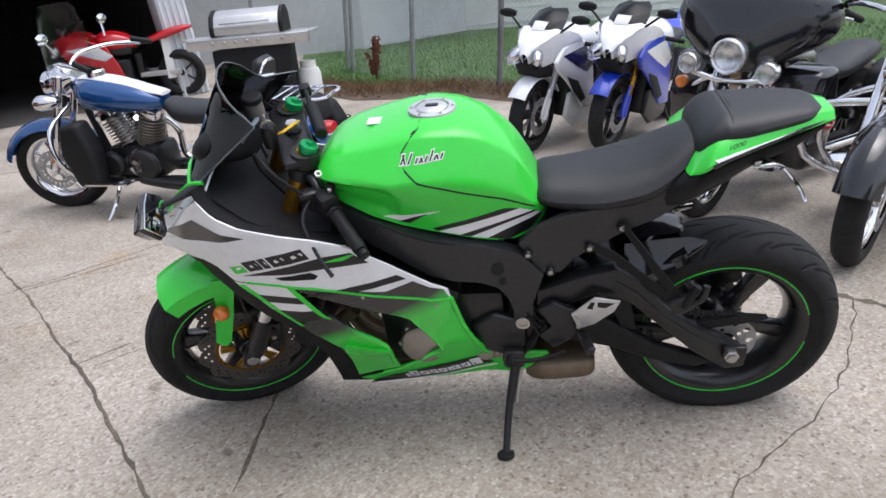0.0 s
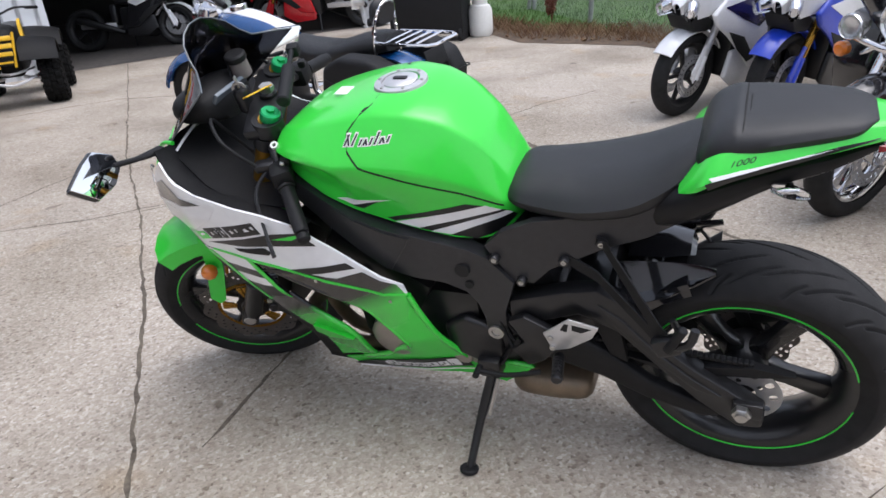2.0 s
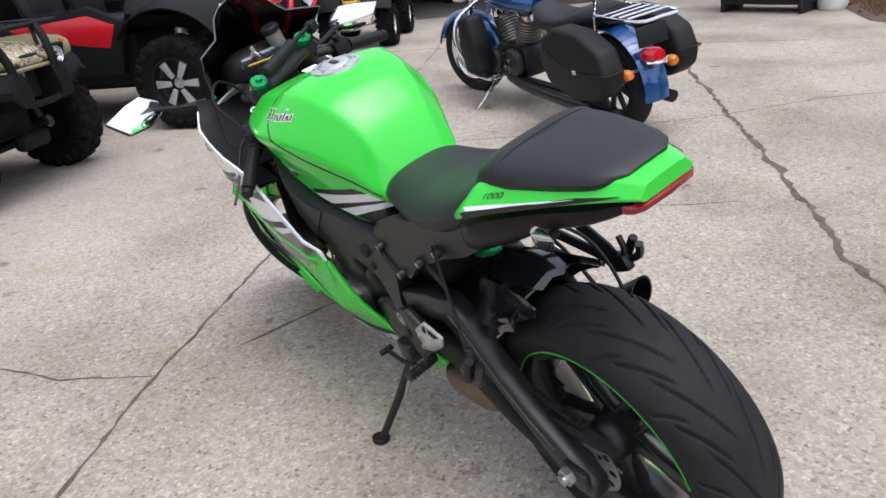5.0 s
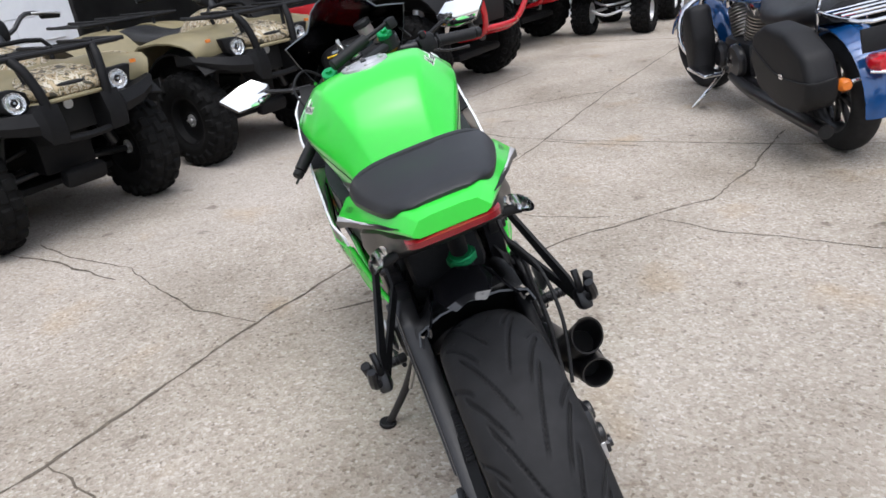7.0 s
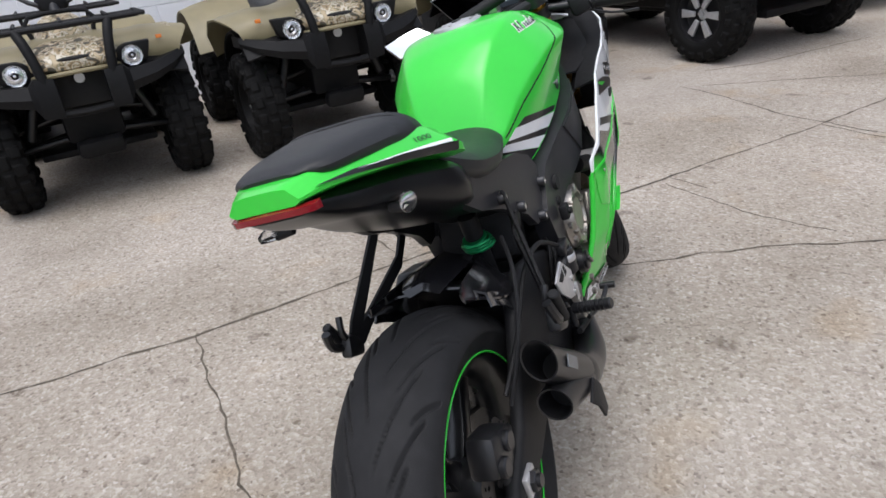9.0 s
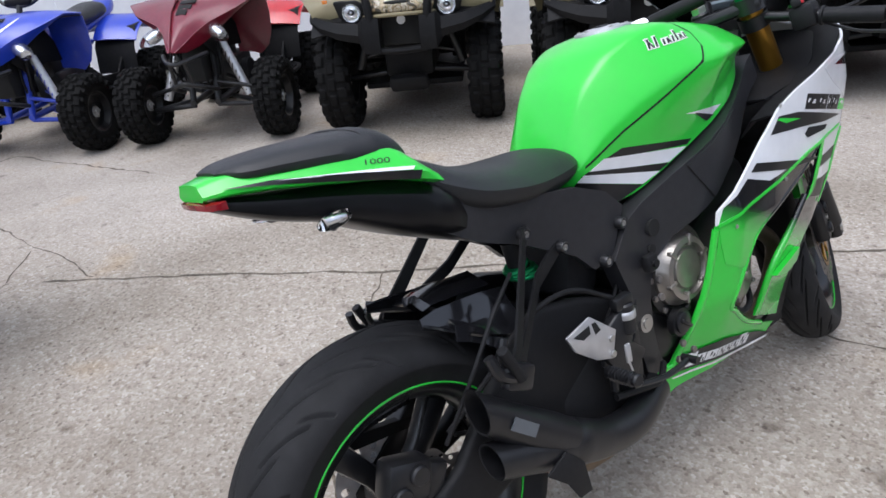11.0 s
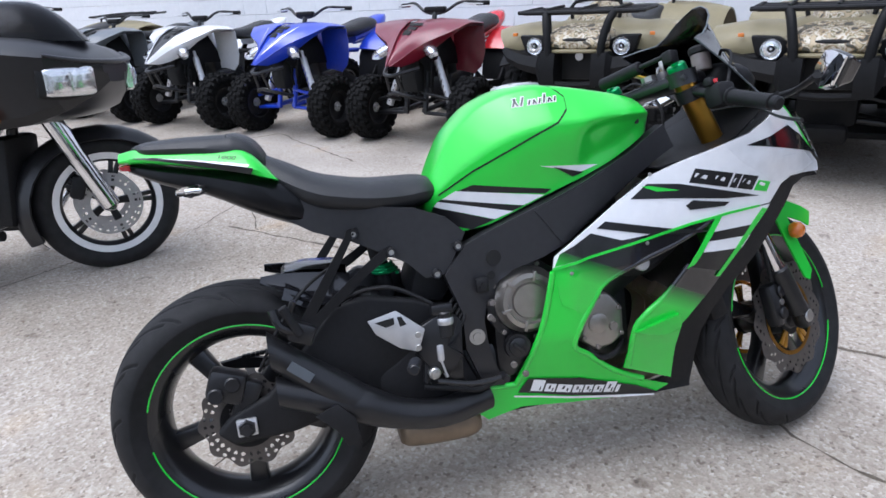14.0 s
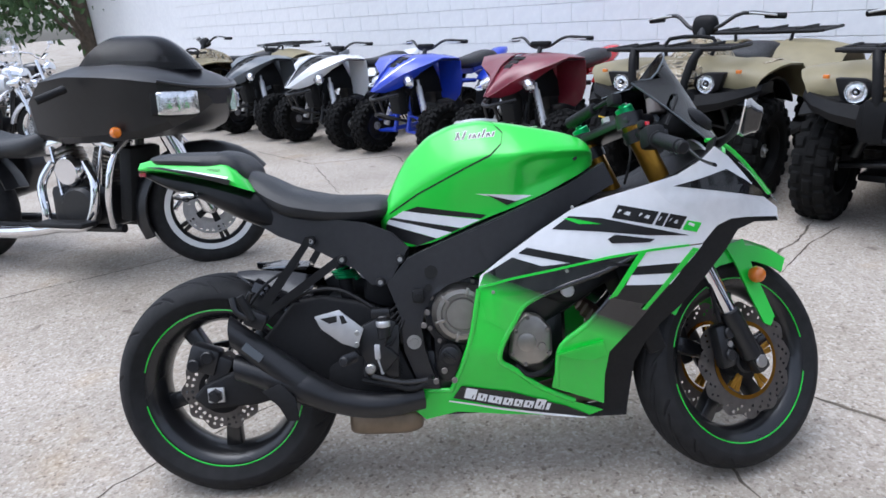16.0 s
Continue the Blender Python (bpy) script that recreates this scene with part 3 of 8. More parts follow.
def fence_run(a, b, h, name):
    f = thing(name, "galvanised chain-link fence on round posts", "fence")
    a, b = Vector(a), Vector(b)
    L = (b - a).length
    d = (b - a).normalized()
    n = max(1, round(L / 2.6))
    for k in range(n + 1):
        p = a + d * (L * k / n)
        part("post", join(cyl(0.034, p, p + TILT * (h + 0.05), 14), lathe([(0.036, 0), (0.036, 0.02), (0.02, 0.045), (0, 0.05)], 14, tuple(p + TILT * (h + 0.05)), (90, 0, 0))), GALV, f)
    part("top_rail", cyl(0.02, a + TILT * h, b + TILT * h, 10), GALV, f)
    verts, faces = [], []
    s = 0.055

    def wire(p, q):
        k = len(verts)
        w = 0.0016
        up = V(0, 0, w)
        si = V(-d.y, d.x, 0) * w
        verts.extend([p + up, p + si, p - up, p - si, q + up, q + si, q - up, q - si])
        for i in range(4):
            faces.append((k + i, k + (i + 1) % 4, k + 4 + (i + 1) % 4, k + 4 + i))

    m = int(L / s) + int(h / s) + 2
    for i in range(-int(h / s) - 1, int(L / s) + 1):
        for sg in (1, -1):
            x0 = i * s if sg > 0 else i * s + h
            x1 = x0 + sg * h
            z0, z1 = 0.03, h
            if min(x0, x1) > L or max(x0, x1) < 0:
                continue
            def clip(x0, z0, x1, z1):
                t0, t1 = 0.0, 1.0
                dx = x1 - x0
                if dx > 0:
                    t0, t1 = max(t0, -x0 / dx), min(t1, (L - x0) / dx)
                else:
                    t0, t1 = max(t0, (L - x0) / dx), min(t1, -x0 / dx)
                return None if t1 <= t0 else (x0 + dx * t0, z0 + (z1 - z0) * t0, x0 + dx * t1, z0 + (z1 - z0) * t1)
            c = clip(x0, z0, x1, z1)
            if c:
                wire(a + d * c[0] + TILT * c[1], a + d * c[2] + TILT * c[3])
    me = bpy.data.meshes.new("wire_mesh")
    me.from_pydata([tuple(v) for v in verts], [], faces)
    me.materials.append(GALV)
    o = new("wire_mesh", me)
    o.parent = f
    tagged(o, kind="stuff")
    return f


fence_run((-1.85, 11.8, 0), (0.41, 8.25, 0), 1.5, "chain_link_fence")
fence_run((0.41, 8.25, 0), (6.0, 7.6, 0), 1.5, "chain_link_fence")
fence_run((-3.6, 12.3, 0), (-1.95, 11.9, 0), 1.5, "chain_link_fence")

# ---- buildings ----
PALEWALL = material("pale_grey_painted_wall", (0.60, 0.62, 0.63), 0.7, second=(0.50, 0.52, 0.53), grain=8, patch=1.2)
SIDING = material("white_siding", (0.74, 0.75, 0.72), 0.6, vary=0.05, grain=5)
BLOCKPAINT = material("white_painted_block", (0.86, 0.87, 0.89), 0.6, second=(0.78, 0.79, 0.82), grain=14, patch=0.7, bump=0.4, bump_scale=90)
CORRUG = material("white_corrugated_steel", (0.66, 0.69, 0.72), 0.5, vary=0.08, grain=6)
# near-black base colour stands in for the shade inside garage and bay
SHADEROOM = material("shade_black_lining", (0.030, 0.028, 0.026), 0.9, vary=0.4, grain=4)
ROOFING = material("grey_roofing", (0.12, 0.12, 0.12), 0.9, vary=0.2)


def wall_box(name, a, b, thick, h, mat, label, z0=0.0):
    a, b = Vector((*a, 0)), Vector((*b, 0))
    L = (b - a).length
    ang = math.degrees(math.atan2(b.y - a.y, b.x - a.x))
    bm = box(L, thick, h, (L / 2, 0, h / 2 + z0))
    return single(name, bm, mat, label, "wall", pose(a.x, a.y, 0, 0, 0, ang), kind="structure")


# house with white siding, and the pale shed in front of it, beyond the lawn
house = thing("house", "white house with lapped siding beyond the lawn", "house", pose(-0.1, 19.5, 0, 0, 0, -6))
part("wall", box(14, 0.25, 5.0, (7, 0.2, 2.5)), SIDING, house)
for k in range(22):
    b = prism([(0, 0), (0.028, 0), (0.006, 0.175), (0, 0.175)], 0, 14, 0)
    part("siding_board", moved(b, pose(0, 0.075, 0.16 + k * 0.175, 0, 0, -90)), SIDING, house)
part("roof", prism([(-.4, 0), (14.4, 0), (14.0, 2.2), (0.2, 2.2)], -0.4, 5, 0.02), ROOFING, house).location = (0, 0.1, 5.0)
shed = thing("shed", "pale windowless shed with smooth painted walls", "shed", pose(-2.3, 16.2, 0))
part("wall", moved(box(4.0, 0.2, 4.2, (2.0, 0.1, 2.1)), pose(0, 0, 0, 0, 0, 56)), PALEWALL, shed)
part("wall", moved(box(4.6, 0.2, 4.2, (-2.3, 0.1, 2.1)), pose(0, 0, 0, 0, 0, 2)), PALEWALL, shed)
part("roof", box(7.6, 6.5, 0.15, (0, 3.1, 4.28), 0.02), ROOFING, shed)

# workshop: block wall behind the quads, garage with its open door
R_DIR = Vector((-0.669, 0.743)).normalized()
N_DIR = Vector((R_DIR.y, -R_DIR.x))
wall0 = Vector((-1.16, -0.24)) - N_DIR * 2.9
block_wall = wall_box("wall_block", tuple(wall0 - R_DIR * 17.0), tuple(wall0 + R_DIR * 3.1), 0.2, 4.2, BLOCKPAINT, "white painted concrete-block wall of the workshop")
part("mortar_face", box(20.1, 0.02, 4.2, (10.05, -0.105, 2.1)), BLOCKPAINT, block_wall)
block_me = None
for row in range(3, 10):
    for k in range(42):
        x = k * 0.405 + (0.2 if row % 2 else 0.0)
        if x + 5.2 > 19.85:
            continue
        if block_me is None:
            o = part("block", box(0.4035, 0.03, 0.1955, (0, 0, 0), 0.003, seg=1), BLOCKPAINT, block_wall)
            block_me = o.data
        else:
            o = new("block", block_me)
            o.parent = block_wall
        o.location = (x + 5.2, -0.118, 0.1 + row * 0.2)

corner = wall0 + R_DIR * 8.6
bay = [wall0 + R_DIR * 3.1, wall0 + R_DIR * 3.1 - N_DIR * 3.5, wall0 + R_DIR * 8.7 - N_DIR * 3.5, wall0 + R_DIR * 8.7]
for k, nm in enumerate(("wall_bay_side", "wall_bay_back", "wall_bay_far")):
    wall_box(nm, tuple(bay[k]), tuple(bay[k + 1]), 0.2, 3.4, SHADEROOM, "workshop bay wall coloured near-black for the shade inside")
# unseen ceiling and header, added so that the bay stays dark
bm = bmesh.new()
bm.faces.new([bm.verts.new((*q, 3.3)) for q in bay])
single("ceiling", bm, SHADEROOM, "unseen near-black ceiling added to keep the workshop bay dark", "ceiling", kind="structure")
wall_box("lintel", tuple(bay[0]), tuple(bay[3]), 0.22, 1.2, BLOCKPAINT, "unseen white header added over the open bay", 3.0)
corr = wall_box("wall_corrugated", tuple(corner), (-7.0, 7.4), 0.12, 4.0, CORRUG, "white corrugated steel wall beside the garage door")
d = (Vector((-7.0, 7.4)) - corner).length
for k in range(int(d / 0.2)):
    part("rib", prism([(-.03, 0), (.03, 0), (.018, .03), (-.018, .03)], 0, 4.0, 0.004), CORRUG, corr).matrix_basis = pose(0.1 + k * 0.2, -0.06, 0, 0, 0, 0) @ pose(0, 0, 0, 90, 0, 180)
col = thing("garage_post", "white corrugated steel corner post of the garage", "post", pose(-4.25, 11.0, 0, 0, -5.0, 38))
part("post_body", box(0.42, 0.42, 4.2, (0, 0, 2.1), 0.01), CORRUG, col)
for k in range(5):
    part("rib", cyl(0.022, (-0.17 + k * 0.085, -0.215, 0), (-0.17 + k * 0.085, -0.215, 4.2), 8), CORRUG, col)
part("sign_board", box(0.12, 0.012, 0.62, (-0.26, -0.24, 0.62), 0.003, (0, 6, 0)), PAPER, col)
# garage walls and ceiling: indoor shade is put into their colour
wall_box("wall_garage_side", (-4.3, 11.2), (-9.5, 17.6), 0.2, 4.2, SHADEROOM, "garage inner wall coloured near-black for the shade inside")
wall_box("wall_garage_back", (-9.5, 17.6), (-14.5, 12.5), 0.2, 4.2, SHADEROOM, "garage back wall coloured near-black for the shade inside")
wall_box("wall_garage_far", (-14.5, 12.5), (-7.1, 7.3), 0.2, 4.2, SHADEROOM, "garage inner wall coloured near-black for the shade inside")
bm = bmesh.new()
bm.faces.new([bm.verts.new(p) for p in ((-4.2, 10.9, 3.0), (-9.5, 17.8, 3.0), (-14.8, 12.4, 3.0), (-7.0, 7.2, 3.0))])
single("ceiling", bm, SHADEROOM, "garage ceiling coloured near-black for the shade inside", "ceiling", kind="structure")
# mottled concrete darkened in its colour to stand in for shade indoors
SHADEFLOOR = material("shade_dark_concrete", (0.11, 0.10, 0.092), 0.75, second=(0.05, 0.046, 0.042), grain=12, patch=0.9)
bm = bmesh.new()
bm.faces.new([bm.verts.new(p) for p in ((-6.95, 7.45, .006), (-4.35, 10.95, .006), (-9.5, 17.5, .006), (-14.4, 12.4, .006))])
single("garage_floor", bm, SHADEFLOOR, "concrete garage floor coloured dark for the shade inside", "floor", kind="structure")
wall_box("lintel", (-7.0, 7.4), (-4.3, 11.0), 0.2, 1.2, CORRUG, "white corrugated header over the garage door", 3.0)


# ---- trees beyond the far end of the wall ----
LEAF = material("tree_leaves", (0.055, 0.11, 0.03), 0.7, second=(0.03, 0.065, 0.02), grain=6, patch=1.5)
BARK = material("tree_bark", (0.09, 0.07, 0.05), 0.9, vary=0.4, grain=14, bump=0.8, bump_scale=30)


def tree(x, y, h, seed):
    r = random.Random(seed)
    t = thing("tree", "broad leafy green tree beyond the yard", "tree", pose(x, y, 0), "far trees")
    limbs = [tube([(0, 0, 0), (.05, .03, h * .3), (0, .1, h * .6), (.1, 0, h * .9)], [h * .03, h * .024, h * .016, h * .005], 10, 4)]
    tips = []
    for k in range(14):
        a, z = r.uniform(0, 6.28), h * r.uniform(.04, .62)
        q = (math.cos(a) * h * r.uniform(.18, .36), math.sin(a) * h * r.uniform(.18, .36), z + h * r.uniform(.08, .2))
        limbs.append(tube([(0, 0, z), (q[0] * .5, q[1] * .5, z + (q[2] - z) * .6), q], [h * .012, h * .008, h * .003], 7, 3))
        tips.append(q)
    part("trunk", join(*limbs), BARK, t)
    verts, faces = [], []
    for k in range(5200):
        q = r.choice(tips)
        c = Vector(q) + Vector((r.gauss(0, h * .085), r.gauss(0, h * .085), r.gauss(0, h * .075)))
        m = Euler((r.uniform(0, 6.28), r.uniform(0, 6.28), r.uniform(0, 6.28))).to_matrix()
        z = h * r.uniform(.010, .020)
        n = len(verts)
        verts += [tuple(c + m @ Vector(v)) for v in ((-z, 0, 0), (0, -z * .5, z * .1), (z, 0, 0), (0, z * .5, z * .1))]
        faces.append((n, n + 1, n + 2, n + 3))
    me = bpy.data.meshes.new("crown")
    me.from_pydata(verts, [], faces)
    me.materials.append(LEAF)
    tagged(new("crown", me), kind="stuff").parent = t


for k, (d, off, h) in enumerate(((20, -1.5, 7.5), (24, 1.5, 8.5), (28, -4.5, 9), (32, 4.5, 9))):
    tree(0.23 + d * .462 + off * .887, 3.84 - d * .887 + off * .462, h, 40 + k)

# ---- the green sport bike: x forward, y to its left, z up, leaning on its stand ----
bike = thing("sport_motorcycle", "lime green and white sport motorcycle leaning on its side stand", "motorcycle",
             pose(0.1156, 2.1748, 0, -13, 0, 176.0))
AX_R, AX_F = V(-0.705, 0, 0.298), V(0.70, 0, 0.288)
STEER = 25.0
HEAD = V(0.40, 0, 0.93)
AXIS = V(math.sin(radians(25)), 0, -math.cos(radians(25)))
TURNED = Matrix.Translation(HEAD) @ Matrix.Rotation(radians(-STEER), 4, AXIS) @ Matrix.Translation(-HEAD)


def front(name, bm, mat, parent=None, label="", crisp=38):
    """A part that turns with the handlebar."""
    return part(name, moved(bm, TURNED), mat, parent or bike, label, crisp)


WIDTH_X = np.array([-.25, -.02, .06, .2, .4, .55, .68, .80])
WIDTH_Z = np.array([.20, .28, .40, .55, .65, .75, .87])
WIDTH = np.array([[.10, .115, .125, .13, .13, .11, .10, .09], [.11, .135, .155, .165, .15, .125, .11, .10], [.15, .185, .215, .215, .195, .16, .12, .10], [.18, .20, .242, .25, .24, .205, .155, .10],
                  [.18, .20, .238, .25, .245, .225, .17, .10], [.18, .195, .225, .24, .250, .245, .185, .085], [.16, .175, .20, .225, .255, .245, .165, .065]])


def fairing_width(x, z):
    col = [np.interp(x, WIDTH_X, r) for r in WIDTH]
    return float(np.interp(z, WIDTH_Z, col))


def both(name, poly, mat, wf=fairing_width, off=0.0, thick=0.004, label="", parent=None, step=0.02):
    for s in (1, -1):
        part(name, sheet(poly, wf, s, off, thick, step), mat, parent or bike, label, crisp=50)


# wheels
def rear_groove(a, u):
    """Long swept cuts, lying nearly along the tread, two lengths in turn on each side."""
    p = 2 * math.pi / 13
    deep = 0.0
    for side, ph in ((1, 0.0), (-1, 0.5)):
        v = side * u
        for lo, hi, off, sweep, w, d in ((.03, .36, 0.0, 2.7, .038, .008), (.17, .50, .36, 2.3, .034, .008), (.34, .66, .70, 1.9, .028, .007)):
            if lo < v < hi:
                e = abs((a / p + ph + off + sweep * v + .25 * math.sin(v * 5)) % 1.0 - 0.5)
                end = min(1.0, (v - lo) / .04, (hi - v) / .04)
                deep = max(deep, d * end * max(0.0, min(1.0, (w * 1.5 - e) / (w * .8))))
    return deep


def wheel(name, axle, rim_r, half, tyre_r, tyre_half, spoke_n, phase, mat_m, na):
    w = thing(name, "", "")
    w.parent = bike
    w.matrix_basis = mat_m
    moto_tyre(tyre_r, tyre_half, rim_r, "tyre", RUBBER, w, Matrix(), rear_groove, na, 130)
    part("rim", rim_body(rim_r, tyre_half * .80), RIMBLACK, w)
    part("hub", lathe([(0, .075), (.03, .075), (.045, .06), (.05, .02), (.05, -.02), (.045, -.06), (.03, -.075), (0, -.075)], 32), SATIN, w)
    for k in range(spoke_n):
        b = prism([(.04, -.028), (.09, -.018), (rim_r - .03, -.024), (rim_r - .03, .024), (.09, .018), (.04, .028)], -.02, .02, .008)
        part("spoke", moved(b, pose(0, 0, 0, 0, phase + 360 * k / spoke_n, 0)), RIMBLACK, w)
    for s in (1, -1):
        for a0, a1 in ((10, 165), (190, 345)):
            n = 40
            arc = [((rim_r + .001) * math.cos(radians(a0 + (a1 - a0) * k / n)), s * (tyre_half * .803 + .001), (rim_r + .001) * math.sin(radians(a0 + (a1 - a0) * k / n))) for k in range(n + 1)]
            part("rim_tape", tube(arc, 0.0019, 6, 1), GREEN, w, "lime green rim tape")
    part("valve", cyl(.005, (rim_r - .03, .01, .02), (rim_r - .075, .02, .035), 8), MATTE, w)
    return w


rear_wheel = wheel("rear_wheel", AX_R, 0.222, 0.072, 0.314, 0.091, 5, 20, Matrix.Translation(AX_R), 900)
front_wheel = wheel("front_wheel", AX_F, 0.222, 0.050, 0.298, 0.062, 5, 55, TURNED @ Matrix.Translation(AX_F), 700)
part("brake_disc", disc(.058, .108, .005, 10, ((.098, 30, .0042), (.083, 30, .0042)), 200, -.085), DISCSTEEL, rear_wheel)
for s in (1, -1):
    d = part("brake_disc", disc(.105, .152, .005, 12, ((.144, 22, .0036), (.124, 22, .0036, .33), (.134, 22, .0036, .66)), 300, s * .066), DISCSTEEL, front_wheel)
    dc = part("disc_carrier", disc(.094, .105, .006, 0, (), 96, s * .068), GOLD, front_wheel, "gold disc carrier")
    part("carrier_hub", disc(.03, .05, .006, 0, (), 60, s * .07), SATIN, dc)
    for k in range(10):
        part("carrier_arm", moved(prism([(.045, -.005), (.09, -.008), (.09, .008), (.045, .005)], s * .068 - .003, s * .068 + .003, .002), pose(0, 0, 0, 0, k * 36 + (12 if k % 2 else -12), 0)), GOLD, dc)
sp = part("sprocket", join(disc(.050, .080, .006, 0, ((.062, 10, .0085),), 160, .105), disc(.026, .052, .008, 0, ((.040, 5, .006),), 90, .104)), ALU, rear_wheel, "drilled silver sprocket")
for s, y in ((1, .156), (-1, .124)):
    part("axle_nut", join(cyl(.020, (0, s * y, 0), (0, s * (y + .017), 0), 6, bevel=.002), cyl(.012, (0, s * (y + .017), 0), (0, s * (y + .024), 0), 16)), STEEL if s > 0 else DARKSTEEL, rear_wheel)

# fairing
UPPER = [(.02, .595), (.066, .632), (.165, .698), (.249, .748), (.325, .771), (.415, .793), (.501, .815), (.568, .852), (.60, .876), (.64, .85), (.69, .80), (.74, .75),
         (.80, .712), (.80, .688), (.691, .698), (.643, .698), (.604, .684), (.566, .645), (.438, .639), (.341, .629), (.23, .611), (.091, .588), (.015, .568)]
LOWER = [(.015, .566), (.091, .586), (.23, .609), (.341, .627), (.404, .634), (.313, .592), (.207, .56), (.13, .525), (.101, .482), (.063, .415), (.057, .368), (.089, .342),
         (.167, .279), (.25, .235), (.325, .205), (.284, .190), (-.06, .214), (-.145, .193), (-.228, .269), (-.157, .278), (-.083, .274), (-.066, .292), (-.015, .42), (.016, .524)]
ARM = [(.41, .636), (.566, .643), (.51, .576), (.455, .514), (.40, .45), (.372, .42), (.336, .379), (.327, .315), (.327, .226), (.19, .285), (.205, .382), (.227, .42), (.284, .461), (.341, .532)]
TRIM = [(.80, .690), (.691, .700), (.643, .700), (.604, .686), (.566, .645), (.51, .578), (.455, .516), (.40, .451), (.372, .423), (.336, .379), (.327, .315), (.327, .226), (.20, .205),
        (.30, .184), (.389, .184), (.405, .34), (.431, .394), (.473, .445), (.515, .481), (.584, .557), (.643, .624), (.673, .668), (.725, .681), (.806, .675)]
both("upper_fairing", UPPER, WHITE, thick=.006, label="pearl white upper fairing")
both("lower_fairing", LOWER, GREEN, thick=.006, off=-.003, label="lime green lower fairing")
both("fairing_arm", ARM, FADE, thick=.006, off=-.001, label="lime green front fairing arm fading to black")
both("fairing_trim", TRIM, MATTE, off=-.014, thick=.010, label="black fairing edge trim")
both("fairing_fin", [(.203, .386), (.26, .40), (.318, .412), (.326, .375), (.29, .362), (.24, .372)], GREEN, off=.012, thick=.014)
both("fade_panel", [(.018, .566), (.09, .585), (.228, .608), (.34, .626), (.40, .632), (.313, .592), (.207, .559), (.13, .524), (.09, .45), (.03, .48), (.02, .53)], FADE, off=-.0012, thick=.001, label="black fading into green paint")
for s in (1, -1):
    for line in (((.404, .630), (.313, .590), (.207, .558), (.13, .523), (.101, .482), (.066, .415), (.060, .370), (.092, .344), (.167, .282), (.25, .238)), ((.205, .288), (.207, .382), (.229, .42), (.285, .463), (.341, .530)), ((.016, .560), (-.014, .42), (-.064, .294), (-.083, .277), (-.157, .280), (-.222, .270))):
        part("fairing_lip", tube([(x, s * (fairing_width(x, z) - .007), z) for x, z in line], .0075, 10, 4), FADE, bike)
# painted stripes on the fairing
D = 0.0012
both("black_stripe", [(.241, .732), (.316, .723), (.53, .667), (.43, .674), (.315, .690), (.199, .703)], SATIN, off=D, thick=.001)
both("green_stripe", [(.227, .728), (.247, .7265), (.318, .708), (.262, .712)], GREEN, off=D + .0008, thick=.001)
both("air_vent", [(.331, .671), (.349, .681), (.445, .664), (.431, .657), (.341, .660)], DARKGAP, off=D + .0008, thick=.001)
both("black_stripe", [(.136, .662), (.30, .622), (.395, .604), (.36, .604), (.25, .616), (.115, .649)], SATIN, off=D, thick=.001)
both("black_stripe", [(.030, .600), (.10, .640), (.17, .615), (.30, .622), (.23, .612), (.091, .590), (.018, .572)], FADE, off=D, thick=.001)
both("white_stripe", [(.41, .636), (.566, .642), (.53, .600), (.392, .600)], WHITE, off=D, thick=.001)
both("black_stripe", [(.392, .600), (.53, .600), (.509, .575), (.385, .58)], SATIN, off=D + .0006, thick=.001)
both("white_stripe", [(.385, .58), (.509, .575), (.485, .548), (.372, .556)], WHITE, off=D, thick=.001)
both("black_stripe", [(.372, .556), (.485, .548), (.44, .498), (.34, .525)], SATIN, off=D, thick=.001)
both("green_edge", [(.413, .489), (.425, .487), (.556, .632), (.54, .636)], GREEN, off=D + .002, thick=.002)
both("green_edge", [(.405, .634), (.425, .637), (.35, .53), (.33, .523)], GREEN, off=D + .002, thick=.002)
both("green_edge", [(.015, .564), (.091, .584), (.23, .607), (.341, .625), (.438, .635), (.53, .640), (.53, .645), (.438, .641), (.341, .631), (.23, .613), (.091, .590), (.015, .570)], GREEN, off=D + .002, thick=.003)
both("silver_panel", [(.44, .79), (.50, .805), (.60, .80), (.72, .742), (.77, .715), (.70, .703), (.64, .704), (.60, .69), (.56, .70), (.48, .75)], SILVER, off=.0006, thick=.001)
both("black_panel", [(.49, .788), (.56, .803), (.632, .820), (.70, .783), (.782, .737), (.70, .752), (.60, .770)], GLOSSBLACK, off=D + .0004, thick=.001)
both("headlight", [(.652, .846), (.672, .832), (.74, .785), (.803, .722), (.785, .745), (.73, .80), (.68, .842)], CLEAR, off=.004, thick=.006, label="slanted clear headlight lens")
both("wordmark_bar", [(-.069, .256), (-.044, .291), (.079, .277), (.225, .226), (.299, .188), (.195, .200)], SATIN, off=.001, thick=.002)
x = -.040
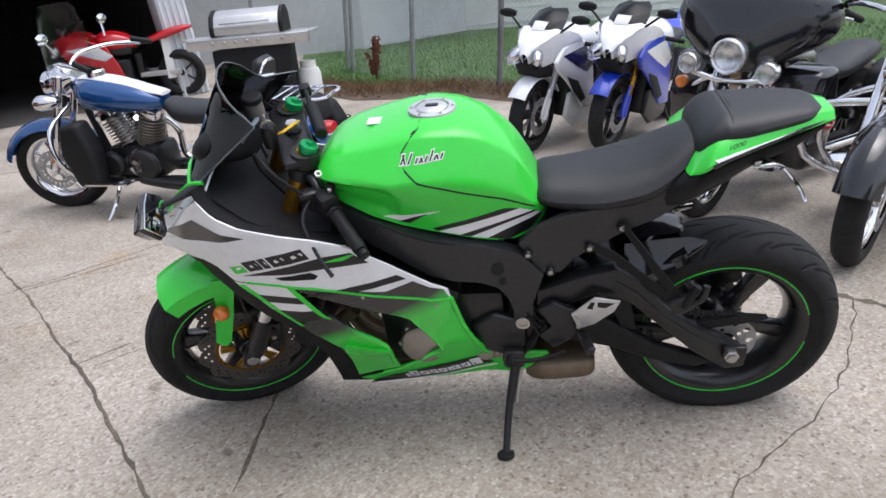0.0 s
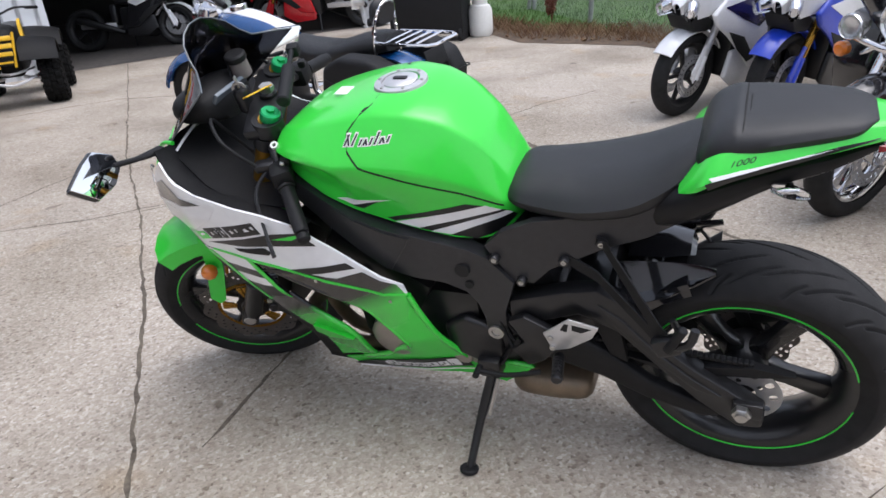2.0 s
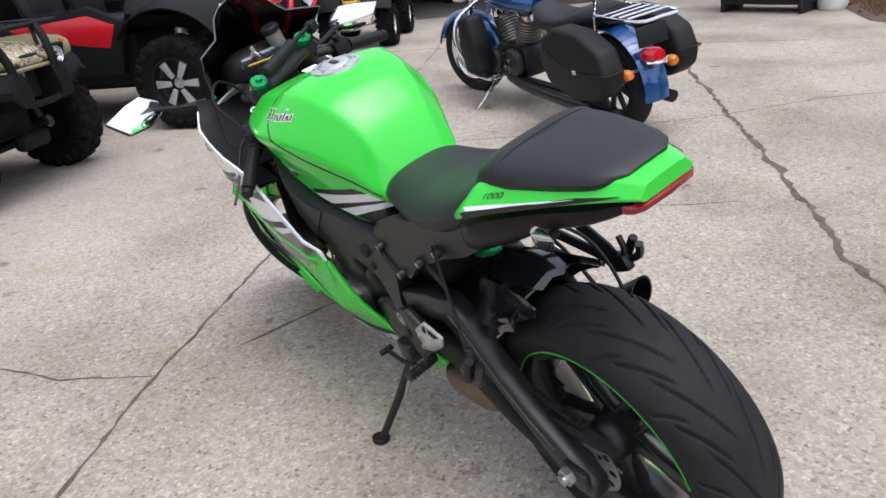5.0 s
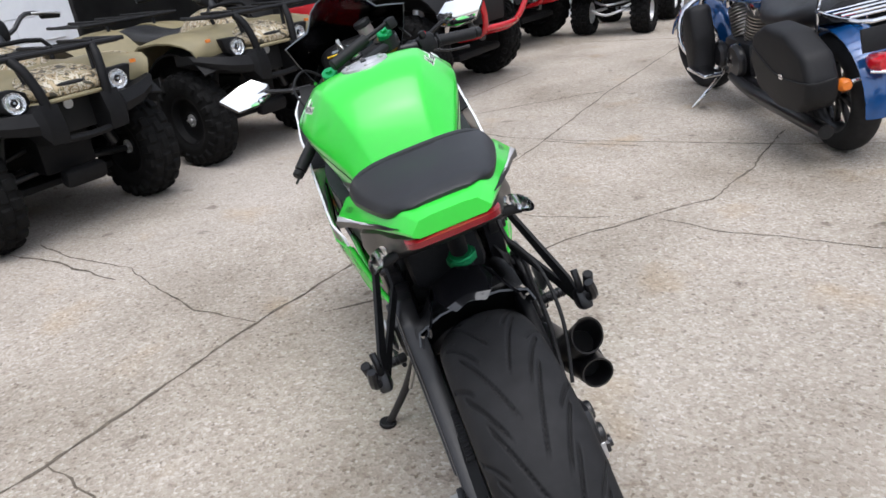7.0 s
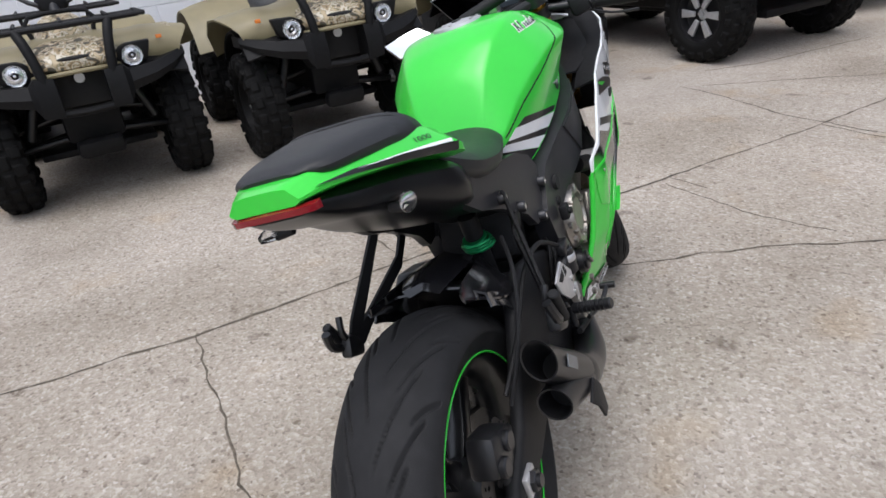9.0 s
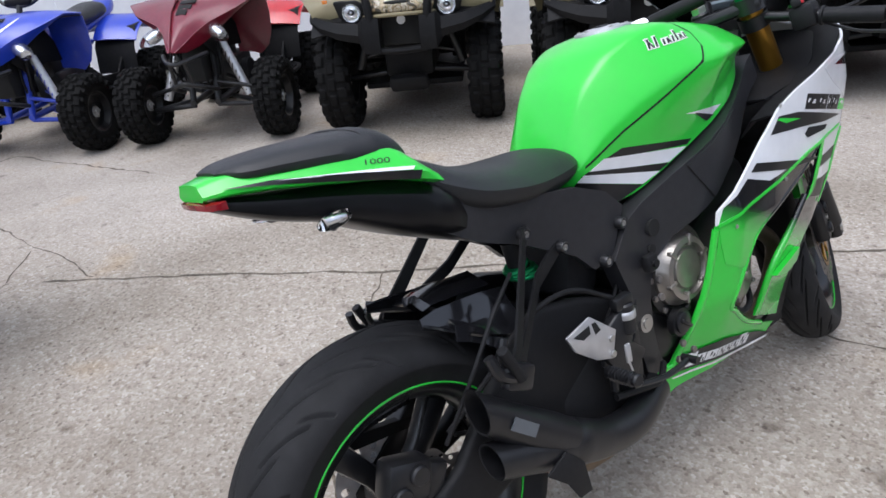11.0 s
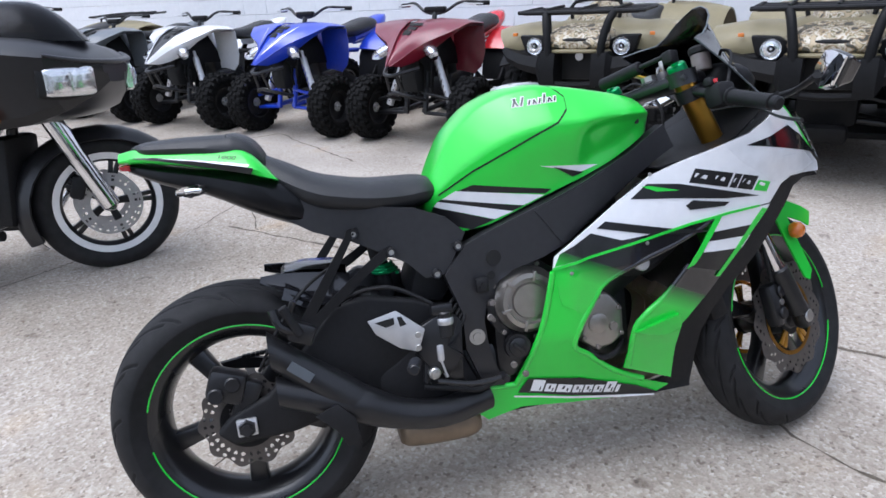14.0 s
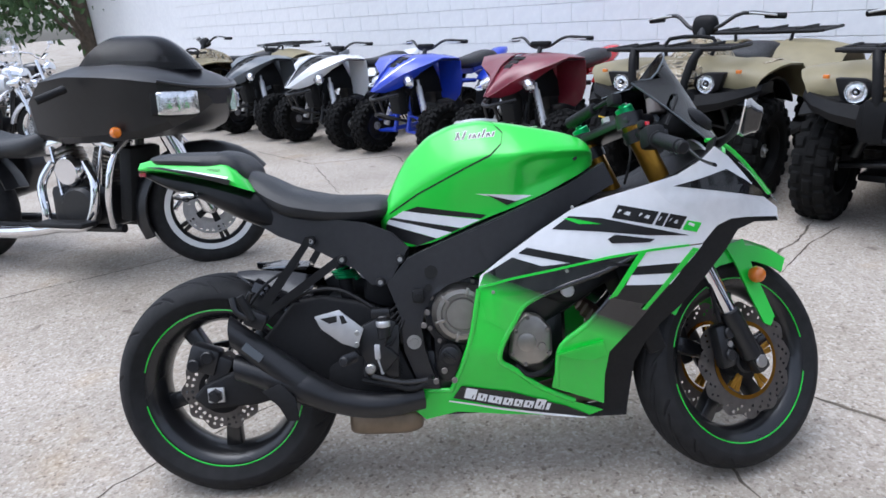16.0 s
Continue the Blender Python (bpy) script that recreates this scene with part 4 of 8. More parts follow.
for k, wd in enumerate((.029, .024, .034, .024, .021, .024, .025, .009)):
    h = .030 if k in (0, 6) else .021
    z = .258 - (x + .046) * .19
    both("logo_block", [(x, z), (x + h * .30, z + h), (x + wd + h * .30, z + h - wd * .19), (x + wd, z - wd * .19)], WHITE, off=.0025, thick=.001, step=.05)
    if wd > .02:
        q = x + wd * .42
        both("logo_slot", [(q, z + h * .28), (q + h * .14, z + h * .72), (q + h * .14 + .0045, z + h * .72), (q + .0045, z + h * .28)], SATIN, off=.0034, thick=.0008, step=.05)
        both("logo_slot", [(q + wd * .30, z - .001), (q + wd * .30 + h * .1, z + h * .32), (q + wd * .30 + h * .1 + .003, z + h * .32), (q + wd * .30 + .003, z - .002)], SATIN, off=.0034, thick=.0008, step=.05)
    x += wd + .0045
both("belly_line", [(-.08, .250), (.19, .204), (.28, .189), (.28, .186), (.18, .199), (-.08, .246)], WHITE, off=.0032, thick=.001)
for k, (dx, wd) in enumerate(((0, .050), (.050, .046), (.102, .018), (.124, .040), (.170, .036))):
    x, z = .342 + dx, .722 - dx * .235
    mat = SATIN if k < 4 else GREEN
    hh = .030 if k < 4 else .022
    for i, (a, h, o, mm) in enumerate(((0, hh, D, mat), (.009, hh * .26, D + .0009, SILVER if k < 4 else WHITE))):
        b = wd - a
        both("logo_stroke", [(x + a + .004 * i, z + i * .012), (x + a + h * .55 + .005 * i, z + i * .012 + h), (x + b + h * .55, z + i * .012 + h - b * .235), (x + b, z + i * .012 - b * .235)], mm, off=o, thick=.001, step=.05)
    if k in (0, 1, 3):
        both("logo_stroke", [(x + .008, z + .006), (x + wd * .62, z + .028 - wd * .15), (x + wd * .80, z + .026 - wd * .2), (x + .018, z + .002)], mat, off=D + .0018, thick=.001, step=.05)
for s in (1, -1):
    bolt_set("fairing_screw", [(x, s * (fairing_width(x, z) + .0005), z) for x, z in ((.05, .556), (.536, .628), (.25, .752), (.23, .600))], .0045, .002, s, STEEL, bike)
# nose bridge and inner cowl
nose = loft([[(x, y * w, z - abs(y) ** 2 * drop) for y in np.linspace(-1, 1, 9)] for x, z, w, drop in ((.60, .905, .15, .03), (.68, .845, .135, .03), (.76, .765, .10, .03), (.815, .70, .07, .02))], closed=False, caps=False)
bmesh.ops.solidify(nose, geom=nose.faces[:], thickness=.006)
part("nose_cowl", nose, WHITE, bike)
low = loft([[(x, y * w, z) for y in np.linspace(-1, 1, 7)] for x, z, w in ((.80, .69, .09), (.70, .69, .14), (.62, .67, .175), (.55, .60, .17))], closed=False, caps=False)
bmesh.ops.solidify(low, geom=low.faces[:], thickness=.005)
part("intake_duct", low, MATTE, bike)
for s in (1, -1):
    b = loft([[(x, s * (fairing_width(x, z) - .004 - k * .028), z - k * .006 - .03 * (k == 3)) for k in range(4)] for x, z in ((.24, .735), (.33, .768), (.42, .79), (.50, .812), (.568, .85), (.60, .873), (.61, .90))], closed=False, caps=False)
    bmesh.ops.solidify(b, geom=b.faces[:], thickness=.004)
    part("inner_cowl", b, MATTE, bike)
dash = body([(.50, .05, .90, .955, 2.6, 0), (.53, .095, .90, .985, 2.8, 0), (.60, .105, .90, .985, 2.8, 0), (.645, .07, .91, .955, 2.6, 0)], 20, 3)
dashp = part("instrument_pod", dash, MATTE, bike)
part("display", box(.012, .13, .055, (.512, 0, .955), .004, (0, -38, 0)), SCREENGREY, dashp, "grey display glass")
liner = loft([[(x, u * w, z + dip * u * u) for u in np.linspace(-1, 1, 9)] for x, w, z, dip in ((.30, .185, .760, .0), (.42, .212, .775, .008), (.50, .195, .800, .010), (.58, .165, .845, .010), (.65, .125, .880, .0))], closed=False, caps=False)
bmesh.ops.solidify(liner, geom=liner.faces[:], thickness=.004)
part("cockpit_liner", liner, MATTE, bike)
# screen
rows = []
for x, z, w, sweep, drop in ((.69, .885, .130, .040, .03), (.668, .925, .150, .075, .02), (.638, .972, .170, .130, .0), (.606, 1.022, .182, .192, -.020), (.592, 1.045, .146, .146, -.005),
                             (.578, 1.068, .110, .098, .012), (.563, 1.090, .095, .062, .016), (.549, 1.114, .078, .029, .013), (.540, 1.127, .052, .008, .008), (.537, 1.132, .020, .0, .001)):
    rows.append([(x - sweep * abs(u) ** 1.28, u * w, z - drop * abs(u) ** 2) for u in np.linspace(-1, 1, 13)])
scr = loft(rows, closed=False, caps=False)
bmesh.ops.solidify(scr, geom=scr.faces[:], thickness=.003)
screen = part("windscreen", scr, SMOKE, bike, "dark smoked windscreen")
rim_line = [r[0] for r in rows] + [rows[-1][k] for k in range(1, 12)] + [r[-1] for r in rows[::-1]]
part("screen_edge", tube(rim_line, .0022, 6, 1), GREYPLASTIC, screen)
part("screen_base", tube([rows[0][k] for k in range(13)], .006, 8, 1), GREEN, screen, "lime edge strip")
for s in (1, -1):
    part("cowl_edge", tube([(.60, s * .150, .893), (.635, s * .142, .888), (.68, s * .124, .858), (.735, s * .10, .805), (.785, s * .078, .748)], .0055, 8, 3), GREEN, bike)

# frame and swing arm
SPAR = [(-.165, .640), (-.045, .690), (.102, .747), (.248, .803), (.35, .855), (.375, .80), (.245, .735), (.12, .662), (.068, .622), (.007, .592), (-.06, .570), (-.105, .54), (-.128, .50),
        (-.139, .455), (-.134, .40), (-.12, .34), (-.10, .285), (-.15, .285), (-.188, .394), (-.19, .486), (-.22, .577)]
frame_w = lambda x, z: .150 + .046 * max(0, min(1, (x + .12) / .17)) * (1 - max(0, min(1, (x - .12) / .2))) - .02 * max(0, (x - .2) / .2) - .03 * max(0, (.45 - z) / .2)
for s in (1, -1):
    fr = part("frame_spar", sheet(SPAR, frame_w, s, 0, .04, .03), FRAMEBLACK, bike, "satin black frame spar", crisp=60)
    md = fr.modifiers.new("soft", "BEVEL")
    md.width, md.segments, md.limit_method, md.angle_limit = .008, 3, "ANGLE", radians(55)
    # near-black discs stand in for the shaded insides of the holes
    part("frame_hole", cyl(.017, (-.104, s * .12, .604), (-.104, s * (frame_w(-.104, .604) + .005), .604), 24), DARKGAP, fr)
    part("frame_hole", cyl(.010, (-.114, s * .12, .562), (-.114, s * (frame_w(-.114, .562) + .004), .562), 20), DARKGAP, fr)
    part("pivot_bolt", join(lathe([(.011, 0), (.019, 0), (.019, .006), (.011, .006)], 24, closed=True, at=(-.160, s * .149, .420)), cyl(.0105, (-.160, s * .12, .420), (-.160, s * .1515, .420), 12)), STEEL, fr)
    part("frame_cap", sheet([(-.005, .70), (.10, .742), (.17, .77), (.20, .715), (.10, .655), (.05, .62)], frame_w, s, .004, .008, .03), FRAMEBLACK, fr)
SUB = [(-.60, .846), (-.50, .790), (-.43, .764), (-.35, .752), (-.269, .738), (-.20, .708), (-.160, .668), (-.215, .578), (-.262, .575), (-.30, .616), (-.36, .650), (-.418, .682), (-.50, .715), (-.56, .755)]
for s in (1, -1):
    sb = part("side_panel", sheet(SUB, lambda x, z: .114 + .026 * np.interp(x, [-.6, -.2], [0, 1]), s, 0, .02, .03), FRAMEBLACK, bike, "satin black side panel", crisp=60)
    for x, z in ((-.412, .699), (-.334, .647), (-.182, .640), (-.237, .583)):
        y = .122 + .026 * float(np.interp(x, [-.6, -.2], [0, 1]))
        bo = part("panel_bolt", lathe([(.006, .006), (.0095, .007), (.0115, .004), (.012, -.01), (.006, -.01)], 20, (x, s * y, z), (0, 0, 0 if s > 0 else 180), True), DARKSTEEL, sb)
        part("bolt_core", lathe([(0, .0035), (.003, .0035), (.0035, .006), (.0062, .006), (.0065, -.004)], 12, (x, s * y, z), (0, 0, 0 if s > 0 else 180)), STEEL, bo)
SWING_R = [(-.20, .49), (-.30, .530), (-.40, .552), (-.48, .540), (-.55, .46), (-.65, .36), (-.74, .325), (-.775, .29), (-.74, .255), (-.60, .262), (-.45, .30), (-.33, .35), (-.20, .40)]
arm_l = join(prism([(-.20, .52), (-.33, .565), (-.40, .580), (-.455, .550), (-.53, .450), (-.60, .388), (-.701, .322), (-.752, .285), (-.75, .238), (-.70, .230), (-.61, .296), (-.52, .388), (-.44, .470), (-.36, .505), (-.20, .44)], .100, .146, .007, 2),
             prism([(-.40, .548), (-.455, .510), (-.53, .425), (-.60, .365), (-.665, .322), (-.61, .332), (-.53, .398), (-.45, .480)], .140, .152, .004, 2))
arm = part("swing_arm", arm_l, SATIN, bike, "black A-shaped swing arm")
part("swing_arm_brace", prism([(-.20, .45), (-.36, .42), (-.43, .375), (-.512, .312), (-.60, .278), (-.69, .250), (-.626, .226), (-.50, .258), (-.40, .305), (-.20, .36)], .100, .134, .010, 3), MATTE, arm)
part("swing_arm_web", prism([(-.36, .54), (-.44, .50), (-.462, .36), (-.42, .38)], .106, .130, .006, 2), MATTE, arm)
part("axle_block", box(.060, .016, .044, (AX_R.x - .012, .150, AX_R.z), .003), DARKSTEEL, arm)
sw = part("swing_arm", prism(SWING_R, -.122, -.094, .012, 4), MATTE, bike, "black box-section swing arm")
part("axle_block", box(.045, .012, .04, (AX_R.x, -.126, AX_R.z), .003), ALU, sw)
part("swing_arm_bridge", box(.12, .24, .10, (-.37, 0, .47), .02, (0, 20, 0)), SATIN, bike)
part("chain_guard", sheet([(-.45, .375), (-.55, .36), (-.72, .395), (-.80, .385), (-.74, .37), (-.55, .34)], lambda x, z: .12, 1, 0, .02), MATTE, bike)
# chain
links = []
for k in range(46):
    t = k / 45
    links.append(box(.011, .016, .010, (-.20 - t * .515, .107, .405 - .01 * t + .02 * (1 - t) * t), .002))
    links.append(box(.011, .016, .010, (-.22 - t * .495, .107, .335 - .135 * t + .02), .002))
part("chain_run", join(*links[0::2]), MATTE, bike)
part("chain_run", join(*links[1::2]), MATTE, bike)

# tank
rings = []
tw = [(-.235, .745, .715, .07, .05), (-.21, .810, .690, .108, .06), (-.16, .900, .664, .130, .085), (-.095, .957, .676, .160, .10), (-.03, .982, .704, .186, .115), (.045, .988, .734, .204, .125),
      (.118, .974, .758, .210, .13), (.19, .957, .785, .204, .125), (.25, .942, .812, .184, .118), (.285, .930, .828, .166, .10), (.308, .918, .840, .150, .08), (.320, .908, .845, .134, .08), (.328, .896, .850, .110, .05)]
tw = np.array(tw)
fx = np.linspace(tw[0, 0], tw[-1, 0], 60)
fine = [np.interp(fx, tw[:, 0], tw[:, i]) for i in range(5)]
for i in range(1, 5):
    v = fine[i]
    for _ in range(3):
        v = np.concatenate([v[:1], (v[:-2] + 2 * v[1:-1] + v[2:]) / 4, v[-1:]])
    fine[i] = v


def tank_half(x, z):
    zt, zb, w, ws = (float(np.interp(x, fx, fine[i])) for i in (1, 2, 3, 4))
    h = max(0.0, min(1.0, (z - zb) / (zt - zb)))
    ease = lambda q: max(0.0, min(1.0, q)) ** 2 * (3 - 2 * max(0.0, min(1.0, q)))
    top = float(np.interp(x, [.11, .15, .19, .27], [.860, .882, .892, .892]))
    w -= .017 * ease((x - .105) / .045) * ease((top - z) / .022) * ease((z - zb) / .04)
    w += .004 * ease((x - .09) / .05) * ease((z - top) / .01)
    mid = 0.60
    if h < mid:
        q = h / mid
        return w * (0.81 + 0.19 * q * q * (3 - 2 * q))
    q = (h - mid) / (1 - mid)
    if q < .80:
        return w * (1 - .40 * q ** 1.15)
    e = (q - .80) / .20
    return w * .69 * math.sqrt(max(0.0, 1 - e * e)) if e > 0 else w * .69


for x in fx:
    zt, zb = float(np.interp(x, fx, fine[1])), float(np.interp(x, fx, fine[2]))
    hs = np.concatenate([np.linspace(0, .6, 22), np.linspace(.6, .92, 12)[1:], 1 - .08 * (1 - np.linspace(0, 1, 8)[1:]) ** 2])
    up = [(x, tank_half(x, zb + (zt - zb) * h), zb + (zt - zb) * h) for h in hs]
    dn = [(p[0], -p[1], p[2]) for p in up[::-1]]
    up[-1] = (x, 0.0001, zt)
    rings.append(up + dn[1:])
tank = part("fuel_tank", loft(rings), GREEN, bike, "lime green fuel tank", crisp=70)


def tank_sheet(name, poly, mat, off=.0012, sides=(1, -1), step=.015):
    for s in sides:
        part(name, sheet(poly, tank_half, s, off, .0012, step), mat, tank, crisp=60)


def strip(line, w):
    up = [(x, z + w) for x, z in line]
    return up + [(x, z - w) for x, z in line[::-1]]


tank_sheet("panel_seam", strip([(.058, .9815), (.074, .972), (.097, .944), (.090, .915), (.062, .889), (-.005, .860), (-.127, .803), (-.205, .756)], .0022), DARKGAP, .0008)
tank_sheet("black_stripe", [(-.13, .772), (.046, .742), (.032, .7335), (-.168, .760)], SATIN)
tank_sheet("white_stripe", [(-.168, .762), (.03, .7305), (-.02, .712), (-.200, .745)], WHITE, .0014)
tank_sheet("black_stripe", [(-.200, .746), (-.02, .711), (-.045, .702), (-.212, .738)], SATIN, .0018)
tank_sheet("white_stripe", [(-.208, .741), (-.044, .701), (-.085, .687), (-.217, .729)], WHITE, .0020)
tank_sheet("black_stripe", [(-.217, .729), (-.085, .686), (-.138, .668), (-.19, .685), (-.222, .715)], SATIN, .0016)
tank_sheet("white_stripe", [(.02, .797), (.162, .784), (.12, .772)], WHITE)
tank_sheet("black_stripe", [(.05, .792), (.125, .771), (.098, .764)], SATIN, .0016)
for s in (1, -1):
    for k, (x, h, lean) in enumerate(((-.036, .018, .5), (-.024, .017, -.30), (-.016, .019, .5), (.004, .010, .5), (.015, .010, .5), (.023, .009, -.3), (.030, .011, .5), (.042, .019, .45), (.054, .009, .5), (.064, .009, -.3), (.071, .010, .5))):
        z = (.934 if s < 0 else .925) + (x + .036) * .03
        for o, g, mat in ((.0010, .0022, PAPER), (.0019, 0.0, SATIN)):
            q = [(x * .86 + .008 + dx if s < 0 else .068 - x * .86 - dx, z + dz) for dx, dz in ((-g, -g), (.0040 + g, -g), (.0040 + g + lean * h, h + g), (lean * h - g, h + g))]
            part("script_mark", sheet(q, tank_half, s, o, .0007, .02), mat, tank)
    part("tank_bolt", cyl(.006, (.275, s * .105, .870), (.275, s * (tank_half(.275, .870) + .002), .870), 12), SATIN, tank)
cap = part("filler_cap", lathe([(0, 0.012), (.034, .012), (.038, .009), (.038, .004), (.043, .004), (.043, .010), (.058, .008), (.060, .002), (.060, -.006), (0, -.006)], 48, (.035, 0, .9800), (90, 0, 0)), ALU, tank, "round brushed filler cap")
for k in range(6):
    a = k * 1.047
    part("cap_bolt", cyl(.004, (.035 + .05 * math.cos(a), .05 * math.sin(a), .985), (.035 + .05 * math.cos(a), .05 * math.sin(a), .9915), 8), STEEL, cap)
part("lock_cover", box(.032, .014, .006, (.035, 0, .9925), .002), SATIN, cap)
part("warning_sticker", moved(sheet([(.15, -.04), (.15, .0), (.20, .0), (.20, -.04)], lambda x, z: 0, 1, 0, .001, .1), pose(0, -.02, .9625, 90, 0, 0) @ pose(0, 0, 0, 0, 0, 0)), PAPER, tank)

# seats and tail
part("rider_seat", body([(-.618, .050, .876, .896, 2.8, .1), (-.59, .082, .838, .896, 3.0, .20), (-.54, .116, .786, .874, 3.2, .26), (-.48, .138, .756, .842, 3.3, .26), (-.42, .142, .742, .824, 3.3, .28), (-.36, .138, .733, .812, 3.2, .28),
                         (-.29, .122, .726, .808, 3.0, .26), (-.23, .108, .735, .804, 2.8, .22), (-.198, .082, .752, .788, 2.6, .15)], 36, 4), VINYL, bike, "black vinyl rider seat")
pill = part("pillion_seat", body([(-.576, .070, .862, .882, 3.4, .03), (-.584, .104, .862, .906, 3.6, .06), (-.604, .116, .868, .934, 3.6, .10), (-.636, .120, .878, .950, 3.6, .13), (-.654, .119, .884, .949, 3.6, .13), (-.70, .113, .895, .951, 3.4, .14), (-.77, .096, .907, .953, 3.4, .16),
                                  (-.825, .077, .917, .951, 3.2, .16), (-.848, .052, .932, .946, 3.0, .10), (-.856, .040, .936, .942, 3.0, .06)], 36, 4), VINYL, bike, "black vinyl pillion pad")
for x0, dz in ((-.652, .0), (-.660, -.001)):
    part("seam", tube([(x0 + .012, .113, .905), (x0 + .004, .107, .930), (x0, .085, 0.946 - .003 + dz), (x0, .045, 0.9505 - .003 + dz), (x0, 0, 0.9515 - .003 + dz), (x0, -.045, 0.9505 - .003 + dz), (x0, -.085, 0.946 - .003 + dz), (x0 + .004, -.107, .930), (x0 + .012, -.113, .905)], .0022, 6, 3), DARKGAP, pill)
tail_x = [-.885, -.85, -.80, -.72, -.64, -.59, -.552]
tail_lo = lerp_table(tail_x, [.910, .909, .902, .886, .866, .848, .838])
tail_hi = lerp_table(tail_x, [.930, .935, .936, .930, .918, .906, .894])
tail_w = lerp_table(tail_x, [.054, .072, .092, .120, .145, .163, .150])
rings = []
for x in np.linspace(-.885, -.552, 24):
    x = float(x)
    lo, hi, w = tail_lo(x), tail_hi(x), tail_w(x)
    k = .75 * max(0.0, (x + .70) / .148)
    half = [(w * .84, lo - .002), (w * .985, lo + .002), (w, lo * .72 + hi * .28), (w * .80, hi - .003), (w * .74, hi + .001), (w * .4, hi + .003)]
    half = [(x - k * (b - hi) - .045 * max(0.0, (x + .70) / .148) ** 2, a, b) for a, b in half]
    rings.append(half + [(p[0], -p[1], p[2]) for p in half[::-1]])
tailp = part("tail_cowl", loft(rings), GREEN, bike, "lime green tail cowl", crisp=45)
tail_side = lambda x, z: tail_w(x) * float(np.interp((z - tail_lo(x)) / max(.004, tail_hi(x) - tail_lo(x)), [0, .06, .28, .90, 1], [.95, .985, 1.0, .80, .74]))
for s in (1, -1):
    part("white_stripe", sheet([(-.606, .8775), (-.612, .8735), (-.70, .8935), (-.80, .9135), (-.72, .9000), (-.65, .8870)], tail_side, s, .004, .002), WHITE, tailp)
    part("black_stripe", sheet([(-.600, .8695), (-.606, .857), (-.70, .883), (-.80, .908), (-.86, .920), (-.80, .9148), (-.70, .8942)], tail_side, s, .0042, .002), SATIN, tailp)
    tx = lettering("1000", .0135, .3)
    for v in tx.verts:
        x, z = -.655 + (-s) * v.co.x * 1.5, .8985 + v.co.z * .8 - .18 * ((-s) * v.co.x * 1.5)
        v.co = Vector((x, s * (tail_side(x, z) + .002), z))
    part("numerals", tx, SATIN, tailp, "dark model numerals")
part("tail_lamp", loft([[(x + .004, y, z - .005), (x - .004, y, z - .004), (x - .006, y, z + .005), (x + .004, y, z + .007)] for x, y, z in ((-.864, .066, .8975), (-.874, .061, .8985), (-.882, .05, .900), (-.886, 0, .901), (-.882, -.05, .900), (-.874, -.061, .8985), (-.864, -.066, .8975))]), REDLENS, bike, "red tail lamp strip")
part("undertail", body([(-.868, .052, .888, .908, 3.4, 0), (-.80, .080, .852, .895, 3.4, 0), (-.71, .100, .818, .878, 3.4, 0), (-.62, .128, .768, .862, 3.2, 0), (-.55, .138, .735, .842, 3.0, 0), (-.48, .11, .705, .80, 3, 0), (-.35, .10, .66, .75, 3, 0), (-.24, .10, .60, .70, 3, 0)], 20, 3), GLOSSPLASTIC, bike, "glossy black plastic undertail")
for s in (1, -1):
    ind = part("turn_signal", moved(body([(-.05, .006, -.008, .008, 2, 0), (-.03, .014, -.014, .014, 2, 0), (.0, .017, -.016, .016, 2, 0), (.03, .010, -.010, .010, 2, 0)], 14, 3), pose(-.730, s * .112, .836, 0, 0, s * -20) @ Matrix.Scale(.78, 4)), CLEAR, bike, "clear turn signal")
    part("bulb", moved(body([(-.03, .006, -.006, .006, 2, 0), (0, .008, -.008, .008, 2, 0), (.02, .005, -.005, .005, 2, 0)], 10, 2), pose(-.730, s * .112, .836) @ Matrix.Scale(.68, 4)), LAMPSILVER, ind)
    part("signal_stalk", cyl(.008, (-.735, s * .085, .832), (-.74, s * .115, .829), 10), MATTE, ind)

# rider and passenger foot rests
HEEL = [(-.285, .470), (-.345, .522), (-.41, .508), (-.395, .475), (-.345, .435), (-.305, .42)]
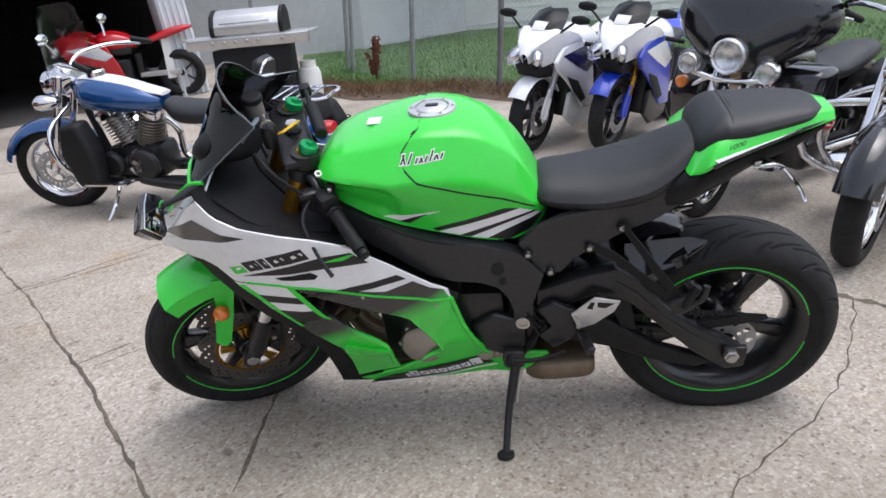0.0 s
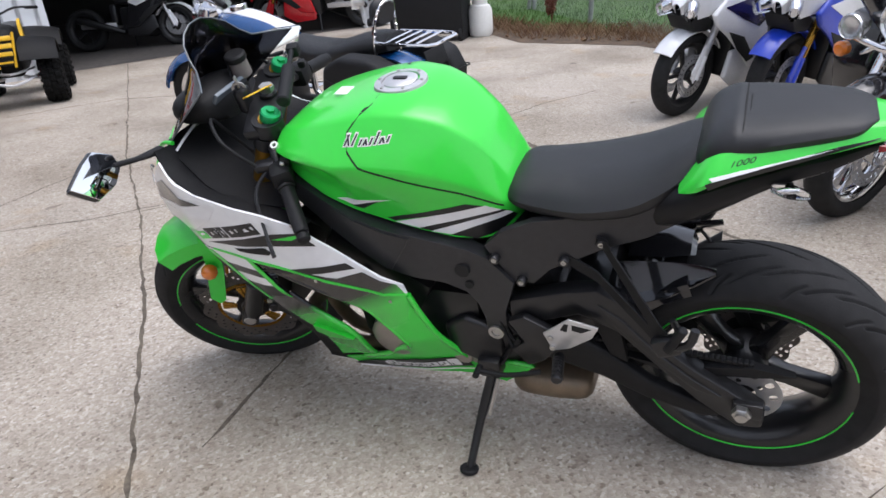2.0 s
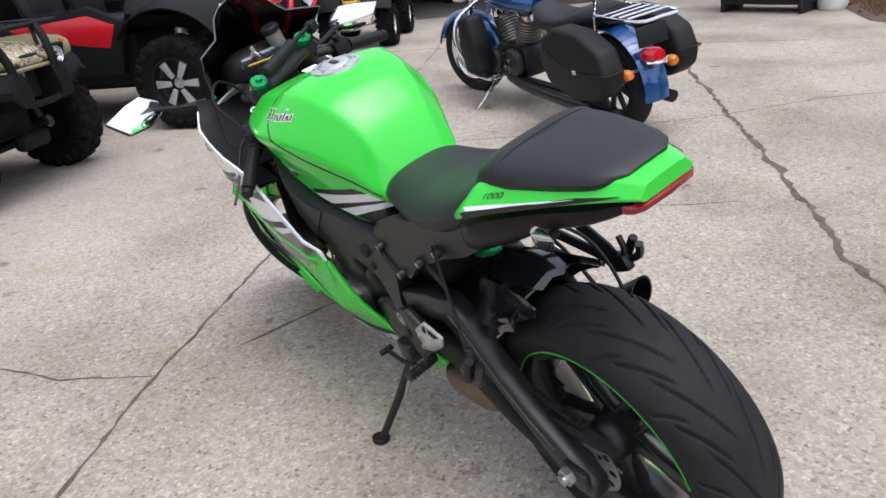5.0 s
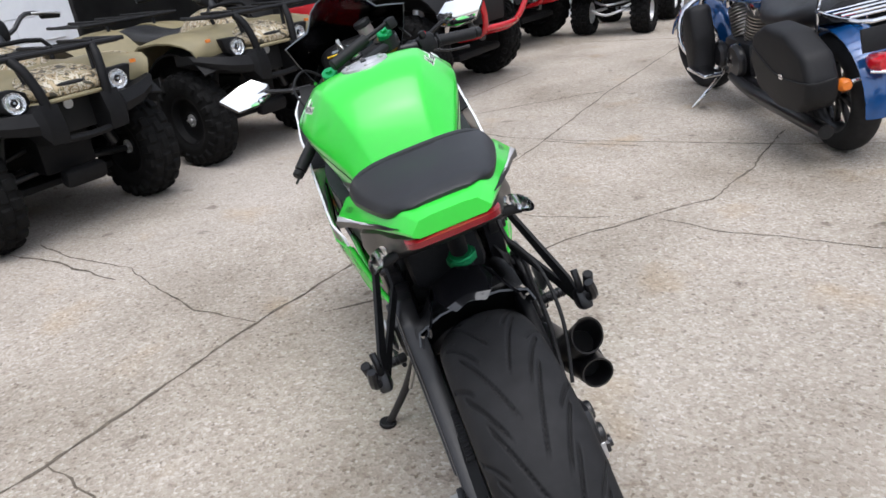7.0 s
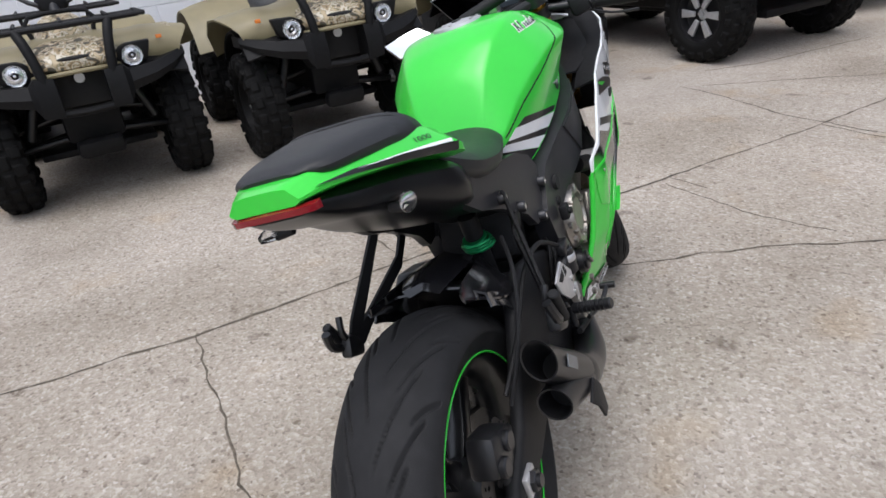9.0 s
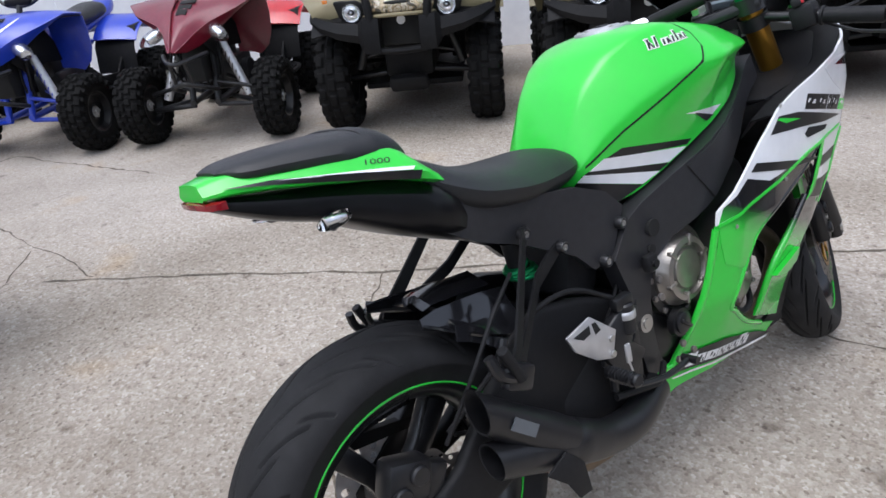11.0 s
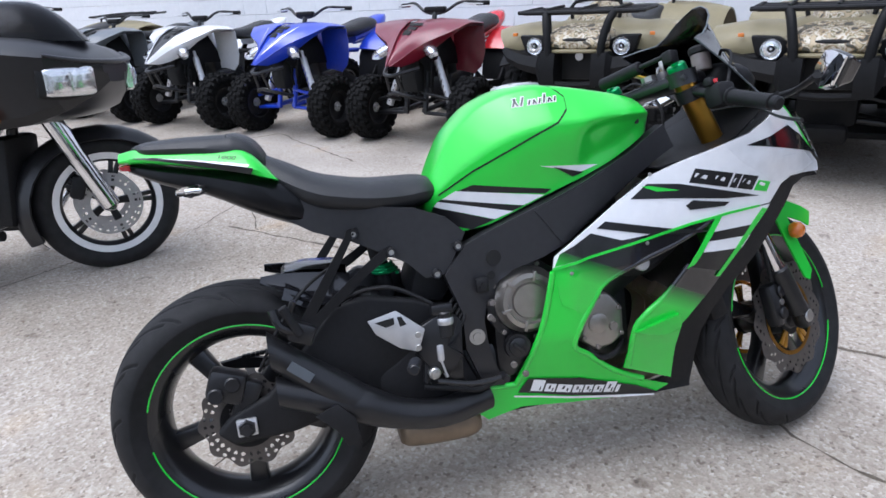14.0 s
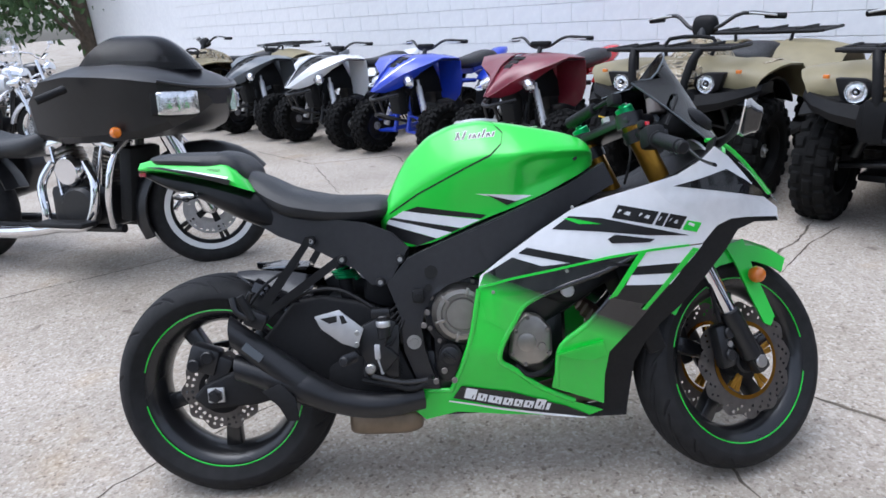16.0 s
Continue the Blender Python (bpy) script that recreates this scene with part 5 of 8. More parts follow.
for s in (1, -1):
    hp = part("heel_plate", prism(HEEL, s * .176, s * .182, .002), ALU, bike, "silver heel guard plate")
    part("plate_slot", prism([(-.352, .508), (-.395, .502), (-.372, .488), (-.352, .492)], s * .1815, s * .1828, 0), DARKGAP, hp)
    part("plate_slot", prism([(-.345, .508), (-.335, .508), (-.325, .488), (-.34, .485)], s * .1815, s * .1828, 0), DARKGAP, hp)
    bolt_set("plate_bolt", [(-.302, s * .181, .46), (-.305, s * .181, .43)], .007, .005, s, STEEL, hp)
    part("peg_bracket", prism([(-.20, .48), (-.24, .50), (-.30, .47), (-.315, .42), (-.28, .37), (-.24, .345), (-.20, .39), (-.235, .42)], s * .15, s * .172, .005), SATIN, bike)
    pg = part("foot_peg", cyl(.012, (-.315, s * .17, .395), (-.33, s * .255, .405), 14, bevel=.003), SATIN, bike)
    for k in range(7):
        part("peg_ridge", lathe([(.011, 0), (.0145, .0015), (.011, .003)], 14, (-.317 - k * .0020, s * (.185 + k * .0093), .396 + k * .0013)), DARKSTEEL, pg)
    plate = lambda x, z: .132 + .075 * float(np.interp(x, [-.545, -.40], [1, 0]))
    st = part("hanger_strut", sheet([(-.402, .712), (-.424, .712), (-.437, .690), (-.560, .530), (-.556, .508), (-.530, .504), (-.505, .526), (-.330, .642), (-.322, .652), (-.336, .661), (-.350, .655), (-.517, .5445), (-.416, .690)], plate, s, 0, .006, .04), MATTE, bike, "flat black passenger peg hanger", crisp=60)
    part("hanger_foot", join(box(.055, .026, .045, (-.552, s * .208, .515), .008, (0, 25, 0)), tube([(-.565, s * .215, .52), (-.595, s * .222, .54), (-.605, s * .216, .575)], .009, 8, 3), tube([(-.560, s * .205, .53), (-.572, s * .205, .555), (-.560, s * .206, .585)], .007, 8, 3)), SATIN, st)
    part("folded_peg", join(cyl(.010, (-.555, s * .222, .515), (-.584, s * .224, .580), 12, bevel=.002)), MATTE, st)
    part("hanger_bolt", bolts([(-.540, s * .206, .512)], .011, .012, s), ALU, st)
part("brake_lever", join(tube([(-.27, -.185, .345), (-.19, -.20, .33), (-.12, -.205, .335)], .006, 8, 4), cyl(.008, (-.12, -.19, .335), (-.12, -.225, .335), 10)), SATIN, bike)
part("shift_lever", join(tube([(-.27, .185, .345), (-.19, .20, .33), (-.12, .205, .335)], .006, 8, 4), cyl(.008, (-.12, .19, .335), (-.12, .225, .335), 10)), MATTE, bike)
part("master_cylinder", join(cyl(.018, (-.235, -.165, .500), (-.235, -.165, .44), 16, bevel=.003), box(.05, .02, .025, (-.24, -.165, .505), .005)), SATIN, bike)
part("hose_clamp", lathe([(.0185, -.008), (.020, -.006), (.020, .006), (.0185, .008)], 18, (-.235, -.165, .478), (90, 0, 0)), ALU, bike)

# hugger
hug = loft([[(AX_R.x + rr * math.cos(a), y, AX_R.z + rr * math.sin(a)) for y, rr in ((-.118, .300), (-.11, .325), (-.06, .342), (0, .347), (.06, .342), (.11, .325), (.118, .300))] for a in np.radians([14, 28, 42, 54, 62, 67])], closed=False, caps=False)
bmesh.ops.solidify(hug, geom=hug.faces[:], thickness=.004)
hg = part("rear_hugger", hug, GLOSSBLACK, bike, "glossy black rear hugger")
for s in (1, -1):
    blade = loft([[(x, s * (y0 + (y1 - y0) * k / 3), z0 + (z1 - z0) * k / 3 - .010 * math.sin(math.pi * k / 3)) for k in range(4)] for x, y0, z0, y1, z1 in ((-.43, .060, .600, .118, .535), (-.48, .068, .612, .122, .540), (-.54, .072, .620, .120, .565), (-.59, .078, .626, .108, .595), (-.628, .088, .626, .094, .618))], closed=False, caps=False)
    bmesh.ops.solidify(blade, geom=blade.faces[:], thickness=.004)
    part("hugger_fin", blade, GLOSSBLACK, hg, "glossy black pointed blade")
part("hugger_ridge", loft([[(-.45, .055, .612), (-.45, 0, .632), (-.45, -.055, .612)], [(-.53, .060, .624), (-.53, 0, .640), (-.53, -.060, .624)], [(-.575, .045, .622), (-.575, 0, .634), (-.575, -.045, .622)], [(-.585, .03, .612), (-.585, 0, .624), (-.585, -.03, .612)]], closed=False, caps=False), GLOSSBLACK, hg)
# shock
helix = [(-.335 + .030 * math.cos(k * .7) - .02 * (k / 36), .030 * math.sin(k * .7) - .03, 0.575 + .030 * k / 36) for k in range(8, 37)]
shock = part("shock_body", cyl(.020, (-.335, -.03, .46), (-.36, -.03, .66), 20), MATTE, bike)
part("coil_spring", tube(helix, .0048, 8, 1), CAPGREEN, shock, "green coil spring")
part("adjuster_ring", cyl(.026, (-.357, -.03, .607), (-.359, -.03, .613), 24, bevel=.002), CAPGREEN, shock)

# engine
part("crankcase", join(box(.36, .26, .22, (.06, 0, .40), .04), box(.30, .28, .16, (.16, 0, .52), .03, (0, -30, 0)), box(.24, .22, .14, (-.08, 0, .32), .03)), SATIN, bike, "black engine block")
cl = part("clutch_cover", join(lathe([(0, .030), (.040, .030), (.043, .024), (.052, .024), (.055, .034), (.066, .032), (.070, .020), (.080, .010), (.082, -.03)], 48, (-.030, -.138, .490), (0, 0, 180))), GREYCAST, bike, "bronze-grey clutch cover")
for k in range(6):
    a = radians(60 * k + 15)
    part("cover_rib", box(.024, .012, .008, (-.030 + .060 * math.cos(a), -.167, .490 + .060 * math.sin(a)), .002, (0, -math.degrees(a), 0)), GREYCAST, cl)
part("cover_rim", lathe([(.081, .004), (.098, .002), (.100, -.02), (.081, -.02)], 40, (-.030, -.138, .485), (0, 0, 180), True), SATIN, bike)
bolt_set("cover_bolt", [(-.030 + .092 * math.cos(radians(a)), -.140, .485 + .092 * math.sin(radians(a))) for a in range(70, 300, 26)], .0062, .008, -1, DISCSTEEL, bike)
of = part("oil_filler", lathe([(0, .012), (.020, .012), (.023, .010), (.023, .004), (.030, .004), (.032, -.01)], 28, (-.068, -.158, .384), (0, 0, 180)), SATIN, bike)
part("filler_grip", box(.036, .008, .008, (-.068, -.173, .384), .002, (0, 40, 0)), SATIN, of)
bolt_set("case_bolt", [(-.108, -.168, .319), (-.085, -.165, .345), (-.13, -.166, .468), (-.12, -.160, .50), (-.06, -.17, .32)], .0080, .008, -1, DISCSTEEL, bike)
ic = part("ignition_cover", join(prism([(.082, .372), (.095, .445), (.130, .486), (.165, .478), (.196, .440), (.195, .372), (.165, .350), (.122, .342)], -.172, -.140, .010, 3)), GREYCAST, bike, "bronze-grey ignition cover")
part("cover_boss", lathe([(0, .006), (.020, .006), (.024, .004), (.026, -.004)], 28, (.130, -.172, .410), (0, 0, 180)), GREYCAST, ic)
part("cover_boss", lathe([(0, .005), (.010, .005), (.013, -.004)], 20, (.168, -.172, .397), (0, 0, 180)), GREYCAST, ic)
bolt_set("cover_bolt", [(.135, -.169, .474), (.185, -.169, .440), (.187, -.169, .378), (.125, -.169, .352), (.092, -.169, .380), (.103, -.169, .44)], .0058, .008, -1, DISCSTEEL, ic)
part("pick_up_lead", tube([(.10, -.17, .35), (.13, -.175, .325), (.17, -.17, .33), (.20, -.15, .35)], .007, 8, 4), MATTE, bike)
part("sensor", join(box(.03, .02, .035, (-.14, -.165, .545), .006), cyl(.008, (-.14, -.16, .545), (-.14, -.182, .545), 10)), MATTE, bike)
part("stator_cover", join(lathe([(0, .03), (.05, .03), (.062, .022), (.066, 0), (.066, -.02)], 40, (.115, .148, .365)), bolts([(.115 + .064 * math.cos(k * .9), .150, .365 + .064 * math.sin(k * .9)) for k in range(7)], .007, .012, 1)), GREYCAST, bike, "brown-grey stator cover")
part("sprocket_cover", join(prism([(-.17, .42), (-.08, .45), (-.02, .41), (-.03, .33), (-.10, .30), (-.17, .33)], .12, .15, .012, 3)), SATIN, bike)
part("water_pump", join(cyl(.03, (-.05, .10, .30), (-.05, .138, .30), 20, bevel=.006), cyl(.014, (-.02, .11, .30), (.04, .12, .315), 12), box(.06, .03, .05, (-.10, .12, .30), .01)), GREYCAST, bike)
part("slider_bolt", join(cyl(.017, (.235, -.13, .545), (.235, -.215, .545), 12, bevel=.003)), ALU, bike)
part("radiator_hose", tube([(.16, -.15, .55), (.24, -.17, .53), (.31, -.16, .56), (.37, -.12, .58)], .022, 12, 5), MATTE, bike)
part("radiator_hose", tube([(.16, .15, .55), (.24, .17, .53), (.31, .16, .56), (.37, .12, .58)], .022, 12, 5), MATTE, bike)
part("radiator", box(.05, .30, .30, (.42, 0, .50), .01, (0, -20, 0)), MATTE, bike)
for k in range(4):
    y = -.12 + k * .08
    part("header_pipe", tube([(.30, y, .46), (.38, y, .38), (.33, y * .8, .25), (.18, y * .5, .21)], .019, 12, 5), BROWNPIPE, bike, "heat-tinted header pipe")
part("belly_pan", sheet([(-.14, .205), (.05, .205), (.30, .186), (.30, .20), (.05, .222), (-.14, .222)], lambda x, z: .105, 1, 0, .21, .05), MATTE, bike)
# exhaust
part("collector_box", body([(-.36, .07, .15, .21, 3.5, 0), (-.33, .10, .145, .225, 3.5, 0), (-.20, .11, .145, .23, 3.5, 0), (-.16, .09, .155, .22, 3.5, 0)], 20, 3), BROWNPIPE, bike, "stained steel exhaust box")
part("link_pipe", tube([(-.15, -.13, .268), (-.26, -.165, .262), (-.36, -.176, .282), (-.445, -.178, .322), (-.49, -.179, .350)], [.034, .034, .035, .044, .036], 20, 5), SATIN, bike, "satin black link pipe")
for k, (x1, z1) in enumerate(((-.627, .481), (-.622, .386))):
    a, b = V(-.445, -.178, .322), V(x1, -.180, z1)
    d = (b - a).normalized()
    side, up = V(0, 1, 0), V(d.z, 0, -d.x) * -1
    def ring(p, r, squash=1.0, upright=0.0):
        out = []
        for q in range(28):
            t = 2 * math.pi * q / 28
            o = side * math.cos(t) * r + up * math.sin(t) * r * squash
            o = o - d * (o.x / d.x) * upright
            out.append(p + o)
        return out
    at = lambda f: a + (b - a) * f
    rings = [ring(at(0), .040), ring(at(.25), .041), ring(at(.6), .0350), ring(at(.9), .0320, 1, .7), ring(at(1), .0315, 1, 1.0), ring(at(.995), .0285, 1, 1.0), ring(at(.7), .027, 1, .5), ring(at(.55), .026)]
    can = part("exhaust_stub", loft(rings), SATIN, bike, "short black exhaust outlet cut upright")
    part("outlet_bore", moved(lathe([(0, 0), (.027, 0), (.027, .004), (0, .004)], 24), Matrix.Translation(at(.56)) @ Vector((0, 1, 0)).rotation_difference(d).to_matrix().to_4x4()), DARKGAP, can)
    if k == 0:
        tg = prism([(-.035, -.011), (.022, -.011), (.022, .011), (-.035, .011)], 0, .002, 0)
        part("maker_plate", moved(tg, pose(*(a * .36 + b * .64 + V(0, -.0375, .004)), 0, math.degrees(math.atan2(d.z, -d.x)), 0)), GREYPLASTIC, can)
part("exhaust_bracket", prism([(-.55, .33), (-.50, .35), (-.465, .31), (-.46, .25), (-.49, .25), (-.51, .29)], -.224, -.218, .002), MATTE, bike)
part("rear_caliper", join(box(.085, .055, .075, (-.738, -.092, .392), .014, (0, 20, 0)), cyl(.018, (-.722, -.07, .400), (-.722, -.128, .400), 16, bevel=.003), cyl(.018, (-.762, -.07, .380), (-.762, -.128, .380), 16, bevel=.003), box(.05, .03, .10, (-.700, -.095, .350), .008, (0, 25, 0))), SATIN, bike, "black rear brake caliper")
part("disc_centre", disc(.026, .064, .006, 0, ((.045, 5, .008),), 90, -.088), SATIN, rear_wheel)
part("sensor_ring", disc(.040, .050, .004, 0, ((.045, 30, .0025),), 90, -.096), DARKSTEEL, rear_wheel)
part("brake_hose", tube([(-.645, -.11, .43), (-.56, -.13, .49), (-.45, -.14, .56), (-.35, -.15, .57), (-.26, -.16, .52)], .005, 8, 6), MATTE, bike)
part("brake_hose", tube([(-.66, -.12, .42), (-.60, -.15, .52), (-.53, -.15, .60), (-.45, -.12, .64)], .004, 8, 6), MATTE, bike)
# side stand
stand = part("side_stand", tube([(-.135, .15, .285), (-.11, .225, .17), (-.098, .306, .078)], [.014, .011, .010], 12, 4), SATIN, bike, "black side stand with round foot")
part("stand_foot", cyl(.024, (-.097, .313, .073), (-.097, .308, .085), 20, bevel=.003), MATTE, stand)
part("stand_spring", tube([(-.15, .165, .27), (-.13, .21, .18)], .006, 8, 1), STEEL, stand)
part("stand_bracket", box(.06, .05, .06, (-.13, .145, .30), .01), SATIN, bike)

# fork, fender, brakes: all turned with the bar
for s in (1, -1):
    y = s * .105
    top, low = V(.389, y, .93), V(.70, y, .275)
    pt = lambda z: top + (low - top) * ((.93 - z) / (.93 - .275))
    front("fork_outer", join(cyl(.027, pt(.95), pt(.60), 24), cyl(.031, pt(.64), pt(.585), 24, bevel=.004)), GOLD, label="gold fork tube")
    front("fork_inner", cyl(.0205, pt(.60), pt(.40), 20), CHROME, label="chrome fork slider")
    front("fork_foot", join(cyl(.027, pt(.43), pt(.30), 20, bevel=.004), box(.05, .042, .075, tuple(pt(.30) + V(.010, 0, -.006)), .014, (0, -25, 0))), SATIN)
    front("fork_cap", join(cyl(.023, pt(.95), pt(.972), 24, bevel=.003), cyl(.010, pt(.972), pt(.978), 6)), CAPGREEN, label="green anodised fork cap")
    cp = front("brake_caliper", join(box(.045, .040, .115, (.612, s * .084, .335), .012, (0, -8, 0)), cyl(.016, (.622, s * .085, .370), (.622, s * .112, .370), 18, bevel=.003), cyl(.016, (.618, s * .085, .312), (.618, s * .112, .312), 18, bevel=.003)), SATIN, label="black radial brake caliper")
    front("caliper_bolt", join(cyl(.008, (.620, s * .098, .341), (.620, s * .108, .341), 10)), STEEL)
    front("axle_end", join(cyl(.018, (AX_F.x, s * .10, AX_F.z), (AX_F.x, s * .128, AX_F.z), 18, bevel=.003)), STEEL)
    front("brake_hose", tube([(.60, s * .10, .40), (.575, s * .11, .50), (.58, s * .10, .62), (.50, s * .08, .74)], .0055, 8, 6), MATTE)
    fl = front("fender_leg", sheet([(.655, .60), (.72, .615), (.735, .53), (.775, .40), (.755, .375), (.735, .385), (.70, .48), (.675, .56)], lambda x, z: .092 + .02 * (.6 - z) / .2, s, 0, .005), GREEN)
    sg = front("turn_signal", moved(lathe([(0, .022), (.012, .020), (.02, .012), (.023, 0), (.02, -.01), (0, -.012)], 24), pose(.725, s * .118, .515, 0, 0, 0 if s > 0 else 180)), ORANGE, label="round amber side reflector")
fend = loft([[(AX_F.x + rr * math.cos(a), y, AX_F.z + rr * math.sin(a)) for y, rr in ((-.088, .268), (-.084, .312), (-.05, .332), (0, .338), (.05, .332), (.084, .312), (.088, .268))] for a in np.radians([58, 66, 78, 92, 105, 120, 134, 148])], closed=False, caps=False)
bmesh.ops.solidify(fend, geom=fend.faces[:], thickness=.004)
front("front_fender", fend, GREEN, label="lime green front fender")
tc0 = join(box(.09, .27, .03, (.40, 0, .935), .012), cyl(.022, (.40, 0, .93), (.395, 0, .962), 18, bevel=.004), cyl(.036, (.389, .105, .92), (.384, .105, .955), 24), cyl(.036, (.389, -.105, .92), (.384, -.105, .955), 24))
front("top_yoke", tc0, SATIN, label="black top yoke")
front("yoke_nut", cyl(.018, (.395, 0, .962), (.393, 0, .975), 6), STEEL)
front("lower_yoke", box(.09, .27, .05, (.475, 0, .74), .015, (0, 25, 0)), SATIN)
front("ignition_lock", join(lathe([(0, .03), (.016, .03), (.021, .022), (.021, -.03)], 20, (.455, 0, .955), (90, 0, 0))), SATIN)
key = front("key", join(box(.004, .012, .03, (.455, 0, 1.0), .001), lathe([(.011, -.002), (.017, -.002), (.017, .002), (.011, .002)], 18, (.455, .004, .985), (0, 0, 0), True)), STEEL)
front("key_tag", moved(box(.022, .075, .004, (0, 0, 0), .002), pose(.405, .035, .985, 12, 25, -35)), YELLOW, label="yellow key tag")
front("steering_damper", join(cyl(.016, (.335, .10, .985), (.335, -.03, .99), 16, bevel=.003), cyl(.006, (.335, -.03, .99), (.335, -.12, .992), 10), box(.03, .03, .03, (.335, -.12, .985), .006)), MATTE, label="black steering damper")
for s in (1, -1):
    e0, e1 = V(.392, s * .125, .90), V(.328, s * .350, .812)
    dv = (e1 - e0)
    front("clip_on_bar", join(cyl(.0115, e0, e1, 16), cyl(.034, (.397, s * .105, .915), (.408, s * .105, .885), 20)), SATIN)
    ga, gd = e0 + dv * .50, dv * .50
    q = Vector((0, 1, 0)).rotation_difference(gd.normalized()).to_matrix().to_4x4()
    gl = gd.length
    prof = [(.0115, 0), (.021, .001), (.021, .006)] + [pt for k in range(12) for pt in ((.0168, .008 + gl * .92 * k / 12), (.0174, .012 + gl * .92 * k / 12))] + [(.0165, gl - .002), (.0115, gl)]
    gr = front("grip", moved(lathe(prof, 18), Matrix.Translation(ga) @ q), MATTE, label="black rubber grip")
    front("bar_end", cyl(.015, e1, e1 + dv.normalized() * .02, 16, bevel=.004), MATTE, gr)
    front("switch_box", join(box(.05, .055, .055, tuple(e0 + dv * .37), .012, (0, 0, s * 14)), box(.02, .02, .02, tuple(e0 + dv * .33 + V(-.02, 0, .03)), .005)), MATTE)
    front("switch_button", box(.010, .014, .010, tuple(e0 + dv * .37 + V(-.012, 0, .033)), .002), REDPAINT if s < 0 else STEEL)
    front("lever", join(tube([tuple(e0 + dv * .28 + V(.03, 0, .0)), tuple(e0 + dv * .45 + V(.075, 0, -.015)), tuple(e0 + dv * .75 + V(.085, 0, -.04)), tuple(e1 + V(.080, s * .01, -.045))], [.006, .0052, .0046, .006], 10, 4, .7), box(.05, .03, .02, tuple(e0 + dv * .25 + V(.03, 0, .005)), .006)), SATIN, label="black control lever")
front("clutch_cable", tube([(.42, .20, .90), (.47, .19, .97), (.50, .12, .99), (.50, .06, .90), (.46, .05, .80)], .004, 8, 6), MATTE)
front("throttle_cable", tube([(.42, -.20, .90), (.48, -.18, .98), (.50, -.10, .98), (.48, -.05, .86)], .004, 8, 6), MATTE)
res = front("brake_reservoir", join(cyl(.024, (.473, -.105, .955), (.473, -.105, 1.000), 20, bevel=.003)), material("smoked_plastic", (.22, .19, .18), .25, vary=.2), label="smoky brake fluid reservoir")
front("reservoir_cap", cyl(.027, (.473, -.105, .997), (.473, -.105, 1.017), 20, bevel=.004), MATTE, res)
front("cable_ring", lathe([(.005, -.003), (.009, -.003), (.009, .003), (.005, .003)], 14, (.37, .17, .925), (70, 0, 0), True), PAPER)
# mirrors
for s in (1, -1):
    outline = [(.075, .022), (.0, .040), (-.045, .045), (-.085, .012), (-.078, -.018), (-.03, -.036), (.036, -.032)]
    hood = prism([(s * x * 1.07, z * 1.09) for x, z in outline], -.034, .003, .010, 3)
    for v in hood.verts:
        if v.co.y < -.01:
            v.co.x, v.co.z = v.co.x * .80, v.co.z * .72
    mr = part("mirror_housing", moved(hood, pose(.606, s * .375, .930, 21 if s > 0 else 13, 0, 90 + (16 if s > 0 else -20))), GLOSSBLACK, bike, "black angular wing mirror on a stalk")
    part("mirror_glass", moved(prism([(s * x, z) for x, z in outline], .002, .0055, .0008), pose(.606, s * .375, .930, 21 if s > 0 else 13, 0, 90 + (16 if s > 0 else -20))), MIRROR, mr)
    part("mirror_stalk", tube([(.625, s * .17, .885), (.63, s * .24, .90), (.625, s * .31, .925)], [.018, .010, .012], 12, 4, .6), MATTE, bike)
# wiring and small dark filler inside the frame
part("suspension_link", join(box(.20, .16, .12, (-.27, 0, .37), .03), box(.16, .22, .08, (-.22, 0, .44), .02)), SATIN, bike)
part("linkage_plate", prism([(-.16, .30), (-.20, .40), (-.30, .42), (-.40, .36), (-.40, .28), (-.30, .235), (-.18, .24)], -.125, -.075, .012), MATTE, bike)
part("rear_set_plate", prism([(-.195, .470), (-.235, .478), (-.262, .440), (-.300, .420), (-.312, .398), (-.270, .372), (-.232, .330), (-.205, .330)], -.160, -.150, .004), SATIN, bike)
part("pedal_pivot", join(cyl(.014, (-.275, -.150, .362), (-.275, -.185, .362), 16, bevel=.003), cyl(.007, (-.275, -.185, .362), (-.275, -.190, .362), 6)), STEEL, bike)
part("pedal_clevis", join(box(.016, .012, .040, (-.255, -.170, .405), .004), cyl(.005, (-.255, -.168, .385), (-.245, -.168, .345), 8)), ALU, bike)
part("lamp_switch", join(cyl(.008, (-.285, -.155, .395), (-.292, -.158, .340), 10), cyl(.005, (-.292, -.158, .340), (-.280, -.158, .318), 8)), DARKSTEEL, bike)
part("lower_hose", tube([(-.12, -.14, .31), (-.17, -.165, .30), (-.23, -.17, .315), (-.30, -.165, .33)], .007, 8, 5), MATTE, bike)
part("airbox", box(.34, .24, .16, (.06, 0, .70), .03, (0, -10, 0)), MATTE, bike)
part("inner_fender", box(.10, .18, .20, (-.225, 0, .60), .03, (0, 20, 0)), MATTE, bike)
for k in range(5):
    y = -.10 - .008 * k
    part("wiring", tube([(-.15, y, .54), (-.22, y - .03, .50 - .02 * k), (-.26, y - .03, .44), (-.20, y - .02, .36 - .01 * k)], .004, 7, 5), MATTE, bike)
    part("wiring", tube([(-.15, -y, .52), (-.20, -y + .03, .47 - .02 * k), (-.22, -y + .03, .42), (-.16, -y + .02, .35 - .01 * k)], .004, 7, 5), MATTE, bike)

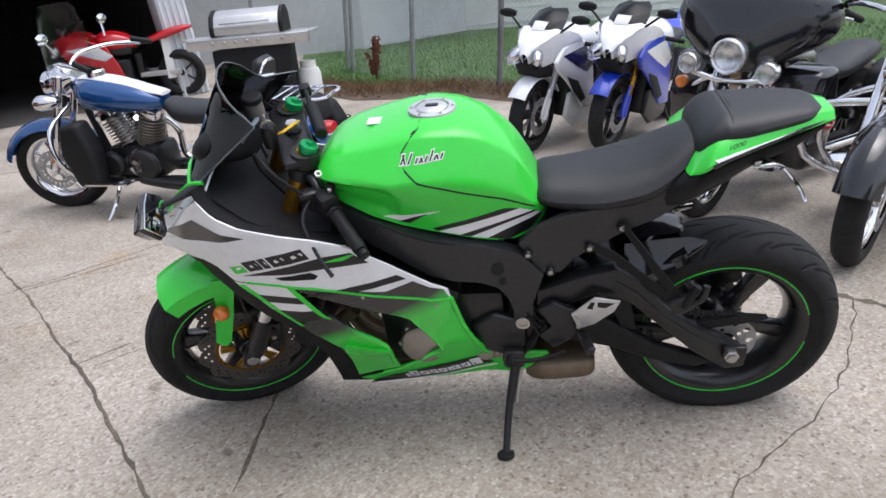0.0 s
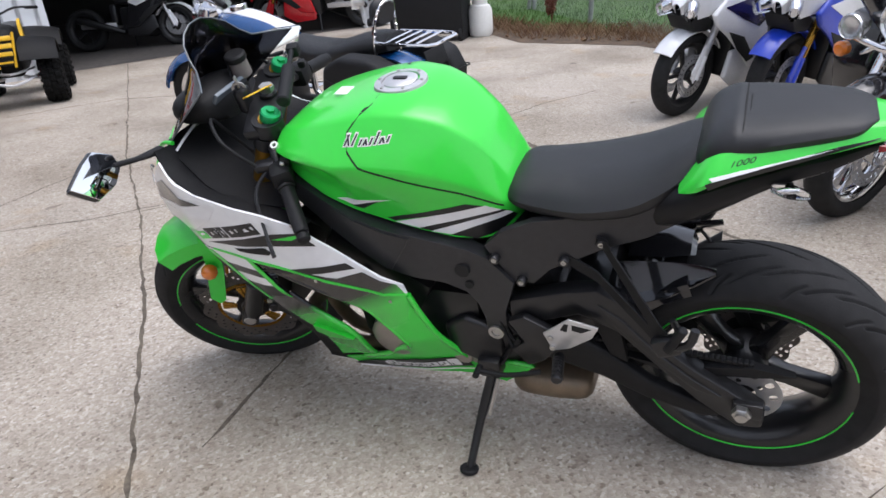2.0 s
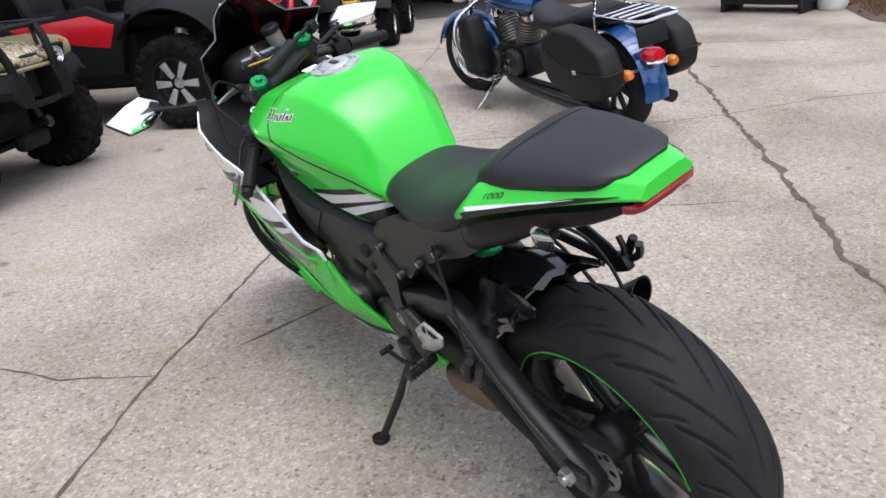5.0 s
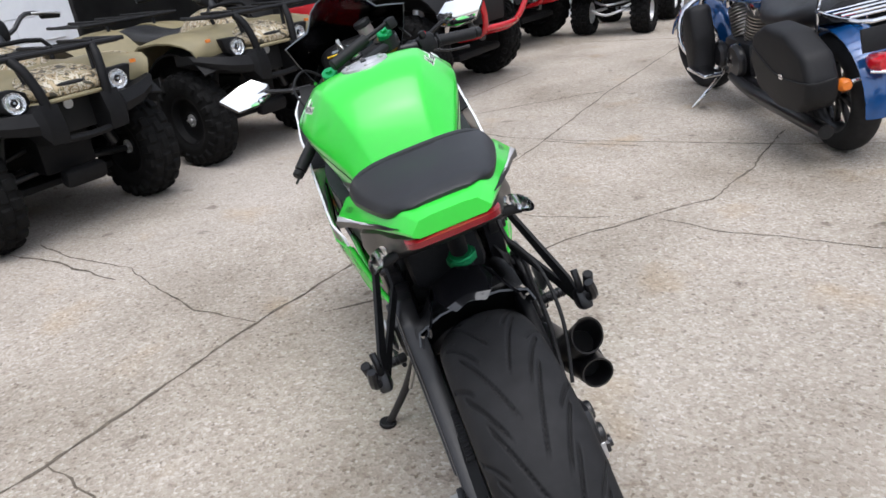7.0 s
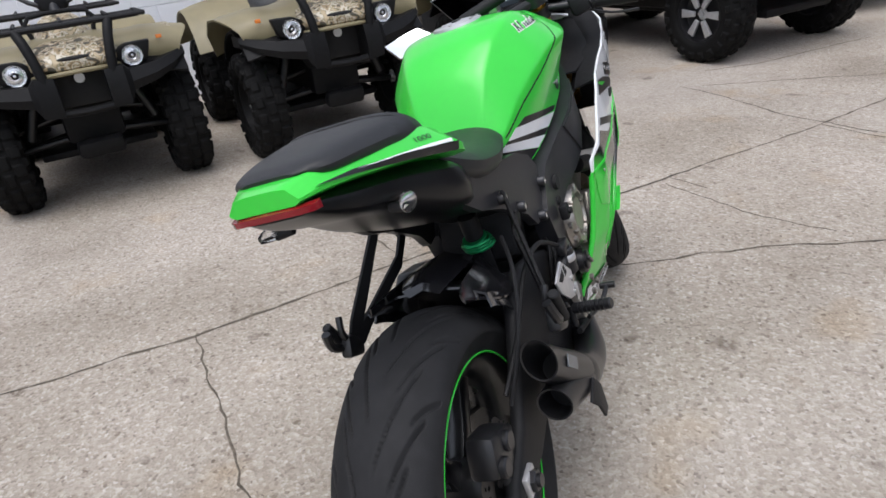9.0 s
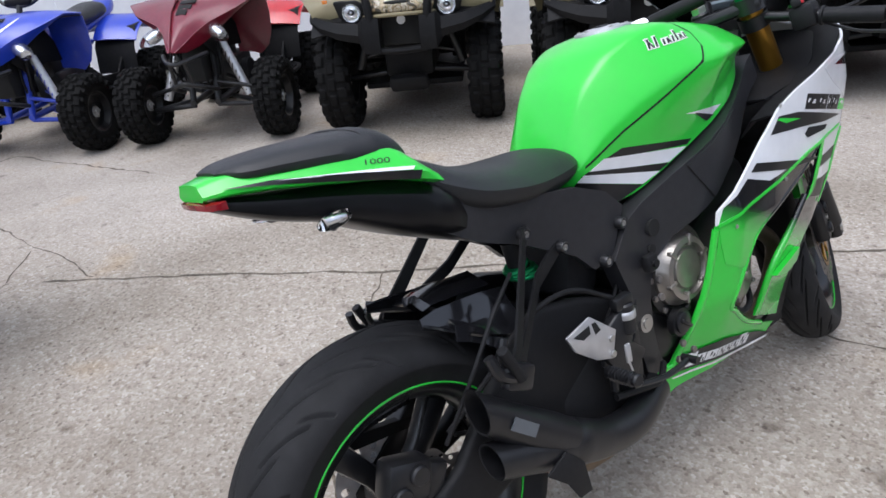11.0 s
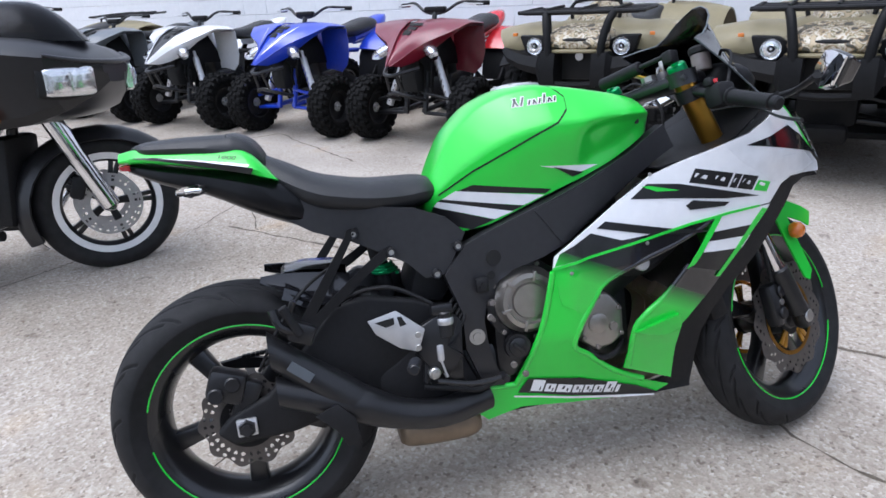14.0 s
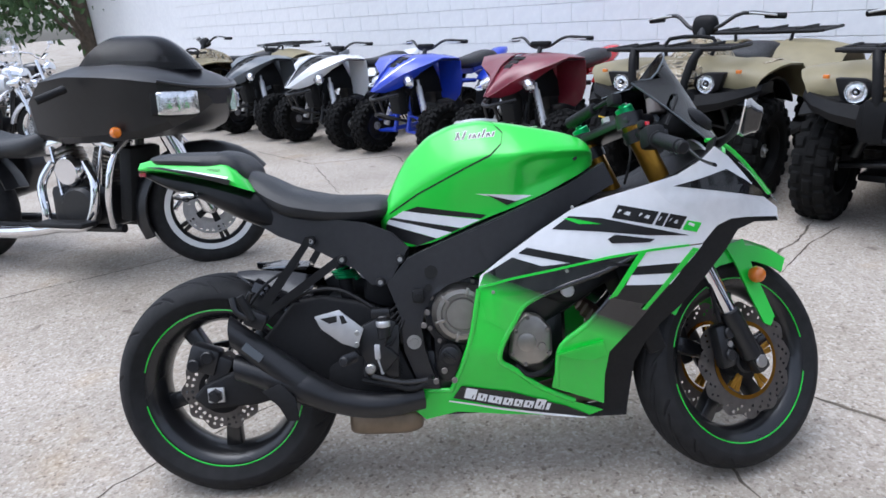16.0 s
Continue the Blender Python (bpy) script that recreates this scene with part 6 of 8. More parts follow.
# ---- quads and side-by-sides along the wall ----
def knobby(R, half, lugs, rows=3, lug_h=0.018, rim=0.15, nb=44):
    """A balloon tyre with moulded block tread, axle along y; one skin."""
    c = R - lug_h
    prof = [(rim, half * .75), (rim + .03, half * .97), (R * .78, half * .985), (R * .90, half * .90), (c * .985, half * .72), (c, half * .4), (c * 1.004, 0)]
    prof = np.array(prof + [(r, -y) for r, y in prof[-2::-1]])
    arc = np.concatenate([[0], np.cumsum(np.hypot(*np.diff(prof, axis=0).T))])
    st = np.linspace(0, arc[-1], nb)
    pr, py = np.interp(st, arc, prof[:, 0]), np.interp(st, arc, prof[:, 1])
    dr, dy = np.gradient(pr), np.gradient(py)
    ln = np.hypot(dr, dy)
    nr, ny = -dy / ln, dr / ln
    u = st / arc[-1]
    na = lugs * 10
    verts, faces = [], []
    for i in range(na):
        a = 2 * math.pi * i / na
        for j in range(nb):
            t = (u[j] - .17) / .66
            h = 0.0
            if 0 <= t <= 1:
                k = min(rows + 1, int(t * (rows + 2)))
                f = t * (rows + 2) - k
                w = (i / 10 + .5 * (k % 2) + .16 * (abs(t - .5) * 2)) % 1.0
                edge = k in (0, rows + 1)
                if .14 < f < .90 and w < (.50 if edge else .62):
                    h = lug_h
            r, y = pr[j] + nr[j] * h, py[j] + ny[j] * h
            verts.append((r * math.cos(a), y, r * math.sin(a)))
    for i in range(na):
        k = (i + 1) % na
        for j in range(nb - 1):
            faces.append((i * nb + j, i * nb + j + 1, k * nb + j + 1, k * nb + j))
    me = bpy.data.meshes.new("tread")
    me.from_pydata(verts, [], faces)
    bm = bmesh.new()
    bm.from_mesh(me)
    bpy.data.meshes.remove(me)
    return bm


def quad_wheel(parent, at, R, half, rim_mat, tyre_mat, lugs=20, rows=4, rim=.15, turn=0, cache={}):
    w = new("wheel")
    w.parent = parent
    w.matrix_basis = pose(*at, 0, 0, turn)
    key = (R, half, lugs, rows)
    if key not in cache:
        t = part("tyre", knobby(R, half, lugs, rows, .013 if R > .3 else .015, rim), tyre_mat, w)
        cache[key] = t.data
    else:
        t = new("tyre", cache[key])
        t.parent = w
    r = part("rim", lathe([(rim + .008, half * .80), (rim - .006, half * .78), (rim - .02, half * .3), (rim - .05, half * .18), (.05, half * .30), (.045, half * .42), (0, half * .42),
                           (0, -half * .42), (.045, -half * .42), (.05, -half * .30), (rim - .05, -half * .18), (rim - .02, -half * .3), (rim - .006, -half * .78), (rim + .008, -half * .80)], 28), rim_mat, w)
    for s in (1, -1):
        hb = part("hub", lathe([(0, .016), (.014, .016), (.018, .006), (.040, .004), (.042, -.01)], 20, (0, s * half * .42, 0), (0, 0, 0 if s > 0 else 180)), ALU, w)
        bolt_set("wheel_nut", [(.032 * math.cos(k * 1.571), s * (half * .42 + .004), .032 * math.sin(k * 1.571)) for k in range(4)], .008, .012, s, STEEL, hb)
    return w


def rack(parent, x0, x1, y, z, mat=None):
    """A tubular luggage rack of separate bars."""
    mat = mat or MATTE
    part("rack_rim", tube([(x0, -y, z), (x0 + .03, -y - .02, z), (x1 - .03, -y - .02, z), (x1, -y, z), (x1 + .01, 0, z), (x1, y, z), (x1 - .03, y + .02, z), (x0 + .03, y + .02, z), (x0, y, z)], .0115, 8, 3), mat, parent)
    for k in range(4):
        x = x0 + (x1 - x0) * k / 3
        part("rack_bar", tube([(x, -y, z - .005), (x, 0, z - .008), (x, y, z - .005)], .010, 8, 2), mat, parent)
    for k in range(3):
        yy = -y * .6 + y * .6 * k
        part("rack_bar", tube([(x0, yy, z + .012), ((x0 + x1) / 2, yy, z + .014), (x1, yy, z + .012)], .009, 8, 2), mat, parent)
    for s in (1, -1):
        part("rack_leg", tube([(x1 - .02, s * y * .55, z), (x1 + .01, s * y * .5, z - .12)], .012, 8, 1), mat, parent)


def fender(x_c, y_in, y_out, z_c, R, a0, a1, drop=0.05, thick=.012):
    """An arched mudguard, from its inner to its outer edge."""
    rows = []
    for a in np.radians(np.linspace(a0, a1, 14)):
        ring = []
        for k in range(6):
            t = k / 5
            y = y_in + (y_out - y_in) * t
            rr = R * (1 - .02 * t) - drop * t ** 2.5
            ring.append((x_c + rr * math.cos(a) * 1.08, y, z_c + rr * math.sin(a)))
        rows.append(ring)
    b = loft(rows, closed=False, caps=False)
    bmesh.ops.solidify(b, geom=b.faces[:], thickness=thick)
    return b


def headlamp(parent, at, r, label="round clear headlamp", squash=1.0, yaw=0):
    h = part("headlamp", moved(lathe([(0, -.010), (r * .3, -.009), (r * .45, -.003), (r * .7, -.006), (r * .93, .003), (r, .004), (r, -.03), (0, -.05)], 11), pose(*at, 0, 0, -90 + yaw)), LAMPSILVER, parent, label)
    part("bulb", moved(lathe([(0, .006), (r * .13, .003), (r * .15, -.012)], 10), pose(*at, 0, 0, -90 + yaw)), CHROME, h)
    part("lens", moved(lathe([(0, .020), (r * .5, .017), (r * .94, .008)], 24), pose(*at, 0, 0, -90 + yaw)), CLEAR, h)
    return h


def utility_quad(m, label):
    q = thing("utility_quad", label, "quad bike", m, "parked utility quads")
    for x, yh in ((0, .46), (-1.28, .45)):
        for s in (1, -1):
            quad_wheel(q, (x, s * yh, .305), .315, .098 if x == 0 else .120, MOULDED, DUSTRUBBER, 20, 3, .16)
    for s in (1, -1):
        part("rear_fender", fender(-1.28, s * .16, s * .60, .42, .48, 22, 158, .05), TAN, q, "desert tan rear fender")
        part("fender_liner_and_shade", fender(.0, s * .20, s * .535, .41, .425, 40, 150, .05), MOULDED, q)
        wing = loft([[(x0, s * y, z0), (x1, s * y, z0 + .015), (x1 + .012, s * y, (z0 + z1) / 2), (x1 - .02, s * y, z1), (x0, s * y, z1)] for y, x0, x1, z0, z1 in ((.115, .29, .425, .53, .735), (.205, .28, .435, .54, .745), (.235, .27, .405, .595, .715), (.36, .22, .375, .62, .725), (.47, .13, .32, .660, .745), (.545, .05, .22, .70, .762))])
        part("bumper_wing", wing, MOULDED, q, "black plastic bumper wing", crisp=30)
        headlamp(q, (.338, s * .272, .772), .052)
        part("lamp_surround", moved(prism([(s * .185, .80), (s * .25, .832), (s * .375, .835), (s * .345, .74), (s * .27, .705), (s * .20, .72)], -.330, -.27, .010), pose(0, 0, 0, 0, 0, 90)), MOULDED, q)
        part("marker", box(.02, .03, .02, (.27, s * .43, .835), .004), ORANGE, q)
        part("front_arm", join(cyl(.018, (.02, s * .12, .33), (.0, s * .40, .30), 10), cyl(.018, (-.12, s * .12, .33), (.0, s * .40, .30), 10), cyl(.014, (.0, s * .12, .46), (.0, s * .40, .40), 10)), SATIN, q)
        part("shock", join(cyl(.030, (.03, s * .33, .36), (.0, s * .20, .70), 14)), SATIN, q)
        part("bumper_tube", tube([(.395, s * .16, .70), (.385, s * .17, .80), (.35, s * .19, .90), (.30, s * .21, .955)], .024, 10, 4), MOULDED, q, "black bumper bar")
        part("floor_board", box(.42, .26, .04, (-.62, s * .36, .36), .012), MOULDED, q)
    shell = loft([[(x + fx * abs(y) ** 1.5, y * w, zc - (zc - ze) * abs(y) ** p - .012 * (abs(abs(y) - .45) < .1)) for y in np.linspace(-1, 1, 17)] for x, fx, w, zc, ze, p in
                  ((-.46, -.02, .56, .70, .60, 2.0), (-.38, -.02, .60, .82, .74, 2.2), (-.22, 0, .61, .885, .835, 2.4), (-.02, .0, .61, .90, .855, 2.6), (.12, .0, .60, .892, .85, 2.6), (.22, -.02, .57, .875, .825, 2.6), (.285, -.05, .54, .845, .79, 2.4), (.312, -.07, .52, .80, .745, 2.2), (.318, -.085, .50, .77, .72, 2.0))], closed=False, caps=False)
    bmesh.ops.solidify(shell, geom=shell.faces[:], thickness=.012)
    part("front_cowl", shell, TAN, q, "desert tan moulded front cowl")
    part("nose", body([(.0, .21, .74, .888, 3.2, .1), (.16, .235, .74, .888, 3.2, .1), (.28, .225, .742, .868, 3.2, .12), (.355, .185, .75, .835, 3.2, .12), (.39, .12, .765, .80, 3, .1)], 24, 3), CAMO, q, "camouflage-print nose panel")
    part("nose_lip", tube([(.27, -.235, .742), (.345, -.185, .742), (.392, -.10, .748), (.402, 0, .750), (.392, .10, .748), (.345, .185, .742), (.27, .235, .742)], .011, 8, 4), TAN, q)
    part("nose_slot", moved(body([(-.075, .004, -.004, .004, 2, 0), (-.04, .014, -.012, .010, 2, 0), (.04, .014, -.012, .010, 2, 0), (.075, .004, -.004, .004, 2, 0)], 12, 3), pose(.375, 0, .812, 0, 0, 90)), DARKGAP, q)
    part("fender_print", tube([(-.18, .50, .862), (-.02, .52, .872), (.12, .51, .862)], .012, 8, 3, .4), CAMO, q)
    part("grab_bar", tube([(.0, -.15, .90), (-.03, -.14, 1.0), (-.03, .14, 1.0), (.0, .15, .90)], .012, 8, 3), MOULDED, q)
    part("grille", box(.03, .40, .18, (.27, 0, .655), .012), DARKGAP, q)
    part("badge", cyl(.025, (.287, 0, .705), (.293, 0, .705), 18), ALU, q)
    part("skid_plate", box(.08, .24, .10, (.22, 0, .33), .03, (0, 14, 0)), MOULDED, q, "black front skid plate")
    part("bumper_bar", tube([(.40, .14, .56), (.42, 0, .555), (.40, -.14, .56)], .019, 8, 3), MOULDED, q)
    part("tank_cover", body([(-.55, .10, .62, .84, 3, .1), (-.40, .15, .60, .94, 3, .2), (-.20, .17, .60, 1.0, 3, .25), (-.02, .15, .62, .96, 3, .2), (.10, .17, .62, .88, 3, .1)], 22, 3), CAMO, q, "camouflage-print tank cover")
    part("chassis", box(1.5, .30, .22, (-.62, 0, .42), .03), MOULDED, q)
    # unseen plate added to block sky light from the ground underneath
    part("belly_shade_plate", box(1.20, .62, .04, (-.62, 0, .27), .012), MOULDED, q)
    part("inner_guard", box(.10, .84, .34, (-.34, 0, .56), .03), MOULDED, q)
    part("engine", join(box(.5, .36, .26, (-.55, 0, .50), .05), cyl(.11, (-.5, .12, .46), (-.5, .24, .46), 20)), SATIN, q)
    part("seat", body([(-1.30, .12, .80, .86, 3, .1), (-1.15, .16, .76, .90, 3, .15), (-.80, .16, .74, .86, 3, .15), (-.52, .11, .76, .88, 3, .15), (-.45, .06, .80, .88, 3, .1)], 20, 3), VINYL, q, "black vinyl seat")
    part("rear_body", body([(-1.62, .18, .70, .80, 3, .1), (-1.40, .26, .66, .88, 3, .1), (-1.1, .26, .66, .86, 3, .1), (-.9, .17, .66, .80, 3, .1)], 18, 3), TAN, q)
    rack(q, -.02, .30, .36, .965)
    rack(q, -1.70, -1.20, .38, .955)
    part("handlebar", tube([(-.34, -.42, 1.10), (-.26, -.22, 1.13), (-.20, -.08, 1.05), (-.20, .08, 1.05), (-.26, .22, 1.13), (-.34, .42, 1.10)], .012, 10, 4), SATIN, q)
    part("bar_cover", body([(-.27, .05, 1.03, 1.09, 3.4, .1), (-.23, .085, 1.01, 1.13, 3.4, .1), (-.185, .07, 1.0, 1.11, 3.4, .1), (-.17, .04, 1.0, 1.06, 3, .1)], 16, 3), MOULDED, q, "black handlebar pod")
    part("steering_column", cyl(.03, (-.12, 0, .90), (-.2, 0, 1.05), 12), SATIN, q)
    for s in (1, -1):
        part("grip", cyl(.018, (-.315, s * .33, 1.108), (-.345, s * .45, 1.10), 12, bevel=.004), MOULDED, q)
        part("lever", tube([(-.27, s * .25, 1.13), (-.24, s * .32, 1.125), (-.27, s * .42, 1.11)], .006, 8, 3), ALU, q)
    for ob in q.children:
        if not ob.name.startswith(("wheel", "front_arm", "shock", "chassis")):
            ob.location.z -= .035
    return q


def sport_quad(m, label, paint, accent, arms, rear_paint=None, inn=1.0, flash=False):
    q = thing("sport_quad", label, "quad bike", m, "parked sport quads")
    for s in (1, -1):
        quad_wheel(q, (0, s * .485, .262), .268, .09, SATIN, DUSTRUBBER, 22, 4, .135)
        quad_wheel(q, (-1.24, s * .43, .245), .25, .125, SATIN, DUSTRUBBER, 20, 4, .12)
        part("upper_arm", join(cyl(.014, (.04, s * .10, .40), (.0, s * .40, .33), 10), cyl(.014, (-.16, s * .10, .40), (.0, s * .40, .33), 10)), arms, q)
        part("lower_arm", join(cyl(.016, (.06, s * .08, .25), (.0, s * .41, .22), 10), cyl(.016, (-.20, s * .08, .25), (.0, s * .41, .22), 10)), arms, q)
        part("shock", join(cyl(.030, (-.0, s * .30, .29), (-.06, s * .15, .66), 14), cyl(.016, (-.05, s * .17, .6), (-.065, s * .14, .72), 10)), ALU, q)
        sp = [(-.012 + .0 * k + .034 * math.cos(k * .8) - .0008 * k, s * (.285 - .0022 * k) + .012 * math.sin(k * .8), .32 + .0052 * k + .03 * math.sin(k * .8)) for k in range(56)]
        part("spring", tube(sp, .006, 6, 1), arms, q)
        edge = [((.400, .004, .672), (.390, .018, .664)), ((.325, .020, .732), (.312, .058, .700)), ((.225, .042, .802), (.205, .108, .756)), ((.10, .070, .876), (.120, .175, .802)), ((-.06, .095, .930), (.030, .345, .868)), ((-.20, .115, .945), (-.11, .440, .922)), ((-.36, .125, .925), (-.34, .432, .895))]
        edge = [((a[0], a[1] * inn, a[2]), b) for a, b in edge]
        fb = loft([[(a[0] + (b[0] - a[0]) * t, s * (a[1] + (b[1] - a[1]) * t), a[2] + (b[2] - a[2]) * t + .010 * math.sin(math.pi * t) * min(1, k / 2)) for t in (0, .3, .5, .7, 1)] for k, (a, b) in enumerate(edge)], closed=False, caps=False)
        bmesh.ops.solidify(fb, geom=fb.faces[:], thickness=.008)
        part("front_fender", fb, paint, q, "sharp moulded beak and fender")
        # black sheet added below the fender to paint the shade underneath it
        liner = loft([[(a[0] + (b[0] - a[0]) * t - .012, s * (a[1] + (b[1] - a[1]) * t) * .98, a[2] + (b[2] - a[2]) * t - .022) for t in (0, .5, 1)] for a, b in edge], closed=False, caps=False)
        bmesh.ops.solidify(liner, geom=liner.faces[:], thickness=.005)
        part("fender_liner_and_shade", liner, MOULDED, q)
        cheek = loft([[(b[0], s * b[1], b[2]), (b[0] - .012, s * (b[1] * .97), b[2] - d * .5), (b[0] - .03, s * b[1] * .86, b[2] - d)] for (a, b), d in zip(edge, (.004, .055, .095, .10, .05, .03, .02))], closed=False, caps=False)
        bmesh.ops.solidify(cheek, geom=cheek.faces[:], thickness=.006)
        part("fender_cheek", cheek, paint, q, "moulded lower cheek of the beak")
        gs = not flash or loft([[(a[0] + (b[0] - a[0]) * t, s * (a[1] + (b[1] - a[1]) * t), a[2] + (b[2] - a[2]) * t + .010 * math.sin(math.pi * t) + .004) for t in (.30, .34 + w)] for (a, b), w in ((edge[1], .0), (edge[2], .16), (edge[3], .10), (edge[4], .0))], closed=False, caps=False)
        if flash:
            part("graphic", gs, accent, q, "white flash graphic")
        bk = loft([[(-.345 - .03 * t - .05 * (.9 - z) , s * (.15 + (w - .15) * t), z - .03 * t * t) for t in (0, .33, .66, 1)] for z, w in ((.90, .415), (.80, .42), (.68, .41), (.58, .37), (.52, .30))], closed=False, caps=False)
        bmesh.ops.solidify(bk, geom=bk.faces[:], thickness=.007)
        part("fender_back", bk, paint, q, "upright back panel of the wheel arch")
        cs = loft([[(x, s * y, z) for x, y, z in ring] for ring in (((.10, .10, .66), (.06, .13, .60), (.0, .13, .55)), ((-.08, .13, .80), (-.12, .17, .70), (-.16, .17, .60)), ((-.26, .14, .86), (-.30, .19, .72), (-.34, .18, .58)))], closed=False, caps=False)
        bmesh.ops.solidify(cs, geom=cs.faces[:], thickness=.006)
        part("side_shroud", cs, MOULDED, q)
        part("rear_fender", fender(-1.24, s * .12, s * .46, .36, .42, 40, 140, .04), rear_paint or paint, q)
        hl = part("headlamp", moved(body([(-.06, .02, -.02, .03, 2.5, 0), (0, .045, -.032, .035, 2.5, 0), (.06, .03, -.03, .022, 2.5, 0), (.09, .01, -.015, .0, 2.5, 0)], 16, 3), pose(.120, s * .215, .735, 0, 20, s * 52) @ Matrix.Scale(1.25, 4)), CLEAR, q, "slanted clear headlamp")
        part("reflector", moved(body([(-.05, .015, -.015, .02, 2.5, 0), (0, .03, -.022, .025, 2.5, 0), (.05, .02, -.02, .015, 2.5, 0)], 14, 3), pose(.112, s * .213, .735, 0, 20, s * 52) @ Matrix.Scale(1.2, 4)), LAMPSILVER, hl)
        part("heel_guard", prism([(-.36, .30), (-.40, .52), (-.58, .40), (-.80, .38), (-.98, .56), (-1.02, .32)], s * .30 if s > 0 else -.32, s * .32 if s > 0 else -.30, .006), MOULDED, q)
        part("foot_net", box(.52, .26, .012, (-.64, s * .28, .305), .004), MOULDED, q)
        part("rear_guard", loft([[(x, s * y, z) for y in (.10, .26, .44)] for x, z in ((-.88, .36), (-.92, .56), (-1.02, .70), (-1.24, .745))], closed=False, caps=False), MOULDED, q)
        part("nerf_bar", join(tube([(-.25, s * .15, .28), (-.40, s * .40, .30), (-.85, s * .42, .30), (-1.0, s * .18, .30)], .016, 8, 4)), SATIN, q)
        part("grip", cyl(.018, (-.44, s * .32, 1.035), (-.48, s * .42, 1.03), 12, bevel=.004), MOULDED, q)
        part("lever", tube([(-.38, s * .24, 1.04), (-.36, s * .32, 1.035), (-.40, s * .40, 1.03)], .006, 8, 3), ALU, q)
    nb = loft([[(x, y * w * inn, z + .012 * (1 - abs(y))) for y in (-1, -.5, 0, .5, 1)] for x, w, z in ((.388, .012, .662), (.315, .026, .722), (.215, .048, .790), (.09, .075, .862), (-.09, .100, .915), (-.25, .120, .928), (-.35, .128, .912))], closed=False, caps=False)
    bmesh.ops.solidify(nb, geom=nb.faces[:], thickness=.008)
    nose = part("nose", nb, SATIN if inn > 1 else paint, q, "sunken centre panel of the beak")
    for k in range(3):
        part("vent_slot", box(.05, .07 + .02 * k, .006, (.10 - .07 * k, 0, .868 + .024 * k), .002, (0, 36 - 9 * k, 0)), DARKGAP, nose)
    part("radiator", box(.05, .26, .26, (-.03, 0, .56), .012, (0, -14, 0)), MOULDED, q)
    for k in range(6):
        y0 = -.15 + .06 * k
        part("cable", tube([(.02, y0, .66), (.06 + .02 * (k % 2), y0 * 1.2, .52), (.0, y0 * .8, .36)], .008, 6, 4), MOULDED, q)
    part("nose_grille", prism([(-.05, .40), (.12, .42), (.14, .55), (.10, .66), (-.05, .70)], -.07, .07, .02), DARKGAP, q)
    part("bumper", join(tube([(.10, -.12, .36), (.28, -.10, .42), (.32, 0, .45), (.28, .10, .42), (.10, .12, .36)], .015, 8, 4), tube([(.20, -.15, .62), (.36, -.06, .60), (.38, 0, .59), (.36, .06, .60), (.20, .15, .62)], .014, 8, 3), cyl(.012, (.30, -.06, .43), (.36, -.05, .60), 8), cyl(.012, (.30, .06, .43), (.36, .05, .60), 8)), SATIN, q, "tubular front bumper")
    part("frame", join(cyl(.022, (.08, .09, .27), (-.95, .10, .28), 10), cyl(.022, (.08, -.09, .27), (-.95, -.10, .28), 10), cyl(.022, (-.05, .09, .7), (-.9, .10, .62), 10), cyl(.022, (-.05, -.09, .7), (-.9, -.10, .62), 10), cyl(.022, (.06, .09, .27), (-.05, .09, .7), 10), cyl(.022, (.06, -.09, .27), (-.05, -.09, .7), 10)), arms, q)
    part("engine", join(box(.36, .22, .24, (-.52, 0, .38), .04), cyl(.09, (-.5, .08, .36), (-.5, .16, .36), 18), box(.16, .16, .22, (-.42, 0, .56), .02)), SATIN, q)
    part("tank_cover", body([(-.62, .07, .70, .86, 2.8, .1), (-.48, .11, .68, .915, 2.8, .2), (-.34, .13, .68, .935, 2.8, .25), (-.22, .11, .70, .90, 2.8, .2)], 18, 3), paint, q)
    part("seat", body([(-1.30, .08, .80, .86, 3, .1), (-1.18, .13, .77, .90, 3, .15), (-.90, .13, .74, .86, 3, .15), (-.68, .09, .76, .86, 3, .15), (-.55, .05, .80, .90, 3, .1)], 20, 3), VINYL, q, "black vinyl seat")
    part("tail_panel", body([(-1.52, .03, .84, .90, 3, .1), (-1.38, .10, .78, .90, 3, .1), (-1.15, .12, .72, .82, 3, .1), (-.9, .10, .68, .76, 3, .1)], 16, 3), rear_paint or paint, q)
    part("handlebar", join(tube([(-.48, -.40, 1.03), (-.38, -.22, 1.05), (-.33, -.08, .98), (-.33, .08, .98), (-.38, .22, 1.05), (-.48, .40, 1.03)], .012, 10, 4), cyl(.02, (-.26, 0, .84), (-.33, 0, .98), 10)), SATIN, q)
    part("bar_pad", box(.05, .20, .05, (-.335, 0, 1.0), .015), MOULDED, q)
    part("swing_arm", join(cyl(.03, (-.85, .06, .33), (-1.2, .06, .26), 10), cyl(.03, (-.85, -.06, .33), (-1.2, -.06, .26), 10), cyl(.025, (-1.24, -.36, .245), (-1.24, .36, .245), 12)), SATIN, q)
    return q


YAWQ = 42.0
fw = Vector((math.cos(radians(YAWQ)), math.sin(radians(YAWQ))))


def at_front(cx, cy, yaw=YAWQ, back=0.06):
    return pose(cx - back * math.cos(radians(yaw)), cy - back * math.sin(radians(yaw)), 0, 0, 0, yaw)


qa = utility_quad(at_front(-1.47, -0.52, 43), "desert tan utility quad with camouflage nose and black racks")
qb = copy_thing(qa, at_front(-2.28, 0.585, 42))
qc = copy_thing(qa, at_front(-3.34, 1.62, 40))
